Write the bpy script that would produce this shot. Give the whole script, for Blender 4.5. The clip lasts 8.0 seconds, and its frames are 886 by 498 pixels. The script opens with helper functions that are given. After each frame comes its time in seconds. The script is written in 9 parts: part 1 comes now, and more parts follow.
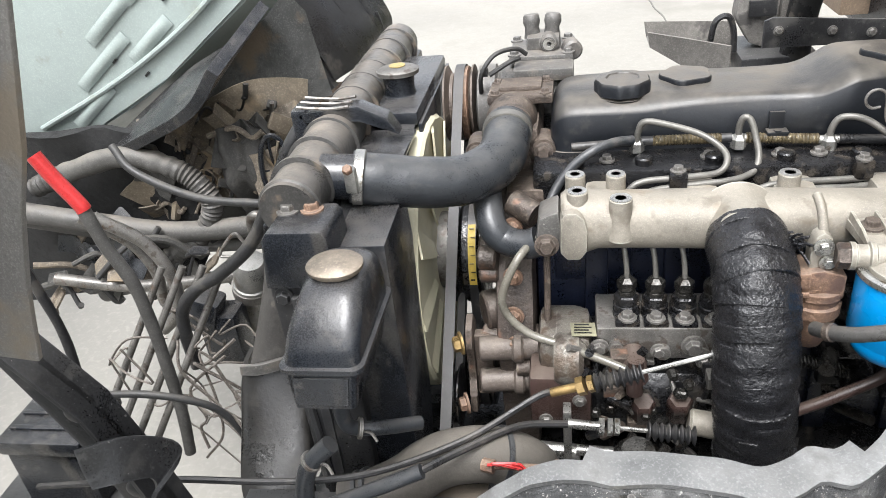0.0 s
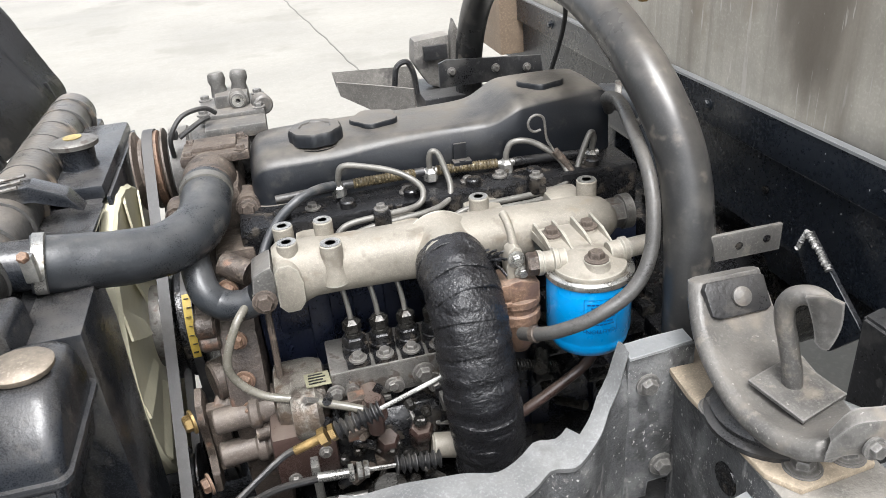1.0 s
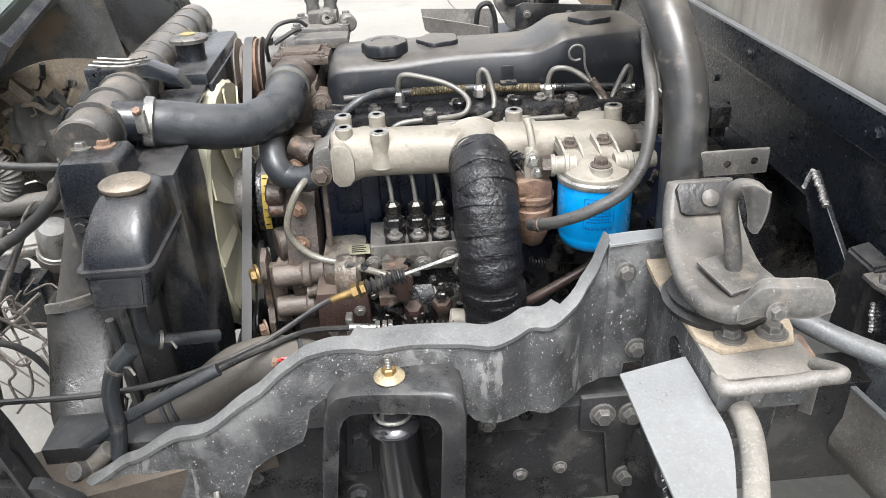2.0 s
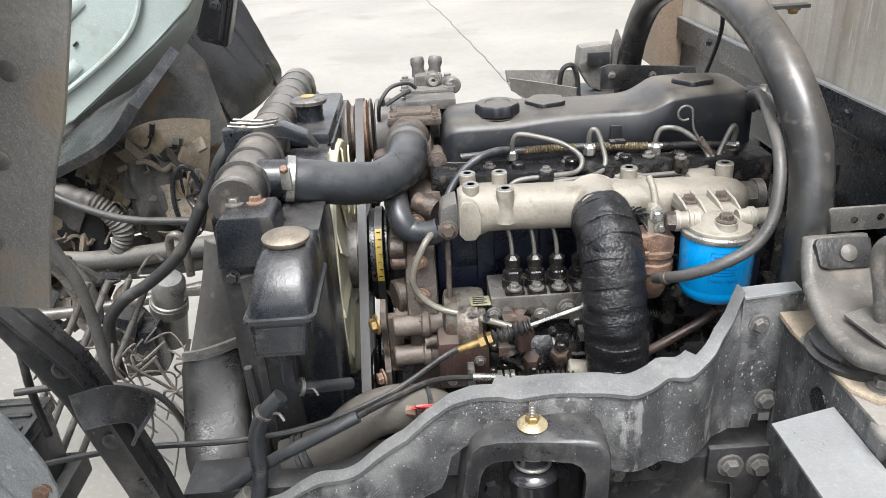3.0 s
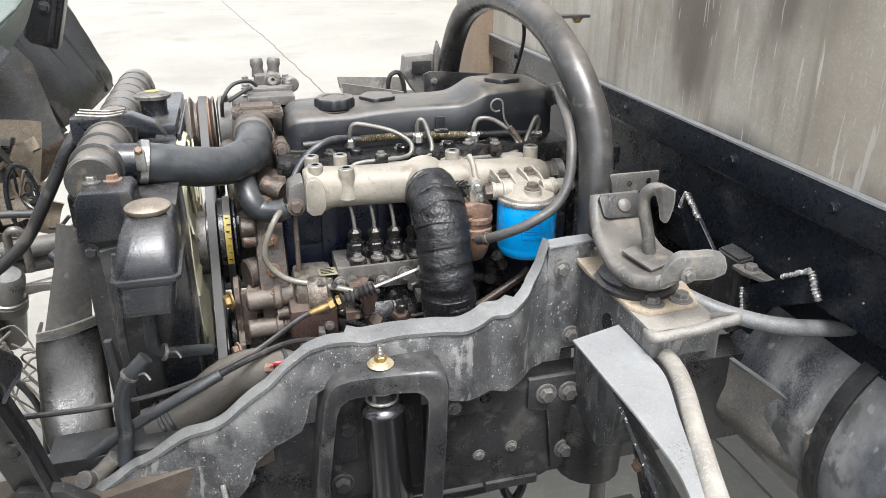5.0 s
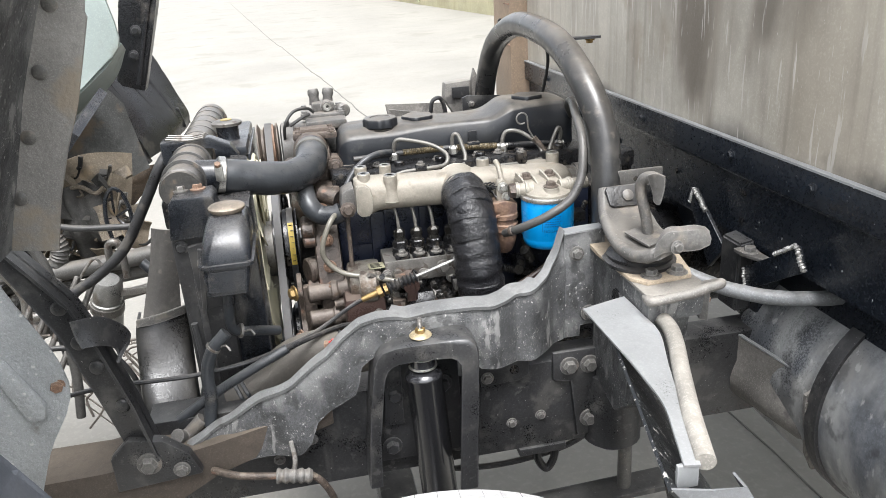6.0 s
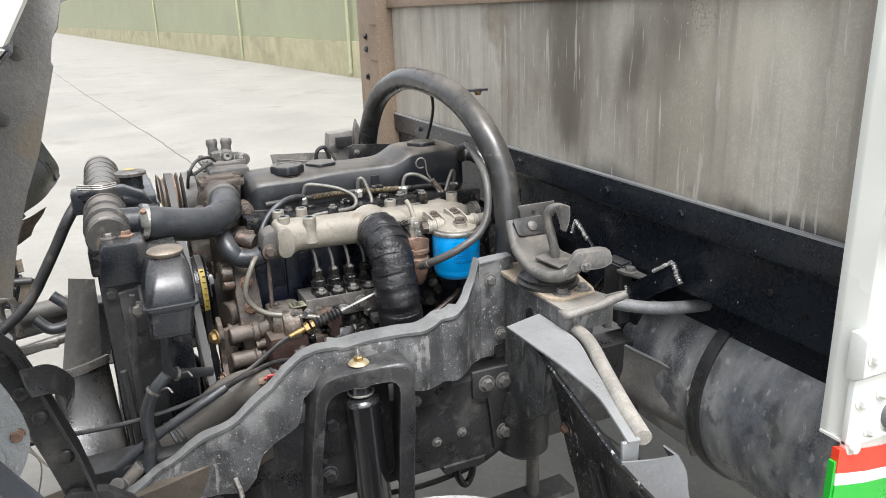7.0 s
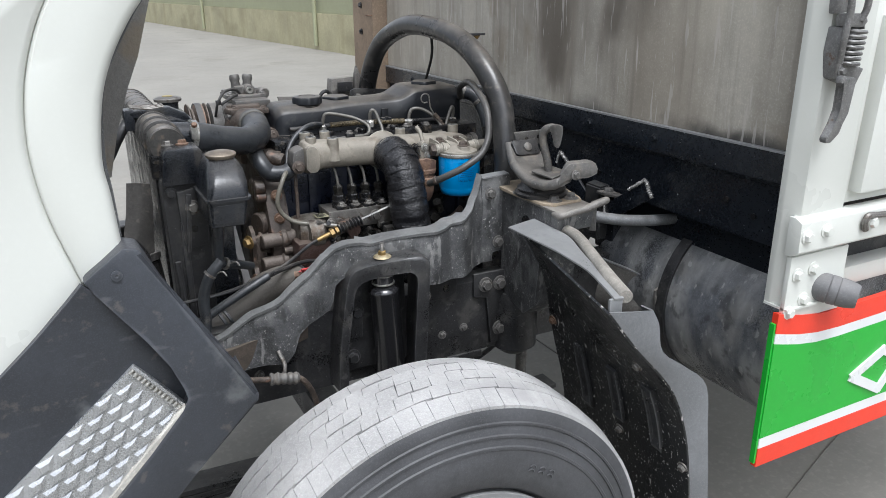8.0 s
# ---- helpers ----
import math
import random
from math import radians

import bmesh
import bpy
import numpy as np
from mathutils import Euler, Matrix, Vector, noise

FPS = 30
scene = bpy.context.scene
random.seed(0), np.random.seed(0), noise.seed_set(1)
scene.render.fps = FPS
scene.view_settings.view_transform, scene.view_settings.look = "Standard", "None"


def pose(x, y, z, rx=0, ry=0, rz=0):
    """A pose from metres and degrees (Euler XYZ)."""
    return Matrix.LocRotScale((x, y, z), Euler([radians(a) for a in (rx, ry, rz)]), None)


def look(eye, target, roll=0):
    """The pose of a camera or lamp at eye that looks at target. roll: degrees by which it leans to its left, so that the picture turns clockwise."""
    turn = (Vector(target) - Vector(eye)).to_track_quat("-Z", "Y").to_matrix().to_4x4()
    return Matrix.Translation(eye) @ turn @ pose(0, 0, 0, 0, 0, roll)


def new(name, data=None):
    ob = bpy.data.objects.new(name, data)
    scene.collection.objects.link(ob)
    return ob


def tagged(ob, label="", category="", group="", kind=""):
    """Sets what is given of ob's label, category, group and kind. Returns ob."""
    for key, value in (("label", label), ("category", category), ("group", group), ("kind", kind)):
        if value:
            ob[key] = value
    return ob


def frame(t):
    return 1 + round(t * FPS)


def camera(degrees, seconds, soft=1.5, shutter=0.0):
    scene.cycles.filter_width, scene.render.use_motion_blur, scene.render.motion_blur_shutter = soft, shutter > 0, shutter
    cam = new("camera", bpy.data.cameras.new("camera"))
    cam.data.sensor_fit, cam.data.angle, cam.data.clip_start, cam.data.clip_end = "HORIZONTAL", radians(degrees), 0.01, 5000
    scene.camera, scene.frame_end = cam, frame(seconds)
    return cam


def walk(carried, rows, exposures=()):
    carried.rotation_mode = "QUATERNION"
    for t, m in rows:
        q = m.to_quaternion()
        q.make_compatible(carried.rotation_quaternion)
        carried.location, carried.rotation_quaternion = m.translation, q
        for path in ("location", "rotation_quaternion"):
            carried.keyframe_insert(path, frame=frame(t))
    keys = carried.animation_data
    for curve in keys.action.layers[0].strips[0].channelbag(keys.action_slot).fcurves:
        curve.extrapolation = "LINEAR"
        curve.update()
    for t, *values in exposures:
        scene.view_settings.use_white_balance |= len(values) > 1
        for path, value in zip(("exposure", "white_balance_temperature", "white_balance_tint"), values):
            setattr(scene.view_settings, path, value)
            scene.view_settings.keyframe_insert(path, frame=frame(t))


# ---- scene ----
cam = camera(61.2, 8.0, soft=0.65)
PATH = [
    (0, (0.048, 0.047, 1.506), (-0.3, 1.742, 0.503), -6.8),
    (0.5, (0.069, 0.073, 1.507), (0.104, 1.843, 0.578), -5.8),
    (1, (0.07, 0.049, 1.499), (0.427, 1.775, 0.553), -5.1),
    (1.5, (0.128, -0.064, 1.49), (0.463, 1.659, 0.53), -2.9),
    (2, (0.134, -0.147, 1.475), (0.212, 1.587, 0.482), -3.0),
    (2.2, (0.105, -0.169, 1.473), (0.083, 1.561, 0.47), -3.6),
    (3.3, (-0.019, -0.176, 1.51), (0.082, 1.655, 0.711), -3.7),
    (3.5, (-0.009, -0.178, 1.512), (0.193, 1.654, 0.736), -3.3),
    (4, (0.012, -0.184, 1.504), (0.464, 1.597, 0.713), -3.0),
    (4.5, (-0.034, -0.222, 1.483), (0.533, 1.499, 0.637), -1.4),
    (5, (-0.049, -0.331, 1.481), (0.425, 1.434, 0.668), -0.1),
    (5.2, (-0.025, -0.384, 1.465), (0.379, 1.405, 0.668), -0.5),
    (6.3, (-0.087, -0.547, 1.495), (0.251, 1.307, 0.825), -4.2),
    (6.5, (-0.125, -0.547, 1.5), (0.32, 1.297, 0.864), -3.8),
    (7, (-0.24, -0.594, 1.494), (0.532, 1.147, 0.885), -2.0),
    (7.5, (-0.306, -0.675, 1.491), (0.635, 0.989, 0.903), 0.2),
    (8, (-0.444, -0.785, 1.435), (0.417, 0.895, 0.772), -0.4),
]
TONE = [(0, 1.70), (1, 1.64), (2, 1.74), (3.5, 1.58), (4.5, 1.61), (5, 1.74), (6.5, 1.74), (7, 1.47), (7.5, 1.12), (8, 0.84)]
walk(cam, [(t, look(eye, target, roll)) for t, eye, target, roll in PATH], [(t, stops, 6280 if t < 7.2 else 6180 if t < 7.8 else 6020, 10) for t, stops in TONE])

# ---- world, sun, exposure ----
world = bpy.data.worlds.new("overcast_sky")
scene.world = world
world.use_nodes = True
wn = world.node_tree.nodes
sky = wn.new("ShaderNodeTexSky")
sky.sky_type = "NISHITA"
sky.sun_disc = False
sky.sun_elevation = radians(58)
sky.sun_rotation = radians(187)
sky.air_density, sky.dust_density, sky.ozone_density = 1.0, 4.0, 1.0
veil = wn.new("ShaderNodeHueSaturation")
veil.inputs["Saturation"].default_value = 0.2
world.node_tree.links.new(sky.outputs["Color"], veil.inputs["Color"])
world.node_tree.links.new(veil.outputs["Color"], wn["Background"].inputs["Color"])
wn["Background"].inputs["Strength"].default_value = 0.14
sun_data = bpy.data.lights.new("sun", "SUN")
sun_data.energy, sun_data.angle, sun_data.color = 1.35, radians(24), (1.0, 0.985, 0.965)
sun = new("sun", sun_data)
sun.matrix_world = look((-0.2, -2.9, 11), (0.3, 0.8, 0.8))


# ---- small tools ----
def root_of(parent):
    return Matrix.Translation(-parent.location) if parent.type == "EMPTY" else Matrix()


def attach(ob, parent):
    if parent is not None:
        ob.parent = parent
        ob.matrix_parent_inverse = root_of(parent)
    return ob


def finish(bm, name, material, sharp=38):
    bmesh.ops.recalc_face_normals(bm, faces=bm.faces)
    me = bpy.data.meshes.new(name)
    bm.to_mesh(me)
    bm.free()
    me.materials.append(material)
    me.shade_smooth()
    me.set_sharp_from_angle(angle=radians(sharp))
    return me


def part(name, bm, material, parent=None, label="", sharp=38):
    """One mesh object under a thing or a part."""
    ob = attach(new(name, finish(bm, name, material, sharp)), parent)
    return tagged(ob, label)


def single(name, bm, material, label, category="", group="", kind="", sharp=38):
    """A thing or a piece of the setting made of one mesh."""
    return tagged(new(name, finish(bm, name, material, sharp)), label, category, group, kind)


def thing(name, at, label, category, group=""):
    ob = new(name)
    ob.empty_display_size = 0.03
    ob.location = at
    return tagged(ob, label, category, group)


def mesh():
    return bmesh.new()


def turn_to(axis):
    return Vector(axis).to_track_quat("Z", "Y").to_matrix().to_4x4()


def box(bm, centre, size, bevel=0.0, turn=None, seg=2):
    m = Matrix.Translation(centre) @ (turn or Matrix()) @ Matrix.Diagonal((*size, 1))
    made = bmesh.ops.create_cube(bm, size=1, matrix=m)["verts"]
    if bevel:
        edges = list({e for v in made for e in v.link_edges})
        bmesh.ops.bevel(bm, geom=edges, offset=bevel, segments=seg, affect="EDGES", profile=0.6)
    return bm


def span(bm, lo, hi, bevel=0.0):
    c = [(a + b) / 2 for a, b in zip(lo, hi)]
    return box(bm, c, [abs(b - a) for a, b in zip(lo, hi)], bevel)


def lathe(bm, base, axis, profile, n=24, lobes=0, depth=0.0):
    """Turn a profile of (radius, height) round the axis through base."""
    m = Matrix.Translation(base) @ turn_to(axis)
    rings = []
    for r, h in profile:
        if r < 1e-6:
            rings.append([bm.verts.new(m @ Vector((0, 0, h)))])
        else:
            ring = []
            for i in range(n):
                a = math.tau * i / n
                q = r * (1 + depth * math.cos(lobes * a)) if lobes else r
                ring.append(bm.verts.new(m @ Vector((q * math.cos(a), q * math.sin(a), h))))
            rings.append(ring)
    for a, b in zip(rings, rings[1:]):
        for i in range(n):
            j = (i + 1) % n
            if len(a) == 1 and len(b) == 1:
                continue
            if len(a) == 1:
                bm.faces.new((a[0], b[i], b[j]))
            elif len(b) == 1:
                bm.faces.new((a[i], b[0], a[j]))
            else:
                bm.faces.new((a[i], b[i], b[j], a[j]))
    for ring in (rings[0], rings[-1]):
        if len(ring) > 1:
            bm.faces.new(ring)
    return bm


def rod(bm, p0, p1, r, r2=None, n=20, edge=0.0):
    p0, p1 = Vector(p0), Vector(p1)
    length = (p1 - p0).length
    r2 = r if r2 is None else r2
    prof = [(r, 0), (r2, length)]
    if edge:
        prof = [(r - edge, 0), (r, edge), (r2, length - edge), (r2 - edge, length)]
    return lathe(bm, p0, p1 - p0, prof, n)


def curve_points(points, steps=6):
    """Catmull-Rom points through the given ones."""
    p = [Vector(q) for q in points]
    p = [p[0] * 2 - p[1]] + p + [p[-1] * 2 - p[-2]]
    out = []
    for i in range(1, len(p) - 2):
        for k in range(steps):
            t = k / steps
            a, b, c, d = p[i - 1:i + 3]
            out.append(0.5 * ((2 * b) + (c - a) * t + (2 * a - 5 * b + 4 * c - d) * t * t + (3 * b - a - 3 * c + d) * t ** 3))
    out.append(p[-2])
    return out


def tube(bm, points, r, n=10, steps=6, wave=0.0, pitch=0.0, rough=0.0, flute=0.0):
    """Sweep a round section along a smooth line; wave and pitch give rings, rough gives dents."""
    line = curve_points(points, steps) if steps > 1 else [Vector(q) for q in points]
    tangent = [(line[min(i + 1, len(line) - 1)] - line[max(i - 1, 0)]).normalized() for i in range(len(line))]
    side = tangent[0].orthogonal().normalized()
    rings, run = [], 0.0
    for i, (p, t) in enumerate(zip(line, tangent)):
        side = (side - t * side.dot(t)).normalized()
        up = t.cross(side)
        if i:
            run += (p - line[i - 1]).length
        q = r + (wave * math.sin(math.tau * run / pitch) if pitch else 0)
        ring = []
        for k in range(n):
            a = math.tau * k / n
            d = side * math.cos(a) + up * math.sin(a)
            e = q + (rough * noise.noise((p + d * r) * 38) if rough else 0) + (flute if k % 2 else 0)
            ring.append(bm.verts.new(p + d * e))
        rings.append(ring)
    for a, b in zip(rings, rings[1:]):
        for k in range(n):
            j = (k + 1) % n
            bm.faces.new((a[k], a[j], b[j], b[k]))
    bm.faces.new(rings[0])
    bm.faces.new(rings[-1])
    return bm


def slab(bm, outline, axis, at, thick, bevel=0.0):
    """Extrude an outline that lies across the given axis from at to at + thick."""
    def to3(a, b, c):
        return {"x": (c, a, b), "y": (a, c, b), "z": (a, b, c)}[axis]
    lo = [bm.verts.new(to3(a, b, at)) for a, b in outline]
    hi = [bm.verts.new(to3(a, b, at + thick)) for a, b in outline]
    n = len(outline)
    faces = [bm.faces.new(lo), bm.faces.new(hi)]
    for i in range(n):
        j = (i + 1) % n
        faces.append(bm.faces.new((lo[i], lo[j], hi[j], hi[i])))
    if bevel:
        edges = list({e for f in faces for e in f.edges})
        bmesh.ops.bevel(bm, geom=edges, offset=bevel, segments=2, affect="EDGES", profile=0.6)
    return bm


def loft(bm, loops, close=True, caps=True):
    rows = [[bm.verts.new(p) for p in loop] for loop in loops]
    n = len(rows[0])
    for a, b in zip(rows, rows[1:]):
        for k in range(n if close else n - 1):
            j = (k + 1) % n
            bm.faces.new((a[k], a[j], b[j], b[k]))
    if caps and close:
        bm.faces.new(rows[0])
        bm.faces.new(rows[-1])
    return bm


def skin(bm, grid, thick):
    """A bent sheet through a grid of points, with thickness."""
    rows = [[bm.verts.new(p) for p in row] for row in grid]
    faces = []
    for a, b in zip(rows, rows[1:]):
        for k in range(len(a) - 1):
            faces.append(bm.faces.new((a[k], a[k + 1], b[k + 1], b[k])))
    bmesh.ops.recalc_face_normals(bm, faces=faces)
    bmesh.ops.solidify(bm, geom=faces, thickness=thick)
    return bm


def fine_grid(grid, nu, nv, push=0.0, scale=10.0, axis=(0, 0, 1)):
    """Resample a coarse grid of points smoothly, with small dents along the axis."""
    rows = [curve_points(row, nu) if len(row) > 2 else [Vector(row[0]).lerp(Vector(row[1]), k / nu) for k in range(nu + 1)] for row in grid]
    cols = []
    for k in range(len(rows[0])):
        col = [row[k] for row in rows]
        cols.append(curve_points(col, nv) if len(col) > 2 else [Vector(col[0]).lerp(Vector(col[1]), i / nv) for i in range(nv + 1)])
    if push:
        a = Vector(axis)
        cols = [[p + a * push * noise.noise(p * scale) for p in col] for col in cols]
    return cols


# ---- materials ----
def mat(name, base, rough=0.6, metal=0.0, var=0.25, big=9.0, fine=90.0, bump=0.12, dust=0.0, dust_colour=(0.27, 0.235, 0.19),
        stain=None, stain_at=0.6, stain_scale=14.0, coat=0.0, rough_var=0.15, speck=0.0, streak=None, spatter=0.0, edge=0.0):
    m = bpy.data.materials.new(name)
    m.use_nodes = True
    nt = m.node_tree
    nodes, links = nt.nodes, nt.links
    bsdf = nodes["Principled BSDF"]
    coords = nodes.new("ShaderNodeTexCoord").outputs["Object"]

    def grain(scale, detail=5.0, vec=None):
        t = nodes.new("ShaderNodeTexNoise")
        t.inputs["Scale"].default_value = scale
        t.inputs["Detail"].default_value = detail
        t.inputs["Roughness"].default_value = 0.6
        links.new(vec or coords, t.inputs["Vector"])
        return t.outputs["Fac"]

    def ramp(value, lo, hi, a=0.0, b=1.0):
        t = nodes.new("ShaderNodeMapRange")
        t.inputs["From Min"].default_value, t.inputs["From Max"].default_value = lo, hi
        t.inputs["To Min"].default_value, t.inputs["To Max"].default_value = a, b
        links.new(value, t.inputs["Value"])
        return t.outputs["Result"]

    def times(a, b):
        t = nodes.new("ShaderNodeMath")
        t.operation = "MULTIPLY"
        for s, v in zip(t.inputs, (a, b)):
            if isinstance(v, (int, float)):
                s.default_value = v
            else:
                links.new(v, s)
        return t.outputs[0]

    def blend(fac, a, b):
        t = nodes.new("ShaderNodeMix")
        t.data_type = "RGBA"
        links.new(fac, t.inputs["Factor"])
        for s, v in ((t.inputs[6], a), (t.inputs[7], b)):
            if isinstance(v, tuple):
                s.default_value = (*v, 1)
            else:
                links.new(v, s)
        return t.outputs[2]

    var = min(0.7, var * 1.4)
    large, small = grain(big), grain(fine, 3.0)
    dark = tuple(c * (1 - var) for c in base)
    light = tuple(min(1, c * (1 + var)) for c in base)
    colour = blend(ramp(large, 0.3, 0.7), dark, light)
    colour = blend(ramp(small, 0.35, 0.65, 0.0, min(1.0, var)), colour, tuple(c * 0.6 for c in base))
    grit = grain(fine * 3.3, 2.0)
    colour = blend(ramp(grit, 0.5, 0.72, 0.0, min(1.0, var * 1.1)), colour, tuple(min(1, c * 1.9 + 0.012) for c in base))
    patchy = grain(big * 4.0, 6.0)
    colour = blend(ramp(patchy, 0.45, 0.75, 0.0, min(1.0, var * 1.5)), colour, tuple(c * 0.5 for c in base))
    uneven = nodes.new("ShaderNodeMath")
    uneven.operation = "ADD"
    links.new(ramp(large, 0.3, 0.7, rough - rough_var, rough + rough_var), uneven.inputs[0])
    rub = 0.09 if bump > 0.03 else 0.0
    links.new(ramp(grit, 0.3, 0.7, -rub, rub), uneven.inputs[1])
    gloss = uneven.outputs[0]
    if spatter:
        mask = ramp(grain(48.0, 9.0), 0.60, 0.68, 0.0, spatter)
        colour = blend(mask, colour, dust_colour if max(base) < 0.12 else tuple(c * 0.45 for c in base))
    if stain:
        mask = ramp(grain(stain_scale, 8.0), stain_at, stain_at + 0.08)
        colour = blend(mask, colour, stain)
    if streak:
        mapping = nodes.new("ShaderNodeMapping")
        mapping.inputs["Scale"].default_value = streak[1]
        links.new(coords, mapping.inputs["Vector"])
        mask = ramp(grain(1.0, 6.0, mapping.outputs["Vector"]), streak[2], streak[3], 0.0, streak[4])
        colour = blend(mask, colour, streak[0])
    if speck:
        vor = nodes.new("ShaderNodeTexVoronoi")
        vor.inputs["Scale"].default_value = speck
        links.new(coords, vor.inputs["Vector"])
        mask = times(ramp(vor.outputs["Distance"], 0.22, 0.12), ramp(grain(20.0), 0.5, 0.62))
        colour = blend(mask, colour, (0.55, 0.53, 0.5))
    if dust:
        split = nodes.new("ShaderNodeSeparateXYZ")
        links.new(nodes.new("ShaderNodeNewGeometry").outputs["Normal"], split.inputs[0])
        lie = ramp(split.outputs["Z"], 0.32, 0.97)
        mask = times(times(times(lie, ramp(large, 0.32, 0.66, 0.15, 1.0)), ramp(patchy, 0.3, 0.65, 0.65, 1.0)), dust)
        colour = blend(mask, colour, dust_colour)
        rise = nodes.new("ShaderNodeMath")
        rise.operation = "MAXIMUM"
        links.new(gloss, rise.inputs[0])
        links.new(times(mask, 0.85), rise.inputs[1])
        gloss = rise.outputs[0]
    if edge:
        bevel = nodes.new("ShaderNodeBevel")
        bevel.samples = 4
        bevel.inputs["Radius"].default_value = 0.0035
        dot = nodes.new("ShaderNodeVectorMath")
        dot.operation = "DOT_PRODUCT"
        links.new(bevel.outputs["Normal"], dot.inputs[0])
        links.new(nodes.new("ShaderNodeNewGeometry").outputs["Normal"], dot.inputs[1])
        worn = times(ramp(dot.outputs["Value"], 0.99, 0.86, 0.0, edge), ramp(patchy, 0.3, 0.6, 0.25, 1.0))
        colour = blend(worn, colour, tuple(min(0.6, c * 2.4 + 0.05) for c in base))
    links.new(colour, bsdf.inputs["Base Color"])
    links.new(gloss, bsdf.inputs["Roughness"])
    bsdf.inputs["Metallic"].default_value = metal
    if coat:
        bsdf.inputs["Coat Weight"].default_value = coat
        bsdf.inputs["Coat Roughness"].default_value = 0.12
    if bump:
        b = nodes.new("ShaderNodeBump")
        b.inputs["Strength"].default_value = min(1.0, bump * 1.6)
        b.inputs["Distance"].default_value = 0.003
        links.new(small, b.inputs["Height"])
        links.new(b.outputs["Normal"], bsdf.inputs["Normal"])
    return m


CONCRETE = mat("pale_concrete", (0.245, 0.232, 0.205), 0.85, var=0.12, big=0.7, fine=14, bump=0.25, stain=(0.205, 0.194, 0.17), stain_at=0.56, stain_scale=0.9)
JOINT = mat("joint_grime", (0.13, 0.122, 0.107), 0.95)
WALL_GREEN = mat("sage_green_wall_paint", (0.31, 0.32, 0.205), 0.8, var=0.08, big=0.6, fine=8)
PLINTH = mat("stained_plinth_render", (0.40, 0.37, 0.235), 0.9, var=0.15, big=1.2, fine=9, streak=((0.24, 0.215, 0.125), (1.2, 1.2, 0.15), 0.5, 0.75, 0.8))
SHEET = mat("weathered_box_sheet", (0.43, 0.402, 0.345), 0.45, 0.1, var=0.16, big=3.0, fine=70, bump=0.06,
            streak=((0.16, 0.135, 0.105), (5.0, 5.0, 0.9), 0.48, 0.80, 0.35), stain=(0.27, 0.225, 0.165), stain_at=0.60, stain_scale=2.2)
BLACK_SILL = mat("black_painted_sill", (0.010, 0.0125, 0.017), 0.3, var=0.2, big=5, fine=60, bump=0.06, dust=0.12, rough_var=0.1)
BLACK_STEEL = mat("black_chassis_paint", (0.024, 0.024, 0.025), 0.40, var=0.35, big=12, fine=120, bump=0.12, dust=0.3, dust_colour=(0.19, 0.185, 0.175), stain=(0.055, 0.053, 0.05), stain_at=0.58, spatter=0.25, edge=0.55)
GREY_STEEL = mat("dusty_grey_steel", (0.10, 0.096, 0.09), 0.5, 0.1, var=0.3, big=14, fine=110, bump=0.2, dust=0.42, dust_colour=(0.25, 0.222, 0.185), stain=(0.055, 0.052, 0.048), stain_at=0.58, spatter=0.45, edge=0.6)
SPLASH = mat("sprayed_underseal", (0.062, 0.063, 0.064), 0.65, 0.0, var=0.5, big=12, fine=260, bump=0.4, dust=0.22, dust_colour=(0.26, 0.25, 0.235), stain=(0.10, 0.10, 0.10), stain_at=0.56, stain_scale=10, speck=420, spatter=0.45, edge=0.6)
LIP = mat("worn_grey_flange", (0.235, 0.24, 0.24), 0.42, 0.25, var=0.1, big=9, fine=90, bump=0.08, stain=(0.2, 0.2, 0.195), stain_at=0.62, stain_scale=7, spatter=0.4, edge=0.5)
HOOP = mat("black_hoop_paint", (0.03, 0.03, 0.03), 0.32, 0.1, var=0.14, big=10, fine=120, bump=0.03, dust=0.7, dust_colour=(0.215, 0.19, 0.158), rough_var=0.1)
RUBBER = mat("dusty_black_rubber", (0.02, 0.02, 0.021), 0.42, var=0.3, big=20, fine=160, bump=0.2, dust=0.28, dust_colour=(0.2, 0.18, 0.155), spatter=0.22)
HOSE = mat("rubber_hose", (0.027, 0.030, 0.034), 0.36, var=0.2, big=22, fine=190, bump=0.1, dust=0.26, dust_colour=(0.22, 0.205, 0.185), rough_var=0.1, spatter=0.1)
TAPE = mat("black_vinyl_tape", (0.011, 0.011, 0.0125), 0.26, var=0.2, big=30, fine=210, bump=0.55, rough_var=0.06, dust=0.02)
PLASTIC = mat("black_plastic", (0.014, 0.016, 0.02), 0.27, var=0.25, big=14, fine=220, bump=0.06, dust=0.26, dust_colour=(0.21, 0.19, 0.165), rough_var=0.1, spatter=0.18, edge=0.35)
COVER = mat("dusty_black_cover", (0.0065, 0.008, 0.011), 0.42, var=0.3, big=7, fine=220, bump=0.06, dust=1.0, dust_colour=(0.165, 0.146, 0.12), rough_var=0.08, spatter=0.1, edge=0.25)
ALLOY = mat("cast_aluminium", (0.255, 0.232, 0.193), 0.6, 0.15, var=0.22, big=16, fine=200, bump=0.14, dust=0.25, dust_colour=(0.36, 0.325, 0.265), stain=(0.2, 0.17, 0.13), stain_at=0.60, stain_scale=22, spatter=0.4, edge=0.5)
GRIMY_ALLOY = mat("grimy_alloy", (0.18, 0.165, 0.142), 0.45, 0.35, var=0.4, big=26, fine=200, bump=0.4, stain=(0.10, 0.075, 0.055), stain_at=0.5, stain_scale=26, spatter=0.4, edge=0.5)
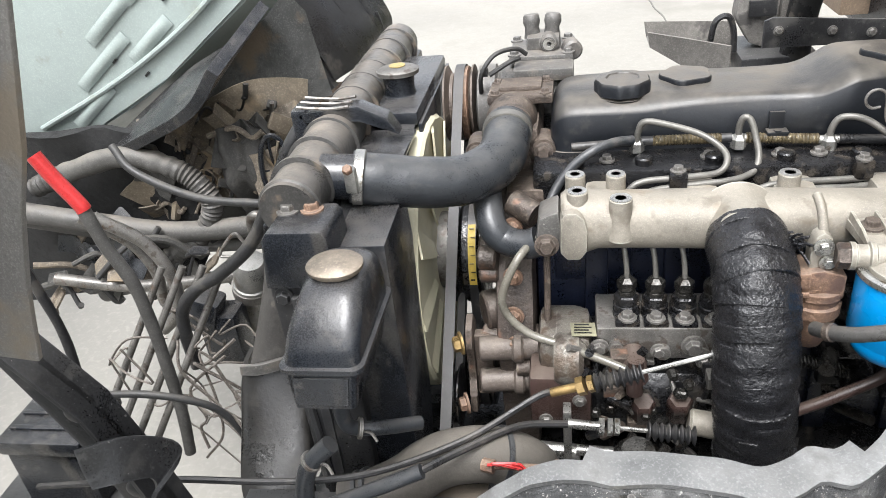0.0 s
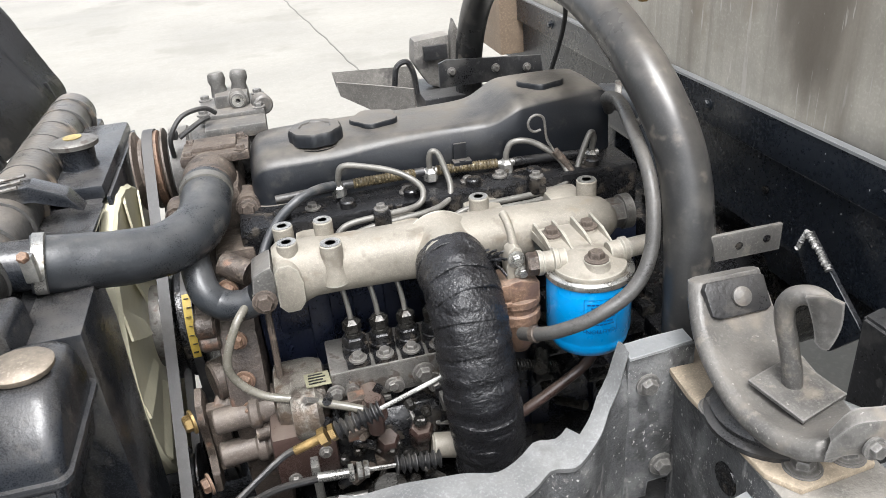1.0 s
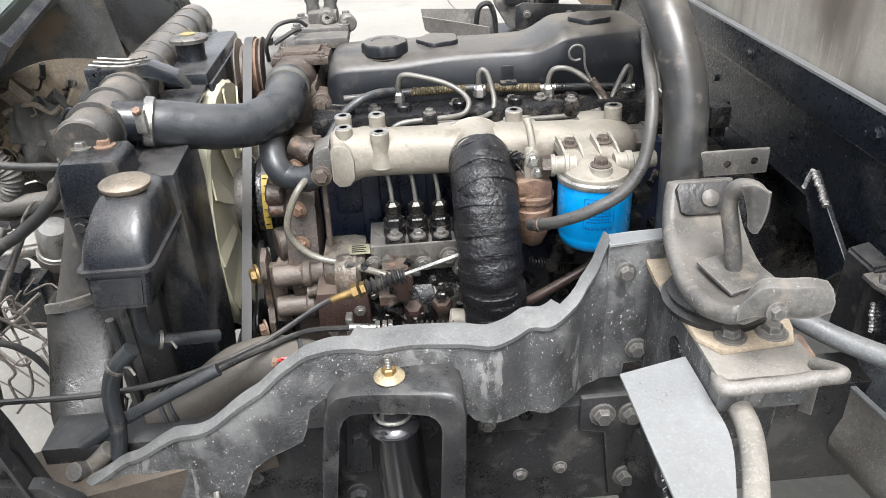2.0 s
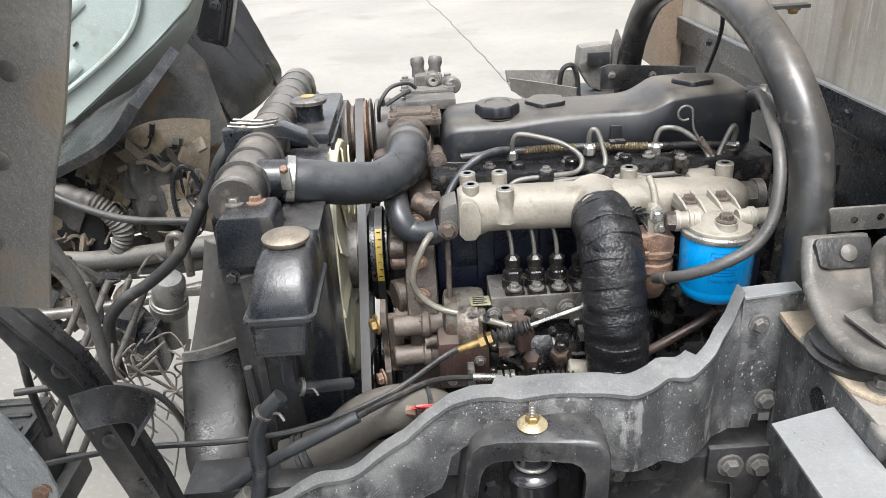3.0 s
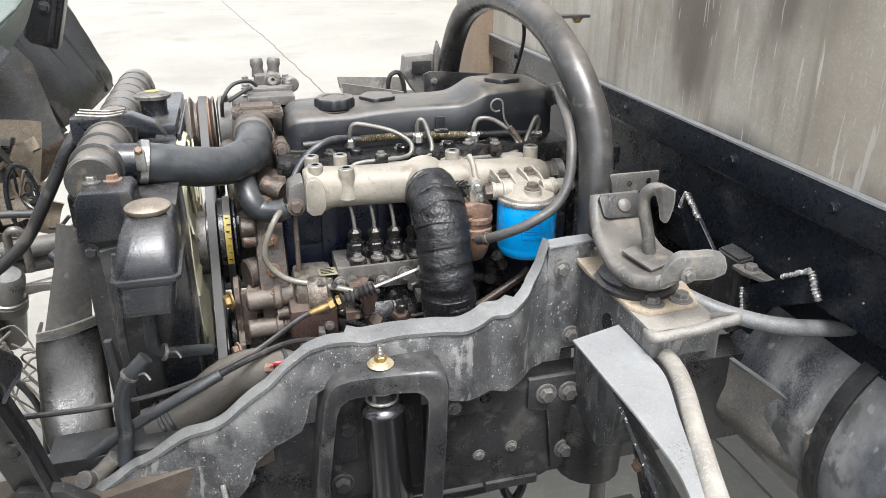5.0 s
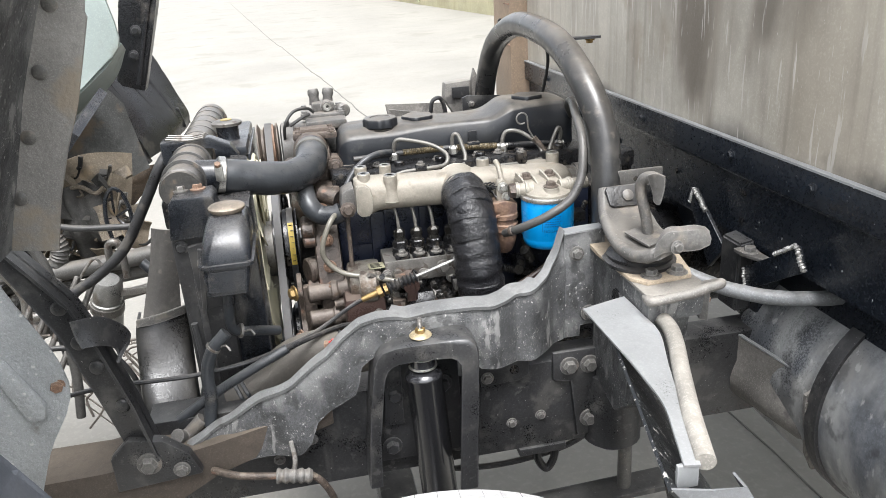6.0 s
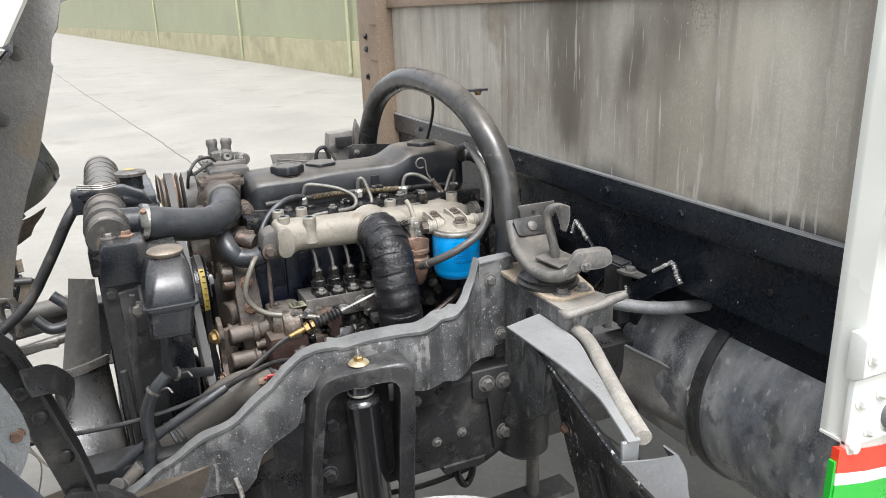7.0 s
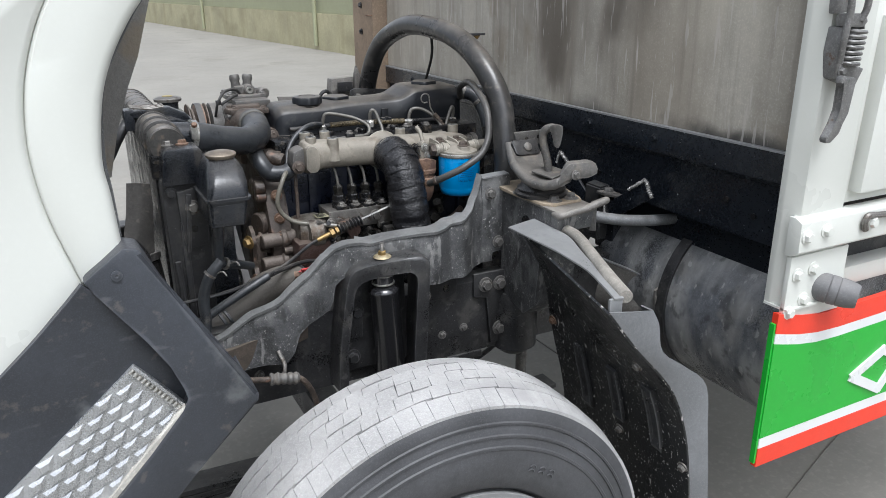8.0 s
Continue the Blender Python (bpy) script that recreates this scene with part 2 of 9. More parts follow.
BRIGHT = mat("machined_metal", (0.46, 0.45, 0.42), 0.36, 0.85, var=0.3, big=40, fine=200, bump=0.08, stain=(0.2, 0.17, 0.13), stain_at=0.6, stain_scale=60)
STEEL = mat("dull_steel", (0.19, 0.18, 0.165), 0.45, 0.6, var=0.3, big=30, fine=200, bump=0.12, stain=(0.11, 0.08, 0.06), stain_at=0.6, stain_scale=40, spatter=0.4, edge=0.5)
OILY_STEEL = mat("oily_dark_steel", (0.045, 0.043, 0.039), 0.28, 0.6, var=0.4, big=40, fine=200, bump=0.15, stain=(0.035, 0.03, 0.025), stain_at=0.55, stain_scale=45)
LINE_STEEL = mat("grey_line_steel", (0.16, 0.153, 0.137), 0.48, 0.35, var=0.2, big=40, fine=200, bump=0.05)
CAST = mat("brown_cast_iron", (0.085, 0.066, 0.053), 0.55, 0.2, var=0.45, big=22, fine=170, bump=0.4, dust=0.25, dust_colour=(0.25, 0.21, 0.165), stain=(0.16, 0.085, 0.055), stain_at=0.6, stain_scale=24, spatter=0.35, edge=0.4)
OILY = mat("oily_black_iron", (0.011, 0.011, 0.012), 0.28, 0.2, var=0.5, big=20, fine=130, bump=0.3, stain=(0.03, 0.026, 0.022), stain_at=0.58, stain_scale=30)
NAVY = mat("dark_navy_block_paint", (0.007, 0.010, 0.022), 0.35, 0.1, var=0.3, big=14, fine=120, bump=0.15)
RUST = mat("rusty_steel", (0.19, 0.115, 0.075), 0.75, 0.1, var=0.45, big=25, fine=160, bump=0.4, stain=(0.10, 0.06, 0.045), stain_at=0.53, stain_scale=30, dust=0.4, spatter=0.35, edge=0.4)
BRASS = mat("yellow_passivated_metal", (0.30, 0.205, 0.085), 0.4, 0.7, var=0.25, big=40, fine=200)
BLUE = mat("bright_blue_filter_paint", (0.004, 0.28, 0.68), 0.28, var=0.06, big=10, fine=120, bump=0.02, rough_var=0.05, coat=0.3)
BLUE_INK = mat("dark_blue_print", (0.003, 0.045, 0.18), 0.4, var=0.05)
CLEAR = mat("yellowed_clear_hose", (0.15, 0.14, 0.115), 0.25, var=0.2, big=30, fine=120, bump=0.03)
CREAM = mat("cream_fan_plastic", (0.62, 0.58, 0.42), 0.5, var=0.08, big=14, fine=120)
YELLOW = mat("yellow_label", (0.42, 0.30, 0.05), 0.5, var=0.15)
RED = mat("red_plastic", (0.50, 0.03, 0.03), 0.4, var=0.15)
SAND = mat("dusty_sand_plate", (0.36, 0.295, 0.215), 0.7, 0.05, var=0.3, big=20, fine=150, bump=0.2, dust=0.24, dust_colour=(0.34, 0.29, 0.22), stain=(0.17, 0.135, 0.10), stain_at=0.58, spatter=0.35)
MINT = mat("pale_mint_cab_primer", (0.30, 0.345, 0.328), 0.45, var=0.1, big=6, fine=90, bump=0.05, stain=(0.24, 0.265, 0.235), stain_at=0.62)
WHITE = mat("white_body_paint", (0.60, 0.61, 0.565), 0.3, var=0.012, big=3, fine=60, bump=0.0, coat=0.3, rough_var=0.05, spatter=0.0)
MOULD = mat("satin_black_moulding", (0.038, 0.042, 0.05), 0.42, var=0.2, big=8, fine=170, bump=0.12, dust=0.1, rough_var=0.08, stain=(0.10, 0.105, 0.11), stain_at=0.62, stain_scale=9, spatter=0.18, edge=0.35)
GREEN = mat("green_skirt_paint", (0.02, 0.36, 0.03), 0.32, var=0.05, big=6, fine=60, bump=0.02)
SKIRT_RED = mat("red_skirt_paint", (0.72, 0.045, 0.02), 0.32, var=0.05, big=6, fine=60, bump=0.02)
SKIRT_WHITE = mat("white_skirt_paint", (0.66, 0.67, 0.66), 0.35, var=0.03, bump=0.0)
TYRE = mat("grey_worn_tyre_rubber", (0.37, 0.366, 0.358), 0.8, var=0.18, big=8, fine=120, bump=0.4, dust=0.3, dust_colour=(0.5, 0.48, 0.46), stain=(0.30, 0.295, 0.29), stain_at=0.60, stain_scale=9, spatter=0.25)
SIDEWALL = mat("dark_tyre_sidewall", (0.06, 0.061, 0.065), 0.55, var=0.25, big=8, fine=120, bump=0.12, dust=0.25, dust_colour=(0.2, 0.19, 0.18))
TREAD_PLATE = mat("bright_tread_plate", (0.50, 0.51, 0.52), 0.32, 0.75, var=0.15, big=14, fine=150, bump=0.05, stain=(0.33, 0.33, 0.34), stain_at=0.6)
TANK = mat("faded_tank_paint", (0.105, 0.111, 0.12), 0.32, var=0.4, big=5, fine=90, bump=0.12, stain=(0.18, 0.178, 0.17), stain_at=0.54, stain_scale=6, dust=0.7, dust_colour=(0.32, 0.31, 0.29))
GUARD = mat("splashed_black_guard", (0.006, 0.007, 0.008), 0.36, var=0.3, big=12, fine=160, bump=0.15, speck=150)
DIRTY = mat("dirty_cab_floor", (0.20, 0.165, 0.12), 0.8, var=0.35, big=12, fine=90, bump=0.3, stain=(0.3, 0.23, 0.15), stain_at=0.55, stain_scale=10)
BROWN_POST = mat("brown_primer_post", (0.27, 0.20, 0.14), 0.7, var=0.25, big=4, fine=60, bump=0.1, stain=(0.16, 0.10, 0.06), stain_at=0.6, stain_scale=6)
CHROME = mat("glossy_black_damper", (0.022, 0.022, 0.024), 0.2, 0.0, var=0.2, big=10, fine=120, bump=0.02, rough_var=0.05, coat=0.9)
WELD = mat("weld_bead", (0.42, 0.41, 0.39), 0.4, 0.6, var=0.3, big=60, fine=200, bump=0.3)
WIRE = mat("wire_loom", (0.03, 0.03, 0.03), 0.55, var=0.3, big=30, fine=200, dust=0.24)



def overlay(m, colour, scale, lo, hi, amount, band=None, detail=6.0, spot=None):
    """Lay stains of a stretched noise over a material; band keeps them below a height, spot (y, z, width, height) round one place."""
    nodes, links = m.node_tree.nodes, m.node_tree.links
    bsdf = nodes["Principled BSDF"]
    under = bsdf.inputs["Base Color"].links[0].from_socket
    coords = nodes.new("ShaderNodeTexCoord").outputs["Object"]
    mapping = nodes.new("ShaderNodeMapping")
    mapping.inputs["Scale"].default_value = scale
    links.new(coords, mapping.inputs["Vector"])
    tex = nodes.new("ShaderNodeTexNoise")
    tex.inputs["Scale"].default_value, tex.inputs["Detail"].default_value = 1.0, detail
    links.new(mapping.outputs["Vector"], tex.inputs["Vector"])
    value = tex.outputs["Fac"]
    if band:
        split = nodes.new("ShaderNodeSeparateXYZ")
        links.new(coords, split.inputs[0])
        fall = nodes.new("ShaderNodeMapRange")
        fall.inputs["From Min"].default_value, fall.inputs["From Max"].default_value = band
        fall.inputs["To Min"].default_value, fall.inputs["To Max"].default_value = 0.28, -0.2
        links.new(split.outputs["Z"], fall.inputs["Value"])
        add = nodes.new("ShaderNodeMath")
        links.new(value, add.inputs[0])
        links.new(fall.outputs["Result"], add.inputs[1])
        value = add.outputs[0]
    if spot:
        place = nodes.new("ShaderNodeMapping")
        place.vector_type = "TEXTURE"
        place.inputs["Location"].default_value = (0.722, spot[0], spot[1])
        place.inputs["Scale"].default_value = (9.0, spot[2], spot[3])
        links.new(coords, place.inputs["Vector"])
        away = nodes.new("ShaderNodeVectorMath")
        away.operation = "LENGTH"
        links.new(place.outputs["Vector"], away.inputs[0])
        fade = nodes.new("ShaderNodeMapRange")
        fade.inputs["From Min"].default_value, fade.inputs["From Max"].default_value = 0.0, 1.5
        fade.inputs["To Min"].default_value, fade.inputs["To Max"].default_value = 0.24, -0.30
        links.new(away.outputs["Value"], fade.inputs["Value"])
        both = nodes.new("ShaderNodeMath")
        links.new(value, both.inputs[0])
        links.new(fade.outputs["Result"], both.inputs[1])
        value = both.outputs[0]
    mask = nodes.new("ShaderNodeMapRange")
    mask.interpolation_type = "SMOOTHSTEP"
    mask.inputs["From Min"].default_value, mask.inputs["From Max"].default_value = lo, hi
    mask.inputs["To Max"].default_value = amount
    links.new(value, mask.inputs["Value"])
    mix = nodes.new("ShaderNodeMix")
    mix.data_type = "RGBA"
    links.new(mask.outputs["Result"], mix.inputs["Factor"])
    links.new(under, mix.inputs[6])
    mix.inputs[7].default_value = (*colour, 1)
    links.new(mix.outputs[2], bsdf.inputs["Base Color"])


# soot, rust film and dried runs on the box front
overlay(SHEET, (0.24, 0.195, 0.14), (1.0, 2.6, 1.2), 0.46, 0.66, 0.38)
overlay(SHEET, (0.19, 0.165, 0.13), (1.0, 11.0, 1.1), 0.46, 0.68, 0.45, detail=8.0)
overlay(SHEET, (0.10, 0.083, 0.064), (1.0, 5.0, 2.0), 0.42, 0.66, 0.85, detail=8.0, spot=(0.86, 1.42, 0.16, 0.24))
overlay(SHEET, (0.10, 0.083, 0.064), (1.0, 5.0, 2.0), 0.42, 0.66, 0.85, detail=8.0, spot=(0.64, 1.37, 0.17, 0.26))
overlay(SHEET, (0.17, 0.15, 0.12), (1.0, 6.0, 1.4), 0.46, 0.72, 0.5, detail=8.0, spot=(0.92, 1.40, 0.34, 0.32))
overlay(SHEET, (0.60, 0.555, 0.46), (1.0, 5.0, 1.8), 0.46, 0.74, 0.55, detail=8.0, spot=(0.28, 1.43, 0.22, 0.24))
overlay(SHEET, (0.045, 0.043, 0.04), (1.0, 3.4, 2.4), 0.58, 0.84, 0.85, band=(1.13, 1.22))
overlay(SHEET, (0.03, 0.029, 0.028), (1.0, 5.0, 5.0), 0.48, 0.70, 0.9, detail=6.0, spot=(0.30, 1.15, 0.32, 0.045))
overlay(SHEET, (0.52, 0.49, 0.45), (1.0, 60.0, 5.5), 0.63, 0.67, 0.55, detail=5.0)
overlay(SHEET, (0.56, 0.53, 0.49), (1.0, 130.0, 9.0), 0.67, 0.70, 0.55, detail=4.0)
overlay(SHEET, (0.6, 0.58, 0.55), (1.0, 210.0, 60.0), 0.70, 0.73, 0.5, detail=5.0)
overlay(SHEET, (0.15, 0.13, 0.105), (1.0, 34.0, 1.6), 0.54, 0.72, 0.4, detail=8.0)
overlay(TANK, (0.40, 0.40, 0.385), (5.0, 14.0, 6.0), 0.42, 0.66, 0.7, detail=8.0)
overlay(TANK, (0.035, 0.035, 0.036), (16.0, 20.0, 18.0), 0.56, 0.66, 0.6, detail=9.0)
overlay(TANK, (0.45, 0.44, 0.42), (30.0, 60.0, 34.0), 0.60, 0.68, 0.5, detail=9.0)
overlay(GUARD, (0.6, 0.58, 0.55), (170.0, 170.0, 110.0), 0.66, 0.69, 0.85, detail=2.0)
overlay(GUARD, (0.5, 0.48, 0.45), (60.0, 90.0, 30.0), 0.66, 0.70, 0.8, detail=6.0)
overlay(GUARD, (0.08, 0.077, 0.073), (9.0, 9.0, 5.0), 0.58, 0.75, 0.3)
overlay(SPLASH, (0.2, 0.2, 0.195), (16.0, 16.0, 9.0), 0.50, 0.66, 0.6)
overlay(SPLASH, (0.02, 0.02, 0.02), (38.0, 38.0, 26.0), 0.54, 0.64, 0.6)
overlay(BLACK_SILL, (0.5, 0.5, 0.5), (120.0, 120.0, 120.0), 0.762, 0.775, 0.7, detail=1.0)
overlay(BLACK_STEEL, (0.10, 0.097, 0.09), (34.0, 34.0, 5.0), 0.60, 0.74, 0.38, detail=8.0)
overlay(BLACK_STEEL, (0.12, 0.115, 0.105), (26.0, 26.0, 26.0), 0.58, 0.70, 0.3, detail=9.0)
overlay(SPLASH, (0.26, 0.255, 0.245), (48.0, 48.0, 14.0), 0.60, 0.68, 0.6, detail=8.0)
overlay(SPLASH, (0.42, 0.41, 0.39), (260.0, 260.0, 200.0), 0.66, 0.70, 0.7, detail=3.0)
overlay(BLACK_STEEL, (0.32, 0.31, 0.29), (230.0, 230.0, 230.0), 0.70, 0.74, 0.6, detail=3.0)
overlay(HOOP, (0.2, 0.175, 0.145), (40.0, 40.0, 40.0), 0.58, 0.70, 0.35, detail=9.0)
overlay(GREY_STEEL, (0.35, 0.33, 0.3), (200.0, 200.0, 200.0), 0.68, 0.72, 0.5, detail=3.0)
overlay(COVER, (0.05, 0.046, 0.04), (13.0, 13.0, 13.0), 0.58, 0.74, 0.3, detail=9.0)
overlay(PLASTIC, (0.11, 0.1, 0.085), (24.0, 24.0, 8.0), 0.56, 0.70, 0.4, detail=9.0)
overlay(HOSE, (0.13, 0.12, 0.105), (26.0, 26.0, 26.0), 0.60, 0.72, 0.4, detail=9.0)
overlay(RUBBER, (0.11, 0.1, 0.085), (30.0, 30.0, 30.0), 0.56, 0.68, 0.4, detail=9.0)
overlay(CAST, (0.26, 0.215, 0.165), (55.0, 55.0, 55.0), 0.59, 0.67, 0.45, detail=8.0)
overlay(CAST, (0.025, 0.02, 0.018), (38.0, 38.0, 38.0), 0.56, 0.64, 0.6, detail=8.0)
overlay(ALLOY, (0.12, 0.098, 0.074), (34.0, 34.0, 34.0), 0.58, 0.68, 0.45, detail=9.0)
overlay(GRIMY_ALLOY, (0.05, 0.036, 0.028), (42.0, 42.0, 42.0), 0.5, 0.6, 0.7, detail=9.0)
overlay(OILY, (0.075, 0.064, 0.052), (45.0, 45.0, 45.0), 0.57, 0.66, 0.6, detail=8.0)
overlay(GREY_STEEL, (0.24, 0.205, 0.165), (22.0, 22.0, 22.0), 0.54, 0.68, 0.5, detail=9.0)
overlay(MOULD, (0.17, 0.172, 0.175), (14.0, 14.0, 34.0), 0.61, 0.70, 0.35, detail=8.0)
overlay(HOOP, (0.12, 0.112, 0.10), (16.0, 16.0, 16.0), 0.52, 0.70, 0.45, detail=9.0)
overlay(STEEL, (0.07, 0.05, 0.036), (60.0, 60.0, 60.0), 0.56, 0.64, 0.6, detail=7.0)
overlay(PLINTH, (0.22, 0.2, 0.12), (0.5, 0.5, 1.2), 0.52, 0.68, 0.5)

BROWN_PAINT = mat("smooth_brown_paint", (0.05, 0.031, 0.026), 0.34, var=0.2, big=14, fine=150, bump=0.05, dust=0.3)
LINER = mat("glossy_black_liner", (0.018, 0.018, 0.02), 0.33, var=0.35, big=12, fine=140, bump=0.15, dust=0.1, stain=(0.06, 0.055, 0.05), stain_at=0.6)

# ---- fasteners, shared meshes ----
BOLTS = {}


def bolt(parent, at, axis, r=0.008, material=None, washer=True, name="bolt"):
    """A hexagon bolt head on a washer."""
    material = material or STEEL
    key = (round(r, 4), material.name, washer)
    if key not in BOLTS:
        b = mesh()
        if washer:
            lathe(b, (0, 0, -0.001), (0, 0, 1), [(r * 1.45, 0), (r * 1.45, r * 0.2 + 0.001), (r * 1.2, r * 0.28 + 0.001)], 16)
        lathe(b, (0, 0, 0), (0, 0, 1), [(r, 0), (r, r * 0.85), (r * 0.82, r * 1.05), (0, r * 1.05)], 6)
        BOLTS[key] = finish(b, "bolt", material)
    ob = attach(new(name, BOLTS[key]), parent)
    ob.matrix_basis = Matrix.Translation(at) @ turn_to(axis) @ pose(0, 0, 0, 0, 0, random.uniform(0, 60))
    return ob

# ---- ground and yard wall ----
b = mesh()
bmesh.ops.create_grid(b, x_segments=60, y_segments=60, size=400, matrix=Matrix.Translation((0, 200, 0)))
ground = single("ground", b, CONCRETE, "pale sunlit concrete yard with fine cracks and joints", kind="structure")


def crack(points, width, name, label):
    """A shallow dark line that lies on the concrete."""
    line = curve_points(points, 14)
    left, right = [], []
    for i, p in enumerate(line):
        d = (line[min(i + 1, len(line) - 1)] - line[max(i - 1, 0)]).normalized()
        side = Vector((-d.y, d.x, 0))
        wob = noise.noise(p * 3.1) * width * 2.5
        w = width * (0.6 + 0.5 * abs(noise.noise(p * 5.7)))
        left.append(p + side * (wob + w))
        right.append(p + side * (wob - w))
    c = mesh()
    loft(c, [[Vector((l.x, l.y, 0.004)), Vector((r.x, r.y, 0.004)), Vector((r.x, r.y, -0.01)), Vector((l.x, l.y, -0.01))] for l, r in zip(left, right)])
    return single(name, c, JOINT, label, kind="structure")


crack([(1.26, 0.7, 0), (1.254, 1.0, 0), (1.252, 1.17, 0), (1.246, 1.3, 0), (1.22, 1.9, 0)], 0.003, "ground_crack", "thin dark crack in the concrete")
crack([(0.80, 5.2, 0), (0.69, 6.4, 0), (0.60, 7.4, 0), (0.45, 8.9, 0), (0.33, 10.2, 0), (0.17, 11.5, 0), (-0.2, 15.0, 0), (-0.65, 19.0, 0), (-2.8, 40.5, 0)], 0.008, "ground_joint", "long uneven joint across the yard")
crack([(0.9, 0.25, 0), (1.6, 0.5, 0), (2.3, 0.72, 0)], 0.0007, "ground_joint", "narrow joint between paving strips")

b = mesh()
loft(b, [[(6.3, 3, 0), (6.3, 3, 0.84), (6.6, 3, 0.84), (6.6, 3, 0)], [(5.51, 16.26, 0), (5.51, 16.26, 0.84), (5.8, 16.26, 0.84), (5.8, 16.26, 0)],
         [(3.76, 37.2, 0), (3.76, 37.2, 0.84), (4.1, 37.2, 0.84), (4.1, 37.2, 0)], [(-19.7, 310, 0), (-19.7, 310, 0.84), (-19.2, 310, 0.84), (-19.2, 310, 0)]])
single("wall_plinth", b, PLINTH, "stained yellowish plinth along the foot of the yard wall", kind="structure")
b = mesh()
loft(b, [[(6.36, 3, 0.845), (6.36, 3, 4), (6.6, 3, 4), (6.6, 3, 0.845)], [(5.57, 16.26, 0.845), (5.57, 16.26, 4), (5.8, 16.26, 4), (5.8, 16.26, 0.845)],
         [(3.82, 37.2, 0.845), (3.82, 37.2, 4), (4.1, 37.2, 4), (4.1, 37.2, 0.845)], [(-19.6, 310, 0.845), (-19.6, 310, 4), (-19.2, 310, 4), (-19.2, 310, 0.845)]])
single("wall_yard", b, WALL_GREEN, "long pale sage green yard wall", kind="structure")
b = mesh()
for y in (17.2, 27.0, 44.0):
    x = 5.51 - (y - 16.26) * 0.0836
    rod(b, (x - 0.05, y, 0.1), (x - 0.05, y, 4), 0.05)
single("wall_downpipe", b, WALL_GREEN, "painted downpipes on the yard wall", kind="structure")

# ---- cargo box ----
cargo = thing("cargo_box", (1.8, 1.08, 0.86), "truck cargo box with weathered steel front and black sill", "cargo box")
NEAR, FAR, FRONT = 0.02, 2.16, 0.722
b = mesh()
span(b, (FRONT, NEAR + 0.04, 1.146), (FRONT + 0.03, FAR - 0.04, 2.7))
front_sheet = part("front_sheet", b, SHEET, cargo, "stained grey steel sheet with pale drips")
b = mesh()
span(b, (FRONT - 0.02, NEAR + 0.03, 1.505), (FRONT + 0.02, FAR - 0.05, 1.545), 0.004)
part("upper_rail", b, BROWN_POST, cargo, "brown horizontal rail")
b = mesh()
slab(b, [(FRONT - 0.012, 1.146), (FRONT - 0.012, 1.088), (FRONT + 0.004, 1.078), (FRONT + 0.004, 0.985), (FRONT + 0.003, 0.972), (FRONT + 0.003, 0.962), (FRONT + 0.05, 0.962), (FRONT + 0.05, 1.146)], "y", NEAR + 0.045, FAR - NEAR - 0.1, 0.002)
sill = part("sill_rail", b, BLACK_SILL, cargo, "black painted folded sill rail")
b = mesh()
span(b, (FRONT - 0.0135, NEAR + 0.05, 1.1445), (FRONT - 0.002, FAR - 0.06, 1.1485))
part("sill_edge", b, LIP, sill, "bare worn sill edge")
for y in (0.448, 0.675, 1.041, 1.36, 1.7):
    bolt(sill, (FRONT - 0.012, y, 1.119), (-1, 0, 0), 0.007, BLACK_SILL)
for y, z in ((0.245, 1.028), (0.175, 1.01), (0.648, 1.052), (0.648, 1.001), (0.9, 1.03), (1.2, 1.03)):
    b = mesh()
    rod(b, (FRONT + 0.0035, y, z), (FRONT - 0.0005, y, z), 0.006, n=14)
    part("sill_hole", b, OILY, sill)
b = mesh()
span(b, (FRONT - 0.06, FAR - 0.22, 1.0), (FRONT + 0.1, FAR - 0.015, 2.7), 0.008)
far_post = part("corner_post", b, BROWN_POST, cargo, "brown primed steel corner post")
for z in (1.27, 1.367, 1.41, 1.6):
    bolt(far_post, (FRONT - 0.062, 2.05, z), (-1, 0, 0), 0.008, OILY)
for z in (1.2, 1.33, 1.45):
    b = mesh()
    span(b, (FRONT - 0.064, FAR - 0.215, z), (FRONT - 0.058, FAR - 0.16, z + 0.004))
    part("post_seam", b, RUST, far_post)
# near post, a folded white channel
b = mesh()
slab(b, [(0.642, 0.062), (0.642, 0.050), (0.652, NEAR), (0.76, NEAR), (0.76, NEAR + 0.03), (0.70, NEAR + 0.05), (0.70, 0.062)], "z", 0.893, 1.81, 0.002)
near_post = part("corner_post", b, WHITE, cargo, "white painted folded corner post")
b = mesh()
span(b, (0.640, NEAR - 0.010, 0.890), (0.74, 0.06, 0.894))
part("post_foot", b, WHITE, near_post)
b = mesh()
span(b, (0.762, NEAR + 0.004, 1.068), (1.9, NEAR + 0.06, 1.466), 0.006)
side_panel = part("side_panel", b, WHITE, cargo, "white drop-side panel")
b = mesh()
slab(b, [(0.768, 1.09), (1.9, 1.09), (1.9, 1.388), (0.78, 1.388)], "y", NEAR - 0.022, 0.03, 0.008)
part("pressed_panel", b, WHITE, side_panel)
b = mesh()
slab(b, [(NEAR - 0.002, 1.062), (NEAR - 0.016, 1.055), (NEAR - 0.018, 1.002), (NEAR - 0.002, 0.992), (NEAR + 0.01, 0.992), (NEAR + 0.01, 1.062)], "x", 0.636, 1.28, 0.002)
rail = part("side_rail", b, WHITE, cargo, "white folded side rail")
b = mesh()
span(b, (0.640, NEAR - 0.004, 0.866), (0.79, NEAR + 0.006, 0.99), 0.002)
gusset = part("gusset_plate", b, WHITE, cargo, "white bolted gusset plate")
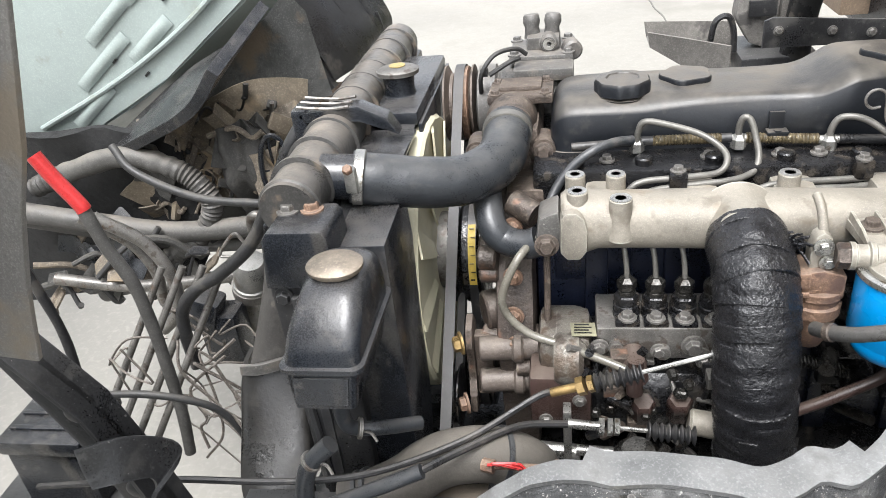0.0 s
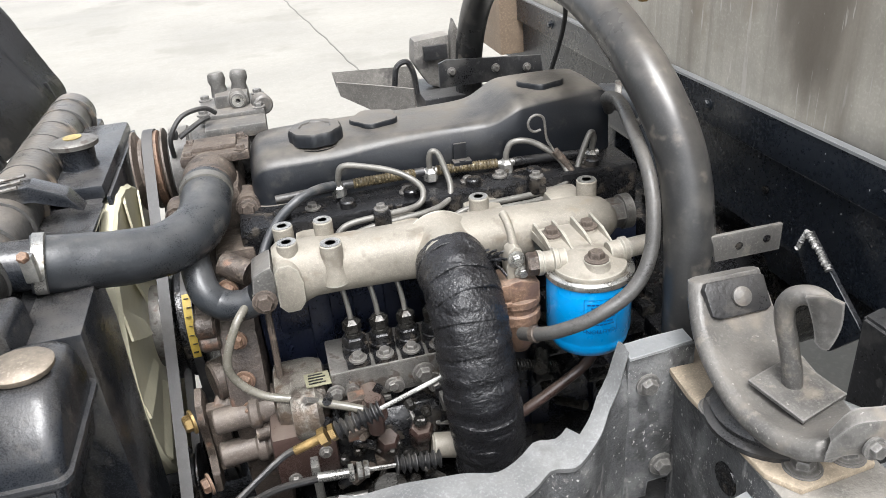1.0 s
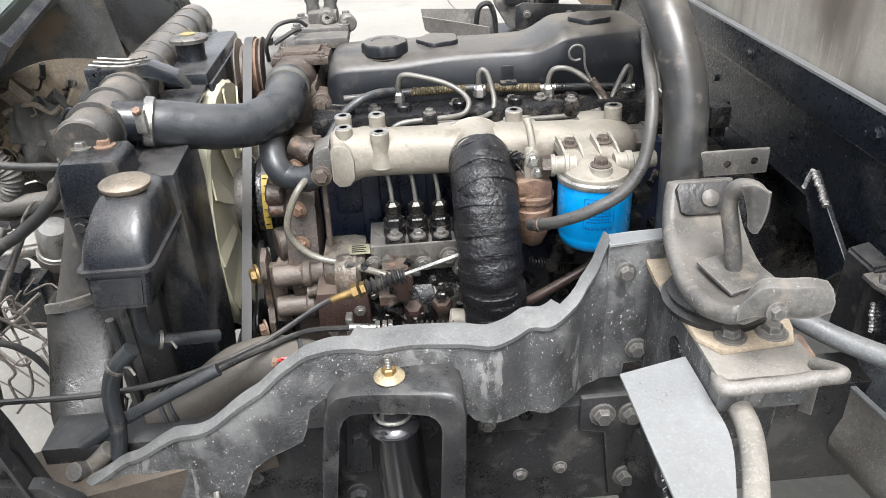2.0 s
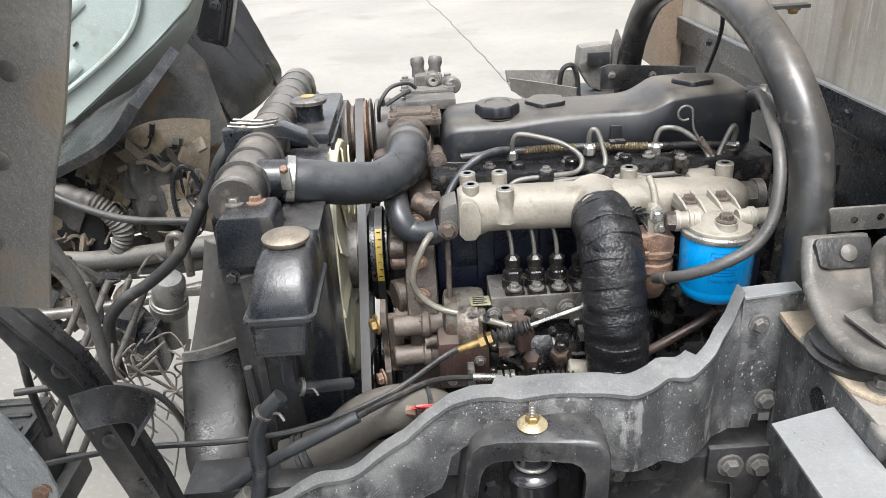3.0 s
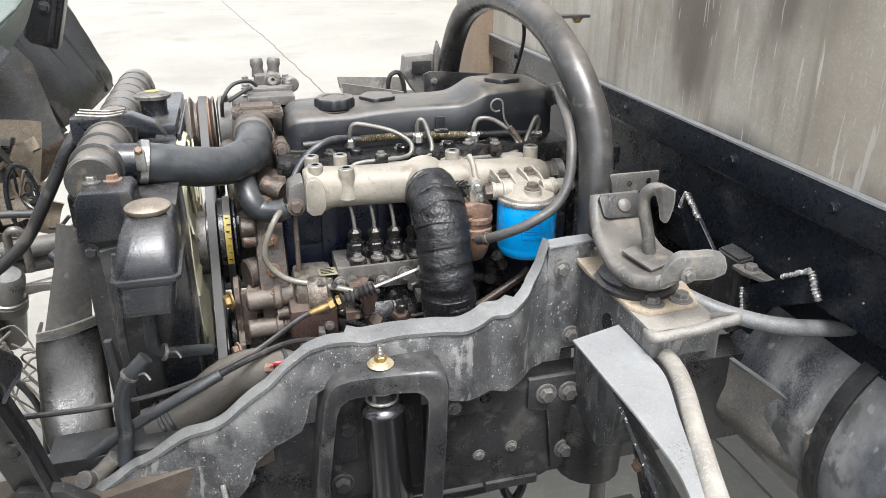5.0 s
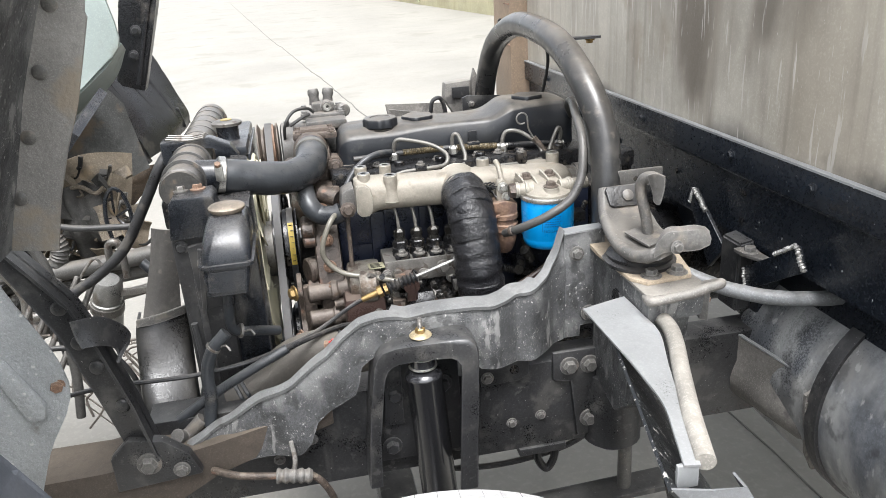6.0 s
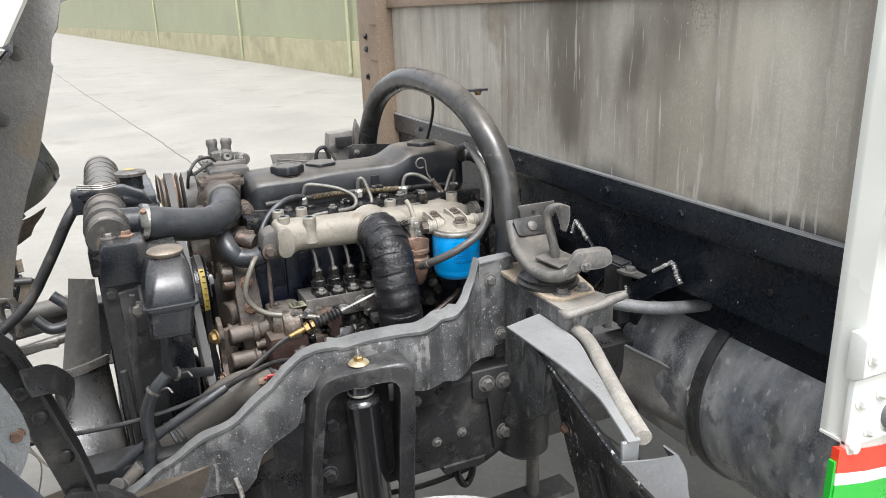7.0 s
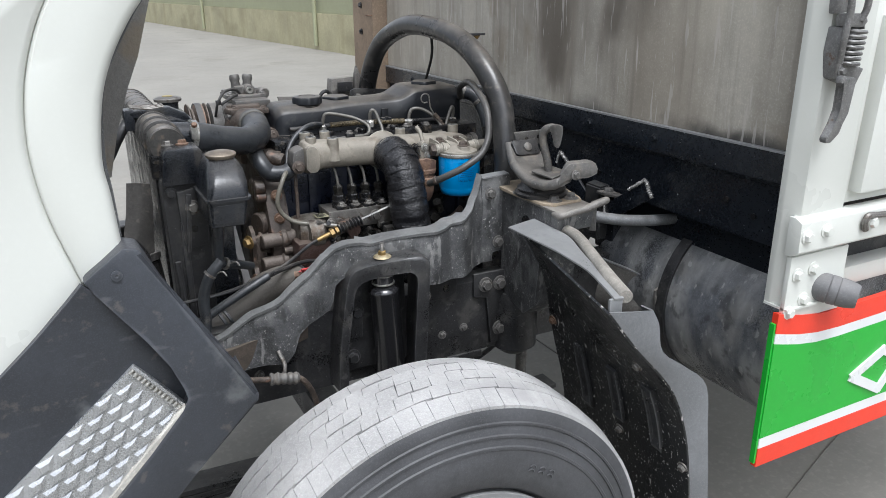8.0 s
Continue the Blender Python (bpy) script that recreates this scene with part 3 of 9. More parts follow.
for x, z in ((0.652, 1.03), (0.70, 1.034)):
    bolt(rail, (x, NEAR - 0.017, z), (0, -1, 0), 0.009, WHITE)
for x, z in ((0.66, 0.955), (0.70, 0.96), (0.652, 0.885), (0.685, 0.905)):
    bolt(gusset, (x, NEAR - 0.004, z), (0, -1, 0), 0.009, WHITE)
b = mesh()
tube(b, [(0.80, NEAR - 0.022, 1.022), (0.792, NEAR - 0.024, 1.036), (0.80, NEAR - 0.024, 1.048), (0.83, NEAR - 0.024, 1.046), (0.90, NEAR - 0.022, 1.04)], 0.006, 8)
part("rope_loop", b, STEEL, rail, "rust-edged steel loop")
bolt(rail, (0.815, NEAR - 0.02, 1.034), (0, -1, 0), 0.010, WHITE)
b = mesh()
lathe(b, (0.733, NEAR - 0.004, 0.919), (0.5, -0.85, -0.12), [(0.022, -0.02), (0.0265, 0.0), (0.027, 0.010), (0.0255, 0.012), (0.027, 0.014), (0.0265, 0.025), (0.025, 0.027), (0.0265, 0.029), (0.0255, 0.043), (0.022, 0.057), (0.020, 0.060), (0.009, 0.060), (0.009, 0.045), (0, 0.045)], 32)
part("rubber_buffer", b, mat("grey_buffer_rubber", (0.13, 0.13, 0.132), 0.6, var=0.2, big=14, dust=0.3, dust_colour=(0.3, 0.28, 0.26)), cargo, "grey ribbed rubber buffer")
b = mesh()
span(b, (0.80, NEAR + 0.03, 0.885), (1.9, NEAR + 0.09, 0.925), 0.008)
part("lower_side_rail", b, WHITE, cargo)
b = mesh()
span(b, (0.80, 0.09, 0.9), (1.9, 0.12, 1.08))
part("inner_side", b, BLACK_STEEL, cargo)
b = mesh()
span(b, (FRONT + 0.05, NEAR + 0.1, 1.02), (3.2, FAR - 0.1, 1.14))
part("box_floor", b, BLACK_STEEL, cargo)
b = mesh()
slab(b, [(0.815, 1.432), (0.83, 1.458), (0.90, 1.458), (0.915, 1.432), (0.90, 1.406), (0.83, 1.406)], "y", NEAR - 0.004, 0.009, 0.002)
part("side_marker", b, mat("orange_reflector", (0.8, 0.28, 0.01), 0.25), side_panel, "orange side reflector")
b = mesh()
span(b, (0.77, 0.10, 1.30), (1.9, 0.13, 2.7), 0.004)
part("inner_frame", b, SHEET, cargo)
# latch with spring on the near post
latch = thing("side_latch", (0.72, NEAR - 0.01, 1.2), "worn grey steel drop-side latch with coil spring", "latch")
LATCH = mat("worn_latch_steel", (0.19, 0.187, 0.18), 0.5, 0.4, var=0.3, big=30, bump=0.15, stain=(0.15, 0.09, 0.06), stain_at=0.63, stain_scale=30)
YL = NEAR - 0.022
b = mesh()
slab(b, [(0.642, 1.372), (0.640, 1.335), (0.644, 1.293), (0.694, 1.277), (0.710, 1.306), (0.658, 1.317), (0.666, 1.370)], "y", YL, 0.026, 0.003)
body = part("latch_body", b, LATCH, latch)
latch.location.x += 0.008
bolt(body, (0.654, YL, 1.305), (0, -1, 0), 0.006, LATCH)
b = mesh()
slab(b, [(0.636, 1.415), (0.639, 1.39), (0.667, 1.393), (0.665, 1.416)], "y", YL + 0.006, 0.016, 0.004)
part("hinge_block", b, LATCH, latch)
b = mesh()
slab(b, [(0.644, 1.392), (0.646, 1.372), (0.688, 1.370), (0.698, 1.379), (0.686, 1.391)], "y", YL - 0.008, 0.02, 0.004)
part("clevis", b, LATCH, latch)
b = mesh()
coil = [(0.684 - 0.006 * a / 75 + 0.016 * math.cos(a * 0.62), YL - 0.001 + 0.011 * math.sin(a * 0.62), 1.370 - a * 0.0008) for a in range(0, 76)]
tube(b, coil, 0.0032, 6, 1)
part("coil_spring", b, LATCH, latch)
b = mesh()
tube(b, [(0.646, YL - 0.006, 1.318), (0.640, YL - 0.012, 1.356), (0.642, YL - 0.014, 1.394), (0.637, YL - 0.014, 1.440), (0.643, YL - 0.013, 1.452), (0.654, YL - 0.012, 1.456), (0.666, YL - 0.012, 1.449), (0.680, YL - 0.012, 1.430), (0.685, YL - 0.010, 1.400), (0.680, YL - 0.006, 1.380)], 0.0055, 10)
part("latch_bail", b, LATCH, latch, "bent steel bail")
b = mesh()
slab(b, [(0.642, 1.461), (0.646, 1.426), (0.663, 1.424), (0.666, 1.462)], "y", YL + 0.002, 0.02, 0.003)
part("catch_plate", b, WHITE, latch, "white painted catch")
b = mesh()
slab(b, [(0.649, 1.300), (0.646, 1.288), (0.658, 1.280), (0.658, 1.245), (0.650, 1.222), (0.630, 1.205), (0.632, 1.195), (0.644, 1.194), (0.662, 1.208), (0.674, 1.240), (0.682, 1.280), (0.682, 1.295)], "y", YL - 0.016, 0.014, 0.005)
part("latch_handle", b, LATCH, latch)
# painted skirt below the side
skirt = thing("side_skirt", (1.2, NEAR, 0.56), "glossy side skirt with red, white and green bands", "side skirt")


def band(z0, z1, material, name, out):
    c = mesh()
    xs = [0.626, 0.65, 0.69, 0.74, 0.80, 0.92, 1.1, 1.9]
    sway = [0.022, 0.016, 0.007, 0.0, -0.002, 0.0, 0.006, 0.006]

    def edge(z):
        return [(x, z + v * min(1.0, max(0.0, (z - 0.65) / 0.14))) for x, v in zip(xs, sway)]
    slab(c, edge(z0) + edge(z1)[::-1], "y", NEAR - 0.006, 0.012)
    return part(name, c, material, skirt)


band(0.828, 0.866, SKIRT_RED, "red_band", 0.0)
band(0.808, 0.828, SKIRT_WHITE, "white_band", 0.0)
band(0.634, 0.808, GREEN, "green_band", 0.0)
band(0.612, 0.634, SKIRT_WHITE, "white_band", 0.0)
band(0.572, 0.612, SKIRT_RED, "red_band", 0.0)
b = mesh()
def stroke(c, line, w):
    for k, ((x0, z0), (x1, z1)) in enumerate(zip(line, line[1:])):
        d = Vector((x1 - x0, z1 - z0)).normalized() * w
        n = Vector((-d.y, d.x))
        slab(c, [(x0 - d.x * 0.5 + n.x, z0 - d.y * 0.5 + n.y), (x1 + d.x * 0.5 + n.x, z1 + d.y * 0.5 + n.y), (x1 + d.x * 0.5 - n.x, z1 + d.y * 0.5 - n.y), (x0 - d.x * 0.5 - n.x, z0 - d.y * 0.5 - n.y)], "y", NEAR - 0.010 - 0.0004 * (k % 2), 0.005)


stroke(b, [(1.30, 0.74), (1.07, 0.768), (0.995, 0.722), (0.955, 0.742), (0.868, 0.702), (0.962, 0.652), (0.992, 0.690), (1.05, 0.645), (1.30, 0.70)], 0.010)
part("arrow_mark", b, SKIRT_WHITE, skirt, "white stepped arrow outline")
b = mesh()
span(b, (0.621, NEAR - 0.004, 0.58), (0.626, NEAR + 0.006, 0.868))
part("skirt_edge", b, GREEN, skirt)

# unseen wall, added behind the camera to hold back low sky light
b = mesh()
span(b, (-14, -9.3, 0.0), (14, -9.0, 2.3))
single("sky_blocking_wall", b, WALL_GREEN, "unseen wall added behind the camera to cut low sky light", kind="structure")

# ---- chassis ----
chassis = thing("chassis_frame", (0.5, 1.04, 0.6), "black painted truck chassis rail with bolts and dust", "chassis")
RAIL = 0.592
b = mesh()
slab(b, [(RAIL, 0.625), (RAIL, 0.80), (RAIL + 0.065, 0.80), (RAIL + 0.065, 0.795), (RAIL + 0.006, 0.795), (RAIL + 0.006, 0.63), (RAIL + 0.065, 0.63), (RAIL + 0.065, 0.625)], "x", -0.36, 4.06, 0.0015)
rail_near = part("side_rail", b, BLACK_STEEL, chassis)
b = mesh()
slab(b, [(1.49, 0.625), (1.49, 0.80), (1.425, 0.80), (1.425, 0.795), (1.484, 0.795), (1.484, 0.63), (1.425, 0.63), (1.425, 0.625)], "x", -0.36, 4.06, 0.0015)
part("side_rail", b, BLACK_STEEL, chassis)
for x, w in ((-0.30, 0.06), (0.62, 0.06), (1.4, 0.08)):
    b = mesh()
    span(b, (x, RAIL + 0.006, 0.635), (x + w, 1.484, 0.75), 0.004)
    part("cross_member", b, BLACK_STEEL, chassis)
b = mesh()
slab(b, [(0.335, 0.82), (0.44, 0.82), (0.45, 0.80), (0.45, 0.64), (0.38, 0.64), (0.37, 0.76), (0.335, 0.765)], "y", RAIL - 0.01, 0.009, 0.002)
patch = part("rail_patch", b, BLACK_STEEL, chassis, "bolted reinforcing plate")
for x, z in ((0.364, 0.792), (0.402, 0.79), (0.402, 0.677)):
    bolt(patch, (x, RAIL - 0.011, z), (0, -1, 0), 0.012, GREY_STEEL)
for x, z in ((0.258, 0.685), (0.313, 0.692), (0.21, 0.79), (0.155, 0.655), (0.12, 0.79), (-0.1, 0.72), (-0.16, 0.69), (0.50, 0.70), (0.50, 0.76)):
    bolt(rail_near, (x, RAIL, z), (0, -1, 0), 0.007, GREY_STEEL)
b = mesh()
slab(b, [(0.195, 0.83), (0.29, 0.83), (0.288, 0.79), (0.27, 0.78), (0.201, 0.778)], "y", RAIL - 0.014, 0.012, 0.002)
part("edge_lug", b, BLACK_STEEL, chassis)
b = mesh()
rod(b, (0.262, RAIL - 0.0145, 0.803), (0.262, RAIL - 0.01, 0.803), 0.009, n=16)
part("lug_slot", b, OILY, chassis)
bolt(chassis, (0.212, RAIL - 0.015, 0.795), (0, -1, 0), 0.008, GREY_STEEL)
b = mesh()
span(b, (0.27, RAIL - 0.006, 0.61), (0.36, RAIL + 0.05, 0.626), 0.003)
lug = part("hanger_plate", b, BLACK_STEEL, chassis)
b = mesh()
tube(b, [(0.32, 0.63, 0.615), (0.318, 0.63, 0.57), (0.335, 0.63, 0.54), (0.352, 0.63, 0.565), (0.352, 0.63, 0.615)], 0.008, 8)
part("hanger_loop", b, RUBBER, lug, "black rubber hanger loop")
# spring hanger casting behind the arch
b = mesh()
lathe(b, (0.455, 0.60, 0.60), (0, 0, 1), [(0.03, 0), (0.055, 0.02), (0.058, 0.12), (0.05, 0.16), (0.02, 0.17)], 20)
span(b, (0.43, 0.56, 0.68), (0.52, 0.62, 0.75), 0.012)
part("spring_hanger", b, BLACK_STEEL, chassis)
b = mesh()
rod(b, (0.50, 0.63, 0.42), (0.50, 0.63, 0.63), 0.014)
part("shackle", b, GREY_STEEL, chassis)
b = mesh()
tube(b, [(0.12, 0.66, 0.56), (0.25, 0.66, 0.545), (0.38, 0.66, 0.56), (0.46, 0.66, 0.60)], 0.006, 8)
part("brake_line", b, RUBBER, chassis)

# leaf spring and axle
axle = thing("front_axle", (0.03, 1.04, 0.33), "front axle with leaf spring and worn truck tyre", "axle")
b = mesh()
for k in range(4):
    h = 0.40 + 0.013 * k
    L = 0.56 - 0.1 * (3 - k)
    loft(b, [[(0.03 - L, 0.60, h + 0.02 * (L / 0.6) ** 2), (0.03 - L, 0.66, h + 0.02 * (L / 0.6) ** 2), (0.03 - L, 0.66, h + 0.011 + 0.02 * (L / 0.6) ** 2), (0.03 - L, 0.60, h + 0.011 + 0.02 * (L / 0.6) ** 2)],
             [(0.03, 0.60, h), (0.03, 0.66, h), (0.03, 0.66, h + 0.011), (0.03, 0.60, h + 0.011)],
             [(0.03 + L, 0.60, h + 0.02 * (L / 0.6) ** 2), (0.03 + L, 0.66, h + 0.02 * (L / 0.6) ** 2), (0.03 + L, 0.66, h + 0.011 + 0.02 * (L / 0.6) ** 2), (0.03 + L, 0.60, h + 0.011 + 0.02 * (L / 0.6) ** 2)]])
part("leaf_spring", b, BLACK_STEEL, axle)
b = mesh()
span(b, (0.012, 0.36, 0.36), (0.092, 1.72, 0.45), 0.015)
part("axle_beam", b, BLACK_STEEL, axle)

# ---- inner arch panel ----
arch = thing("inner_arch_panel", (0.05, 0.54, 0.75), "grey pressed inner wheel arch panel, dusty and splashed", "arch panel")
YA = 0.548
TOP = [(-0.335, 0.752), (-0.30, 0.77), (-0.225, 0.808), (-0.17, 0.842), (-0.115, 0.868), (-0.056, 0.907), (-0.03, 0.932), (0.0, 0.950), (0.03, 0.953), (0.058, 0.951), (0.078, 0.945), (0.12, 0.949), (0.18, 0.953), (0.25, 0.957), (0.295, 0.966), (0.325, 0.980), (0.345, 1.002), (0.363, 1.041)]
LOW = [(-0.335, 0.735), (-0.29, 0.712), (-0.25, 0.704), (-0.236, 0.702), (-0.221, 0.726), (-0.15, 0.736), (-0.118, 0.735), (-0.10, 0.752), (-0.085, 0.786), (-0.063, 0.803), (-0.014, 0.827), (-0.008, 0.870), (0.014, 0.884), (0.05, 0.892), (0.14, 0.892), (0.186, 0.850), (0.192, 0.840), (0.264, 0.836), (0.317, 0.838), (0.363, 0.84)]


def along(line, x):
    for (x0, z0), (x1, z1) in zip(line, line[1:]):
        if x <= x1:
            return z0 + (z1 - z0) * (x - x0) / (x1 - x0)
    return line[-1][1]


def arch_y(x, z):
    """The pressed face steps in and out along its length."""
    y = YA + 0.005 * math.sin(x * 21.0)
    for c, w, d in ((-0.245, 0.02, 0.010), (-0.125, 0.03, -0.012), (0.215, 0.022, -0.010), (0.262, 0.014, 0.010), (0.12, 0.05, 0.004), (0.335, 0.012, 0.006)):
        y += d * math.exp(-((x - c) / w) ** 2)
    y += 0.005 * noise.noise(Vector((x * 14, z * 14, 0)))
    return y + max(0.0, x - 0.285) * 0.62


grid = []
for k in range(9):
    s = k / 8
    row = []
    for i in range(96):
        x = -0.335 + 0.698 * i / 95
        z = along(TOP, x) * (1 - s) + along(LOW, x) * s
        row.append((x, arch_y(x, z) + 0.007 * math.exp(-(s / 0.12) ** 2), z))
    grid.append(row)
b = mesh()
skin(b, grid, 0.003)
part("pressed_face", b, SPLASH, arch, "dull grey pressed face with grit", sharp=55)
b = mesh()
edge = []
for i in range(96):
    x = -0.335 + 0.698 * i / 95
    z = along(TOP, x)
    wide = 0.022 + 0.012 * noise.noise(Vector((x * 11, 0, 3))) + (0.018 if 0.055 < x < 0.30 else -0.004)
    y0 = arch_y(x, z) - 0.003
    edge.append([(x, y0, z - 0.005), (x, y0 - 0.001, z + 0.001), (x - 0.002, y0 + wide * 0.5, z + 0.004), (x - 0.003, y0 + wide, z + 0.003)])
skin(b, edge, 0.003)
part("top_flange", b, mat("worn_arch_edge", (0.16, 0.162, 0.16), 0.5, 0.15, var=0.3, big=14, fine=110, bump=0.2, dust=0.3, dust_colour=(0.3, 0.29, 0.27), stain=(0.08, 0.08, 0.08), stain_at=0.58), arch, "worn pale top flange", sharp=60)
b = mesh()
slab(b, [(0.361, 1.037), (0.434, 1.039), (0.434, 0.925), (0.420, 0.920), (0.420, 0.862), (0.390, 0.862), (0.390, 0.84), (0.361, 0.84)], "y", 0.597, 0.004, 0.001)
part("rear_plate", b, SPLASH, arch)
bolt(arch, (0.383, 0.596, 1.000), (0, -1, 0), 0.009, GREY_STEEL)
bolt(arch, (0.405, 0.596, 0.885), (0, -1, 0), 0.010, GREY_STEEL)
b = mesh()
loft(b, [[(0.361, 0.594, 1.036), (0.363, 0.618, 1.037), (0.363, 0.618, 1.040), (0.361, 0.594, 1.039)], [(0.395, 0.596, 1.037), (0.395, 0.620, 1.038), (0.395, 0.620, 1.041), (0.395, 0.596, 1.040)], [(0.432, 0.600, 1.038), (0.432, 0.620, 1.039), (0.432, 0.620, 1.042), (0.432, 0.600, 1.041)]])
part("rear_flange", b, LIP, arch)

# ---- front damper with its bracket ----
DX, DY = 0.095, 0.536
damper = thing("shock_absorber", (DX, DY, 0.45), "glossy black telescopic damper with bright top ring", "shock absorber")
b = mesh()
lathe(b, (DX, DY, 0.859), (0.05, -0.02, -1), [(0.0, 0), (0.021, 0.0), (0.0285, 0.005), (0.0315, 0.010), (0.0315, 0.0125), (0.0308, 0.0135), (0.0312, 0.36), (0.024, 0.37)], 44)
part("dust_tube", b, CHROME, damper)
b = mesh()
lathe(b, (DX, DY, 0.8635), (0, 0, 1), [(0.014, 0), (0.0225, 0.0), (0.0238, 0.001), (0.0238, 0.003), (0.0215, 0.0035)], 32)
lathe(b, (DX, DY, 0.8815), (0, 0, 1), [(0.0205, 0), (0.0230, 0.0005), (0.0230, 0.0025), (0.0205, 0.003), (0.016, 0.003), (0.016, 0.030)], 32)
part("top_ring", b, BRIGHT, damper, "bright steel rings")
b = mesh()
lathe(b, (DX, DY, 0.8560), (0, 0, 1), [(0.015, 0), (0.015, 0.0085), (0.0210, 0.0105), (0.0205, 0.018), (0.0208, 0.0262), (0.015, 0.027)], 32)
part("bush", b, CHROME, damper, "black rubber bush")
b = mesh()
rod(b, (DX, DY, 0.905), (DX, DY, 0.950), 0.0038, n=12)
for k in range(9):
    lathe(b, (DX, DY, 0.929 + 0.0022 * k), (0, 0, 1), [(0.0034, 0), (0.0042, 0.0008), (0.0034, 0.0016)], 10)
part("stud", b, STEEL, damper)
b = mesh()
lathe(b, (DX, DY, 0.9195), (0, 0, 1), [(0.0175, 0), (0.0185, 0.001), (0.017, 0.003), (0.010, 0.006), (0.0, 0.006)], 28)
part("washer", b, mat("yellowed_washer", (0.42, 0.35, 0.22), 0.5, 0.45, var=0.3, big=60), damper, "yellowed cupped washer")
b = mesh()
lathe(b, (DX, DY, 0.925), (0, 0, 1), [(0.0085, 0), (0.0085, 0.007), (0.0068, 0.0085), (0, 0.0085)], 6)
part("nut", b, BRASS, damper, "brass-coloured lock nut")
tower = thing("damper_bracket", (0.085, 0.58, 0.66), "black pressed steel damper tower bolted to chassis", "bracket")


def tower_y(x):
    """The top runs slightly outward towards the rear."""
    return 0.523 - 0.25 * (x - 0.031)


outline = [(-0.012, 0.64), (-0.008, 0.706), (0.001, 0.787), (0.0135, 0.870), (0.020, 0.893), (0.031, 0.905), (0.052, 0.9125), (0.082, 0.917), (0.112, 0.9205), (0.150, 0.924), (0.168, 0.924), (0.177, 0.915), (0.180, 0.900), (0.178, 0.82), (0.173, 0.73), (0.169, 0.64)]
inner_o = [(0.010, 0.64), (0.014, 0.735), (0.021, 0.785), (0.030, 0.850), (0.036, 0.866), (0.046, 0.876), (0.060, 0.882), (0.085, 0.887), (0.110, 0.890), (0.136, 0.893), (0.145, 0.890), (0.150, 0.882), (0.151, 0.868), (0.147, 0.80), (0.142, 0.72), (0.138, 0.64)]
b = mesh()
grid = []
for o, i in zip(outline, inner_o):
    y = tower_y(o[0])
    m = [o[k] * 0.72 + i[k] * 0.28 for k in (0, 1)]
    grid.append([(o[0], 0.590, o[1]), (o[0], y + 0.030, o[1]), (o[0], y + 0.006, o[1]), (o[0] * 0.92 + i[0] * 0.08, y + 0.001, o[1] * 0.92 + i[1] * 0.08), (m[0], y, m[1]), (i[0], y + 0.001, i[1]), (i[0], y + 0.008, i[1] - 0.001)])
skin(b, grid, 0.004)
part("tower_shell", b, BLACK_STEEL, tower, sharp=50)
b = mesh()
slab(b, [(-0.006, 0.66), (0.012, 0.80), (0.03, 0.885), (0.16, 0.895), (0.165, 0.66)], "y", 0.578, 0.008, 0.002)
back = part("back_plate", b, BLACK_STEEL, tower)
for x, z in ((0.048, 0.793), (0.132, 0.80), (0.036, 0.690), (0.125, 0.692)):
    bolt(back, (x, 0.577, z), (0, -1, 0), 0.012, BLACK_STEEL)
b = mesh()
slab(b, [(0.024, 0.735), (0.060, 0.735), (0.062, 0.85), (0.036, 0.85)], "y", 0.571, 0.006, 0.003)
part("back_rib", b, BLACK_STEEL, tower)

# ---- front wheel ----
HUB = Vector((0.0354, 0.2035, 0.405))
b = mesh()
lathe(b, HUB + Vector((0, 0.0945, 0)), (0, -1, 0), [(0.238, 0.03), (0.238, 0.185), (0.2455, 0.192), (0.2455, 0.197), (0.236, 0.197), (0.228, 0.180), (0.222, 0.13), (0.11, 0.10), (0.09, 0.12), (0.0, 0.125)], 64)
wheel = part("front_wheel", b, LIP, axle, "grey steel wheel rim")
b = mesh()
lathe(b, HUB + Vector((0, 0.0945, 0)), (0, -1, 0), [(0.250, 0.006), (0.31, -0.012), (0.362, -0.006), (0.390, 0.0), (0.3975, 0.004), (0.4020, 0.05), (0.4030, 0.0945), (0.4020, 0.14), (0.3985, 0.187), (0.3945, 0.1895), (0.381, 0.1945), (0.3765, 0.195), (0.375, 0.198), (0.3715, 0.198), (0.370, 0.1955), (0.3565, 0.200), (0.355, 0.203), (0.351, 0.203), (0.3495, 0.2005), (0.337, 0.203), (0.3355, 0.206), (0.331, 0.206), (0.3295, 0.204), (0.31, 0.206), (0.28, 0.203), (0.256, 0.196), (0.249, 0.188), (0.244, 0.17)], 160)
tyre = part("tyre", b, SIDEWALL, wheel, "dark tyre with moulded sidewall rings", sharp=45)
b = mesh()
blocks = 84
rows = [(0.003, 0.0445), (0.0455, 0.0770), (0.0780, 0.1110), (0.1120, 0.1445), (0.1470, 0.1885)]
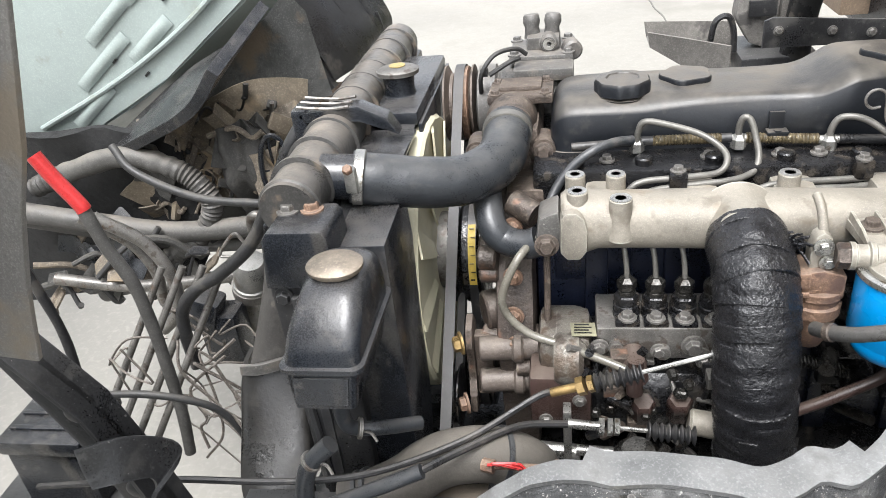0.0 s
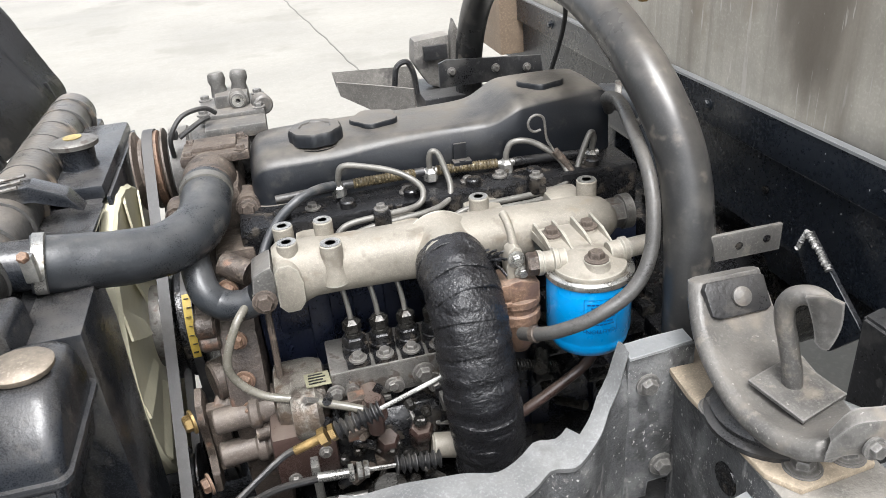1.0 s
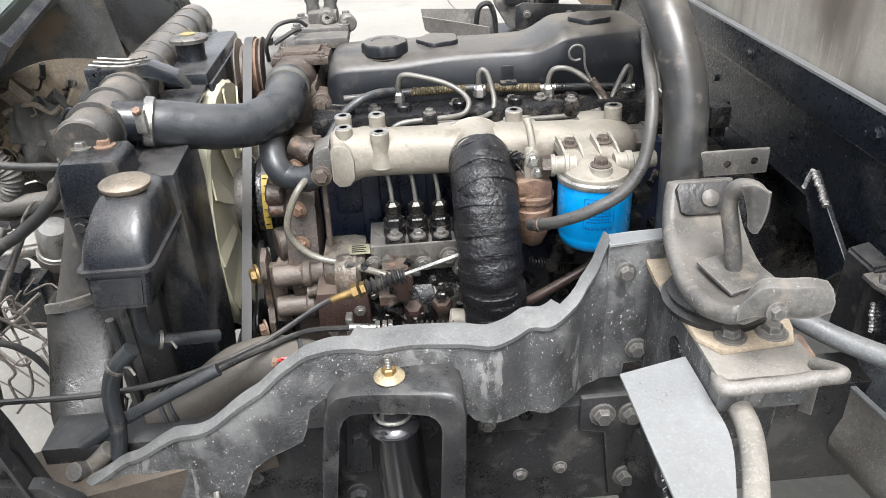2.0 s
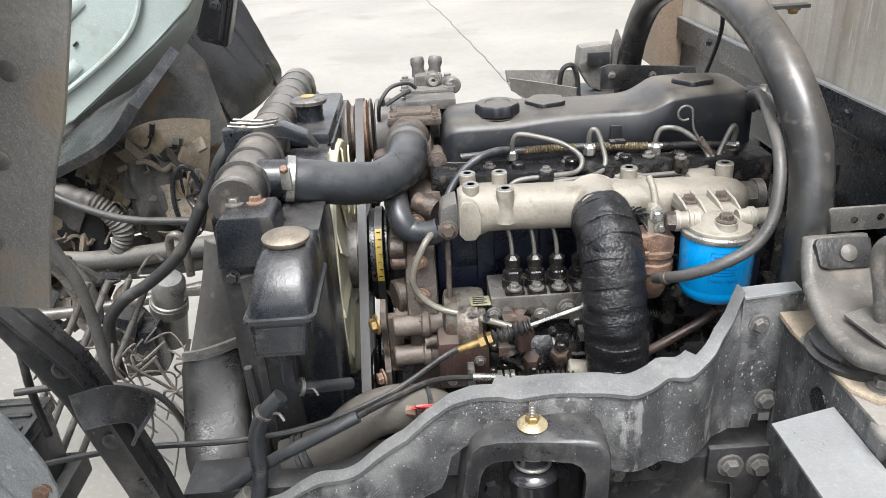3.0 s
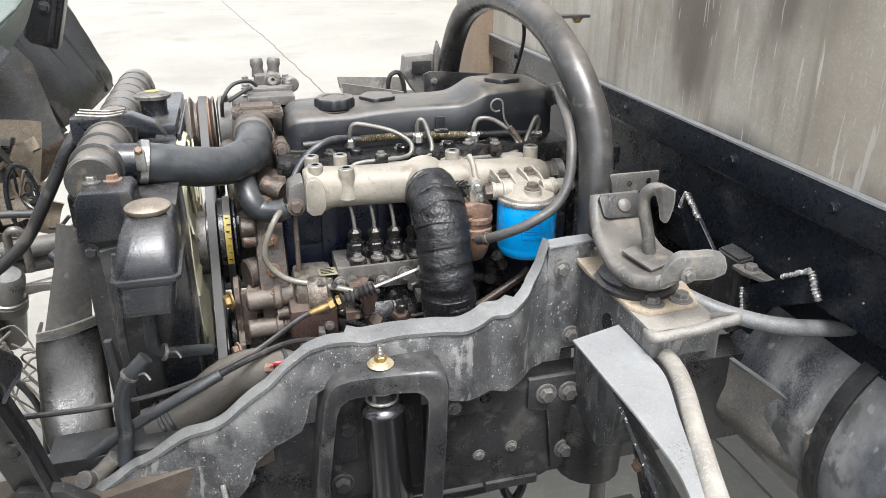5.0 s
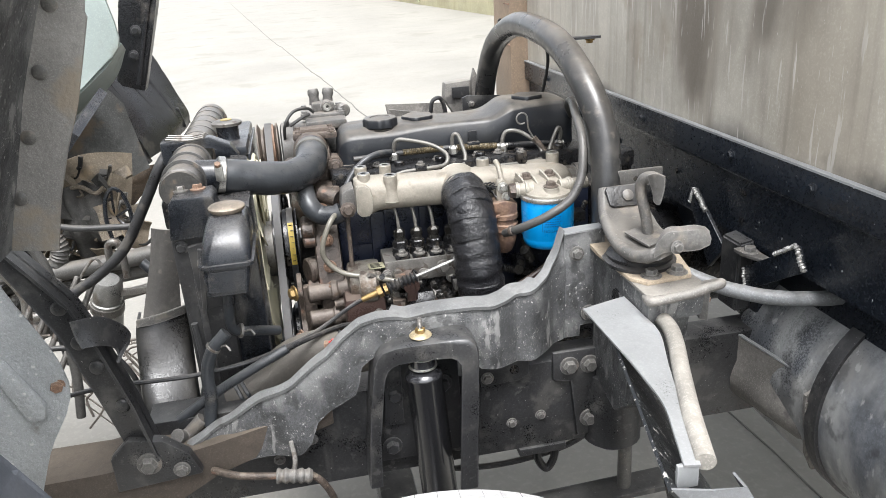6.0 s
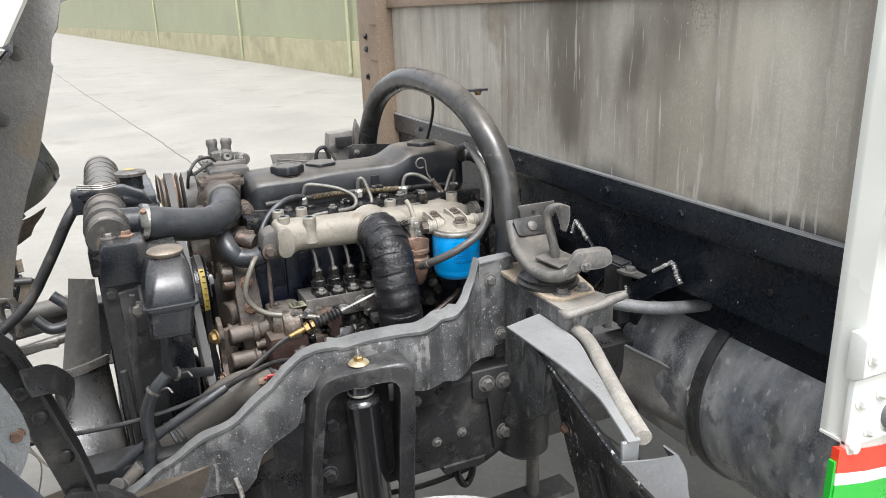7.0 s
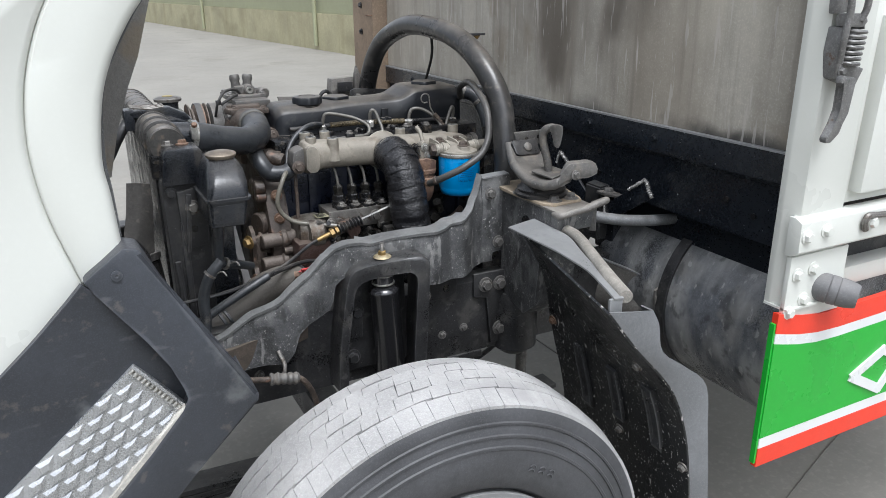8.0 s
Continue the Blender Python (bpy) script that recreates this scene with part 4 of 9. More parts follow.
for k in range(blocks):
    for j, (h0, h1) in enumerate(rows):
        a0 = math.tau * (k + 0.5 * (j % 2) + 0.22 * noise.noise(Vector((k * 1.7, j * 3.1, 0)))) / blocks
        a1 = math.tau * (k + 1 + 0.5 * (j % 2) + 0.22 * noise.noise(Vector(((k + 1) % blocks * 1.7, j * 3.1, 0)))) / blocks
        skew = 0.005 if j in (0, 4) else 0.010
        gap = (0.0003 + 0.0013 * max(0.0, noise.noise(Vector((k * 2.3, j * 5.7, 4.0)))) ** 1.5) / 0.41
        corners = []
        for drop in (0.0125, 0.0):
            for (h, side) in ((h0, -1), (h1, 1)):
                u = (h - 0.0945) / 0.0945
                rr = 0.414 - 0.006 * u * u - drop - (0.0065 if abs(u) > 0.95 else 0.0)
                wave = 0.0022 * side * math.sin(k * math.pi * 0.5 + j)
                for e in (a0 + gap, a1 - gap):
                    a = e + side * skew
                    corners.append(b.verts.new(HUB + Vector((rr * math.cos(a), 0.0945 - h - (wave if 0 < j + (side > 0) < 5 else 0.0), rr * math.sin(a)))))
        c = corners
        for q in ((0, 1, 3, 2), (4, 5, 7, 6), (0, 1, 5, 4), (2, 3, 7, 6), (0, 2, 6, 4), (1, 3, 7, 5)):
            b.faces.new([c[i] for i in q])
tagged(part("tread", b, TYRE, wheel, "worn pale grey tread blocks"), kind="stuff")
b = mesh()
for k in range(3):
    a = 1.10 - k * 0.075
    for s in range(2):
        r = 0.300 - s * 0.008
        pts = [HUB + Vector(((r + 0.006 * math.sin(t)) * math.cos(a - 0.022 * math.cos(t)), -0.1115, (r + 0.006 * math.sin(t)) * math.sin(a - 0.022 * math.cos(t)))) for t in (0.3, 1.0, 1.6, 2.2, 2.8)]
        tube(b, pts, 0.0012, 5, 3)
part("sidewall_mark", b, SIDEWALL, wheel)

# ---- rear mudguard ----
guard = thing("mudguard", (0.45, 0.25, 0.28), "black splashed mudguard with grey flange behind the wheel", "mudguard")
NEAR_ARC = curve_points([(0.285, 0.06, 0.945), (0.325, 0.06, 0.895), (0.36, 0.06, 0.853), (0.41, 0.06, 0.80), (0.45, 0.06, 0.745), (0.485, 0.06, 0.66), (0.508, 0.06, 0.55), (0.52, 0.06, 0.42), (0.517, 0.06, 0.28)], 4)
FAR_ARC = curve_points([(0.375, 0.455, 0.955), (0.40, 0.455, 0.92), (0.42, 0.455, 0.88), (0.442, 0.455, 0.82), (0.457, 0.455, 0.76), (0.476, 0.455, 0.68), (0.505, 0.455, 0.57), (0.522, 0.455, 0.43), (0.52, 0.455, 0.29)], 4)
b = mesh()
grid = []
for k, (p, q) in enumerate(zip(NEAR_ARC, FAR_ARC)):
    row = []
    for j in range(33):
        s = j / 32
        v = p.lerp(q, s)
        row.append(v)
    grid.append(row)
skin(b, grid, 0.004)
# greyer than the guard: the slots' lit edges are put into the colour
GUARD_EDGE = mat("lit_guard_edge", (0.030, 0.031, 0.032), 0.4, var=0.35, big=30, fine=150, bump=0.1, speck=150, edge=0.6)
panel = part("guard_sheet", b, GUARD, guard, "black sheet with white splash specks", sharp=30)
for s0, k0, k1 in ((0.745, 18, 24), (0.475, 18, 23), (0.195, 17, 23)):
    b = mesh()
    rim_s = [(k0, s0 - 0.035), (k0, s0 + 0.035)] + [(k, s0 + 0.037) for k in range(k0 + 1, k1)] + [(k1, s0 + 0.035), (k1, s0 - 0.035)] + [(k, s0 - 0.037) for k in range(k1 - 1, k0, -1)]
    face = [NEAR_ARC[k].lerp(FAR_ARC[k], f) for k, f in rim_s]
    mid = sum(face, Vector()) / len(face)
    loft(b, [[p + Vector((-0.001, 0, 0)) for p in face], [p + Vector((-0.010, 0, -0.003)) for p in face], [p.lerp(mid, 0.12) + Vector((-0.012, 0, -0.004)) for p in face], [p.lerp(mid, 0.26) + Vector((-0.005, 0, -0.002)) for p in face]])
    part("pressed_slot", b, GUARD_EDGE, panel, "pressed slot with its lit edges painted greyer", sharp=30)
for k, s in ((17, 0.97), (14, 0.21), (24, 0.49), (26, 0.70), (23, 0.03)):
    v = NEAR_ARC[k].lerp(FAR_ARC[k], s)
    bolt(panel, v + Vector((-0.004, 0, -0.002)), (-1, -0.1, -0.4), 0.008, RUST if k == 17 else STEEL)
OUT = curve_points([(0.371, 0.055, 0.934), (0.385, 0.052, 0.905), (0.399, 0.052, 0.852), (0.455, 0.052, 0.81), (0.512, 0.052, 0.758), (0.53, 0.052, 0.66), (0.549, 0.052, 0.537), (0.56, 0.052, 0.42), (0.562, 0.052, 0.28)], 4)
b = mesh()
skin(b, [[p, p.lerp(o, 0.5) + Vector((0, -0.004, 0)), o, o + Vector((0.003, 0.03, -0.003))] for p, o in zip(NEAR_ARC, OUT)], 0.003)
part("side_flange", b, mat("grey_guard_flange", (0.15, 0.155, 0.16), 0.42, var=0.2, big=8, fine=150, bump=0.1, dust=0.3, dust_colour=(0.3, 0.29, 0.28)), guard, "satin grey side flange", sharp=50)
b = mesh()
strip = [[(0.336, 0.446, 0.972), (0.410, 0.462, 0.974)], [(0.336, 0.385, 0.972), (0.412, 0.40, 0.972)], [(0.336, 0.32, 0.972), (0.411, 0.342, 0.970)], [(0.337, 0.25, 0.970), (0.385, 0.265, 0.967)], [(0.337, 0.185, 0.966), (0.363, 0.195, 0.963)], [(0.320, 0.120, 0.962), (0.340, 0.120, 0.958)], [(0.308, 0.078, 0.958), (0.328, 0.078, 0.955)]]
skin(b, fine_grid(strip, 6, 6, 0.003, 9), 0.003)
GALVANISED = mat("galvanised_strip", (0.275, 0.278, 0.276), 0.42, 0.25, var=0.12, big=9, fine=90, bump=0.06, stain=(0.23, 0.225, 0.215), stain_at=0.6, stain_scale=9, spatter=0.2)
part("top_strip", b, GALVANISED, guard, "pale galvanised top strip", sharp=50)
b = mesh()
tube(b, [(0.452, 0.462, 0.945), (0.442, 0.425, 0.960), (0.436, 0.365, 0.966), (0.421, 0.315, 0.966), (0.393, 0.245, 0.964), (0.361, 0.16, 0.960), (0.336, 0.082, 0.954)], 0.0118, 14)
part("edge_tube", b, mat("dusty_tube", (0.30, 0.282, 0.25), 0.6, 0.2, var=0.3, big=14, dust=0.3), guard, "dusty bent tube along the strip")
b = mesh()
span(b, (0.302, 0.080, 0.925), (0.328, 0.086, 0.956), 0.002)
part("strip_end", b, LIP, guard)

PALE_DUST = mat("pale_dusty_steel", (0.17, 0.16, 0.145), 0.6, 0.1, var=0.35, big=14, fine=120, bump=0.25, dust=0.6, dust_colour=(0.3, 0.275, 0.235), stain=(0.08, 0.075, 0.07), stain_at=0.58)
# ---- cab rear mount on its post ----
mount = thing("cab_mount", (0.47, 0.50, 0.80), "dusty grey cab mount with hook on a sand-coloured plate", "cab mount")
b = mesh()
slab(b, [(0.60, 0.82), (0.60, 1.006), (0.385, 1.006), (0.388, 0.962), (0.44, 0.955), (0.45, 0.78), (0.50, 0.74), (0.58, 0.76)], "x", 0.414, 0.094, 0.006)
post = part("mount_post", b, SPLASH, mount, "dark steel mount post")
b = mesh()
lathe(b, (0.4125, 0.497, 0.955), (1, 0, 0), [(0.0, 0), (0.016, 0), (0.0165, 0.001), (0.0165, 0.004), (0.0, 0.004)], 20)
part("post_hole", b, OILY, post, "dark access hole")
for x, z in ((0.44, 0.915), (0.47, 0.865), (0.452, 0.84)):
    bolt(post, (x, 0.449, z), (0, -1, 0), 0.007, GREY_STEEL)
b = mesh()
span(b, (0.411, 0.383, 1.003), (0.511, 0.60, 1.008), 0.0015)
part("post_shelf", b, PALE_DUST, mount, "dust-covered post shelf")
b = mesh()
slab(b, [(0.412, 0.630), (0.406, 0.590), (0.4035, 0.555), (0.4095, 0.443), (0.427, 0.418), (0.502, 0.425), (0.510, 0.445), (0.530, 0.53), (0.525, 0.63)], "z", 1.008, 0.006, 0.0015)
plate = part("mount_plate", b, SAND, mount, "sand-coloured bolted plate")
for p in ((0.443, 0.440), (0.486, 0.441), (0.417, 0.528)):
    bolt(plate, (p[0], p[1], 1.0145), (0, 0, 1), 0.010, GREY_STEEL)
    b = mesh()
    lathe(b, (p[0], p[1], 1.0135), (0, 0, 1), [(0.0165, 0), (0.0165, 0.0015), (0.0155, 0.002), (0, 0.002)], 20)
    part("bolt_washer", b, GREY_STEEL, plate)
b = mesh()
lathe(b, (0.452, 0.500, 1.014), (0, 0, 1), [(0.056, 0), (0.057, 0.006), (0.050, 0.009), (0.052, 0.015), (0.046, 0.020), (0.040, 0.036)], 36)
part("rubber_pad", b, RUBBER, mount)
# swept cradle arm with a rolled edge: rises from the nose to the bolted rest
stations = [(0.598, 0.424, 1.111, 0.496, 1.112, 1.25), (0.585, 0.417, 1.100, 0.498, 1.096, 1.1), (0.558, 0.408, 1.080, 0.497, 1.074, 0.75), (0.520, 0.402, 1.064, 0.494, 1.062, 0.42), (0.480, 0.402, 1.053, 0.490, 1.060, 0.18), (0.448, 0.407, 1.053, 0.484, 1.063, 0.0), (0.426, 0.415, 1.058, 0.472, 1.068, -0.2), (0.412, 0.425, 1.066, 0.462, 1.073, -0.4)]
b = mesh()
loops = []
for y, lx, lz, rx, rz, slope in stations:
    n = Vector((0, -math.sin(slope), math.cos(slope)))
    lo, hi = Vector((lx, y, lz)), Vector((rx, y, rz))
    d = (hi - lo).normalized()
    loops.append([lo + d * 0.022 - n * 0.001, lo + d * 0.012 + n * 0.004, lo + d * 0.003 + n * 0.002, lo - n * 0.006, lo + d * 0.003 - n * 0.013, lo + d * 0.012 - n * 0.017, hi - d * 0.006 - n * 0.014, hi - n * 0.009, hi, hi - d * 0.006 + n * 0.002])
fine = [curve_points([l[k] for l in loops], 6) for k in range(10)]
loft(b, [[fine[k][i] + Vector((0, 0, 0.0012 * noise.noise(fine[k][i] * 60))) for k in range(10)] for i in range(len(fine[0]))])
arm = part("cradle_arm", b, GREY_STEEL, mount, "dusty pressed cradle with rolled edge", sharp=60)
b = mesh()
slab(b, [(-0.032, -0.014), (-0.024, -0.018), (0.026, -0.018), (0.032, -0.015), (0.032, 0.016), (0.026, 0.018), (-0.03, 0.018), (-0.034, 0.012)], "y", -0.004, 0.008, 0.002)
bmesh.ops.transform(b, matrix=Matrix.Translation((0.461, 0.5785, 1.0985)) @ pose(0, 0, 0, -36, 2, 2), verts=b.verts)
pad = part("rest_pad", b, RUBBER, mount, "worn black rest pad")
b = mesh()
lathe(b, (0.4625, 0.574, 1.101), (0, -0.83, 0.56), [(0.0095, 0), (0.0095, 0.003), (0.007, 0.005), (0, 0.0055)], 20)
part("rest_rivet", b, GREY_STEEL, pad, "flat grey rivet")
b = mesh()
tube(b, [(0.458, 0.481, 1.052), (0.455, 0.484, 1.08), (0.451, 0.490, 1.108), (0.4475, 0.494, 1.128), (0.447, 0.495, 1.142), (0.4495, 0.490, 1.153), (0.455, 0.482, 1.158), (0.460, 0.474, 1.158), (0.463, 0.468, 1.154)], 0.0085, 16, 8)
hook = part("hook_rod", b, GREY_STEEL, mount, "bent steel hook")
b = mesh()
skin(b, fine_grid([[(0.449, 0.476, 1.163), (0.457, 0.464, 1.168), (0.466, 0.454, 1.165)], [(0.454, 0.472, 1.150), (0.458, 0.460, 1.149), (0.466, 0.453, 1.148)], [(0.457, 0.468, 1.136), (0.459, 0.459, 1.133), (0.464, 0.454, 1.133)], [(0.457, 0.465, 1.124), (0.459, 0.460, 1.121), (0.462, 0.457, 1.122)]], 4, 4), 0.004)
part("hook_lip", b, GREY_STEEL, hook, sharp=50)
b = mesh()
box(b, (0.457, 0.478, 1.0655), (0.052, 0.058, 0.004), 0.001, pose(0, 0, 0, 5, -6, 14))
part("hook_base", b, GREY_STEEL, mount)
b = mesh()
FOLD = [[(0.428, 0.404, 1.058), (0.440, 0.396, 1.068), (0.462, 0.388, 1.070), (0.485, 0.383, 1.071), (0.503, 0.382, 1.077)],
        [(0.426, 0.402, 1.068), (0.440, 0.394, 1.082), (0.462, 0.387, 1.086), (0.485, 0.383, 1.088), (0.505, 0.383, 1.086)],
        [(0.430, 0.404, 1.078), (0.442, 0.396, 1.098), (0.464, 0.391, 1.100), (0.486, 0.389, 1.100), (0.505, 0.390, 1.096)],
        [(0.434, 0.412, 1.080), (0.446, 0.407, 1.102), (0.466, 0.402, 1.104), (0.488, 0.400, 1.104), (0.504, 0.400, 1.099)]]
skin(b, [curve_points(row, 3) for row in FOLD], 0.003)
ear = part("cradle_ear", b, GREY_STEEL, mount, "bent dusty flange", sharp=40)
bolt(ear, (0.455, 0.388, 1.078), (0, -1, 0.1), 0.007, GREY_STEEL)
b = mesh()
tube(b, [(0.416, 0.400, 1.000), (0.414, 0.380, 1.002), (0.424, 0.374, 1.004), (0.445, 0.370, 1.008), (0.468, 0.366, 1.012), (0.490, 0.360, 1.020), (0.504, 0.354, 1.026), (0.510, 0.360, 1.026), (0.506, 0.392, 1.010)], 0.0072, 14, rough=0.002)
part("front_bar", b, PALE_DUST, mount, "dusty worn bar along the shelf")
b = mesh()
slab(b, [(0.498, 0.39), (0.508, 0.38), (0.512, 0.39), (0.512, 0.44)], "z", 0.955, 0.05, 0.002)
part("shelf_gusset", b, GREY_STEEL, mount)
b = mesh()
slab(b, [(0.512, 0.455), (0.540, 0.45), (0.565, 0.47), (0.57, 0.52), (0.515, 0.53)], "z", 0.938, 0.008, 0.002)
part("support_web", b, RUST, mount, "rust-stained web plate")

# ---- hoop over the engine ----
hoop = thing("support_hoop", (0.46, 0.66, 1.0), "large dusty black tubular hoop over the engine", "support hoop")
b = mesh()
tube(b, [(0.468, 0.668, 0.98), (0.470, 0.676, 1.05), (0.474, 0.690, 1.115), (0.476, 0.712, 1.175), (0.470, 0.742, 1.225), (0.463, 0.795, 1.272), (0.46, 0.88, 1.310), (0.46, 1.0, 1.331), (0.46, 1.18, 1.333), (0.46, 1.36, 1.282), (0.46, 1.465, 1.198), (0.46, 1.515, 1.10), (0.46, 1.53, 0.98)], 0.027, 28, 10, rough=0.0006)
part("hoop_tube", b, HOOP, hoop)
b = mesh()
span(b, (0.485, 0.664, 1.084), (0.570, 0.669, 1.116), 0.0015)
strap = part("strap_bracket", b, GREY_STEEL, hoop, "drilled flat steel bracket")
for p in ((0.519, 1.099), (0.552, 1.101)):
    b = mesh()
    rod(b, (p[0], 0.6665, p[1]), (p[0], 0.6635, p[1]), 0.0045, n=14)
    part("strap_hole", b, OILY, strap)
b = mesh()
span(b, (0.49, 0.93, 1.316), (0.56, 0.95, 1.321))
tab = part("hoop_tab", b, BLACK_STEEL, hoop)
bolt(tab, (0.541, 0.943, 1.314), (0, 0, -1), 0.007, BRASS)
b = mesh()
slab(b, [(0.385, 1.08), (0.385, 1.128), (0.40, 1.134), (0.595, 1.118), (0.60, 1.078)], "y", 1.46, 0.006, 0.001)
far_b = part("far_bracket", b, BLACK_STEEL, hoop)
for x, z in ((0.41, 1.11), (0.50, 1.105), (0.565, 1.098)):
    bolt(far_b, (x, 1.459, z), (0, -1, 0), 0.006, STEEL)
b = mesh()
tube(b, [(0.50, 1.12, 1.32), (0.54, 1.2, 1.24), (0.55, 1.3, 1.12), (0.55, 1.36, 1.06)], 0.004, 8)
part("hanging_cable", b, WIRE, hoop)

# far mount, mirrored
far_mount = thing("cab_mount", (0.42, 1.62, 0.80), "dusty grey far cab mount beside the yard", "cab mount")
b = mesh()
slab(b, [(0.36, 1.155), (0.355, 1.11), (0.385, 1.06), (0.44, 1.04), (0.45, 1.10), (0.435, 1.16)], "y", 1.56, 0.05, 0.008)
part("cradle_arm", b, PALE_DUST, far_mount)
b = mesh()
slab(b, [(0.43, 1.10), (0.432, 1.165), (0.44, 1.195), (0.452, 1.165), (0.452, 1.10)], "y", 1.54, 0.02, 0.004)
part("hook_lip", b, PALE_DUST, far_mount)
b = mesh()
box(b, (0.40, 1.548, 1.13), (0.05, 0.01, 0.03), 0.002)
part("rest_pad", b, RUBBER, far_mount)
b = mesh()
span(b, (0.36, 1.5, 0.80), (0.5, 1.66, 1.05), 0.006)
part("mount_post", b, BLACK_STEEL, far_mount)
b = mesh()
skin(b, [[(0.19, 1.52, 1.105), (0.195, 1.525, 1.075), (0.195, 1.60, 1.075), (0.19, 1.605, 1.105)], [(0.26, 1.485, 1.098), (0.262, 1.49, 1.04), (0.275, 1.60, 1.045), (0.275, 1.605, 1.10)], [(0.33, 1.45, 1.09), (0.33, 1.455, 1.005), (0.36, 1.60, 1.02), (0.36, 1.605, 1.095)]], 0.004)
part("side_channel", b, PALE_DUST, far_mount, "open dusty channel arm")
b = mesh()
tube(b, [(0.31, 1.55, 1.07), (0.318, 1.55, 1.11), (0.34, 1.55, 1.118), (0.352, 1.55, 1.09), (0.355, 1.55, 1.05)], 0.006, 8)
part("hose_loop", b, RUBBER, far_mount)

# ---- struts, cross plate, pipe and tank behind the mount ----
struts = thing("sill_struts", (0.72, 0.62, 0.90), "black steel struts welded to the sill with bright beads", "struts")
SX = 0.694
b = mesh()
slab(b, [(0.783, 0.998), (0.768, 1.032), (0.721, 0.997), (0.650, 0.947), (0.700, 0.890)], "x", SX, 0.008, 0.0015)
part("strut_plate", b, BLACK_SILL, struts)
b = mesh()
slab(b, [(0.582, 0.938), (0.462, 1.014), (0.448, 1.026), (0.424, 0.990), (0.572, 0.896)], "x", SX, 0.008, 0.0015)
part("strut_plate", b, BLACK_SILL, struts)
b = mesh()
loft(b, [[(SX - 0.004, 0.655, 0.975), (SX + 0.03, 0.662, 0.978), (SX + 0.03, 0.60, 0.978), (SX - 0.002, 0.598, 0.974)], [(SX - 0.004, 0.655, 0.84), (SX + 0.03, 0.662, 0.84), (SX + 0.03, 0.60, 0.84), (SX - 0.002, 0.598, 0.84)]])
bmesh.ops.bevel(b, geom=list(b.edges), offset=0.004, segments=2, affect="EDGES")
part("strut_box", b, BLACK_STEEL, struts, "folded black bracket", sharp=40)
b = mesh()
slab(b, [(SX - 0.012, 0.600), (SX - 0.012, 0.572), (SX + 0.004, 0.535), (SX + 0.02, 0.535), (SX + 0.02, 0.605)], "z", 0.962, 0.006, 0.001)
shelf = part("strut_shelf", b, GREY_STEEL, struts)
bolt(shelf, (SX + 0.002, 0.572, 0.968), (0, 0, 1), 0.011, GREY_STEEL)


def bead(c, p0, p1, r=0.0045):
    p0, p1 = Vector(p0), Vector(p1)
    n = max(4, int((p1 - p0).length / 0.005))
    tube(c, [p0.lerp(p1, k / n) + Vector((random.uniform(-1, 1) * 0.0012, 0, random.uniform(-1, 1) * 0.0008)) for k in range(n + 1)], r * 0.85, 8, 4, wave=r * 0.22, pitch=0.005)


for p0, p1, r in (((0.783, 0.999), (0.769, 1.031), 0.004), ((0.767, 1.031), (0.722, 0.998), 0.005), ((0.500, 0.992), (0.450, 1.026), 0.004), ((0.447, 1.025), (0.424, 0.991), 0.005), ((0.582, 0.936), (0.573, 0.898), 0.0035)):
    b = mesh()
    bead(b, (SX - 0.001, *p0), (SX - 0.001, *p1), r)
    part("weld_bead", b, WELD, struts, "bright weld bead")

cross = thing("tank_cross_plate", (0.68, 0.48, 0.72), "dark steel plate between chassis and tank strap", "bracket")
b = mesh()
rows_c = []
for k in range(9):
    f = k / 8
    x, y, z = 0.697 + 0.042 * f, 0.628 - 0.204 * f, 0.792 - 0.012 * f
    low = 0.122 - 0.002 * f
    rows_c.append([(x + 0.001, y, z), (x - 0.001, y, z - 0.001), (x - 0.001, y, z - low * 0.42), (x - 0.007, y, z - low * 0.55), (x - 0.012, y, z - low * 0.72), (x - 0.010, y, z - low * 0.90), (x - 0.002, y, z - low)])
skin(b, rows_c, 0.004)
part("cross_web", b, PALE_DUST, cross, "dusty grey pressed web", sharp=50)
b = mesh()
loft(b, [[(0.695, 0.628, 0.7935), (0.702, 0.628, 0.7935), (0.702, 0.628, 0.7965), (0.695, 0.628, 0.7965)], [(0.737, 0.424, 0.7815), (0.744, 0.424, 0.7815), (0.744, 0.424, 0.7845), (0.737, 0.424, 0.7845)]])
part("web_edge", b, LIP, cross, "worn pale upper edge")
b = mesh()
slab(b, [(0.677, 0.785), (0.684, 0.797), (0.712, 0.797), (0.712, 0.665), (0.684, 0.665), (0.677, 0.68)], "y", 0.630, 0.006, 0.002)
end = part("end_plate", b, BLACK_STEEL, cross)
for z in (0.690, 0.768):
    bolt(end, (0.694, 0.629, z), (0, -1, 0), 0.010, GREY_STEEL)

tank = thing("fuel_tank", (0.93, 0.36, 0.50), "dusty black drum tank with scratched end and straps", "tank")
TX, TZ, TR = 0.925, 0.735, 0.205
b = mesh()
lathe(b, (TX, 0.66, TZ), (0, -1, 0), [(0.0, -0.012), (0.08, -0.008), (0.17, 0.004), (TR - 0.006, 0.018), (TR, 0.035), (TR, 0.545), (TR - 0.006, 0.562), (0.17, 0.575), (0.08, 0.583), (0, 0.586)], 72)
part("tank_drum", b, TANK, tank, sharp=60)
b = mesh()
lathe(b, (TX, 0.405, TZ), (0, -1, 0), [(TR - 0.002, 0), (TR + 0.006, 0), (TR + 0.006, 0.028), (TR - 0.002, 0.028)], 72)
part("tank_strap", b, BLACK_STEEL, tank, "black steel strap")
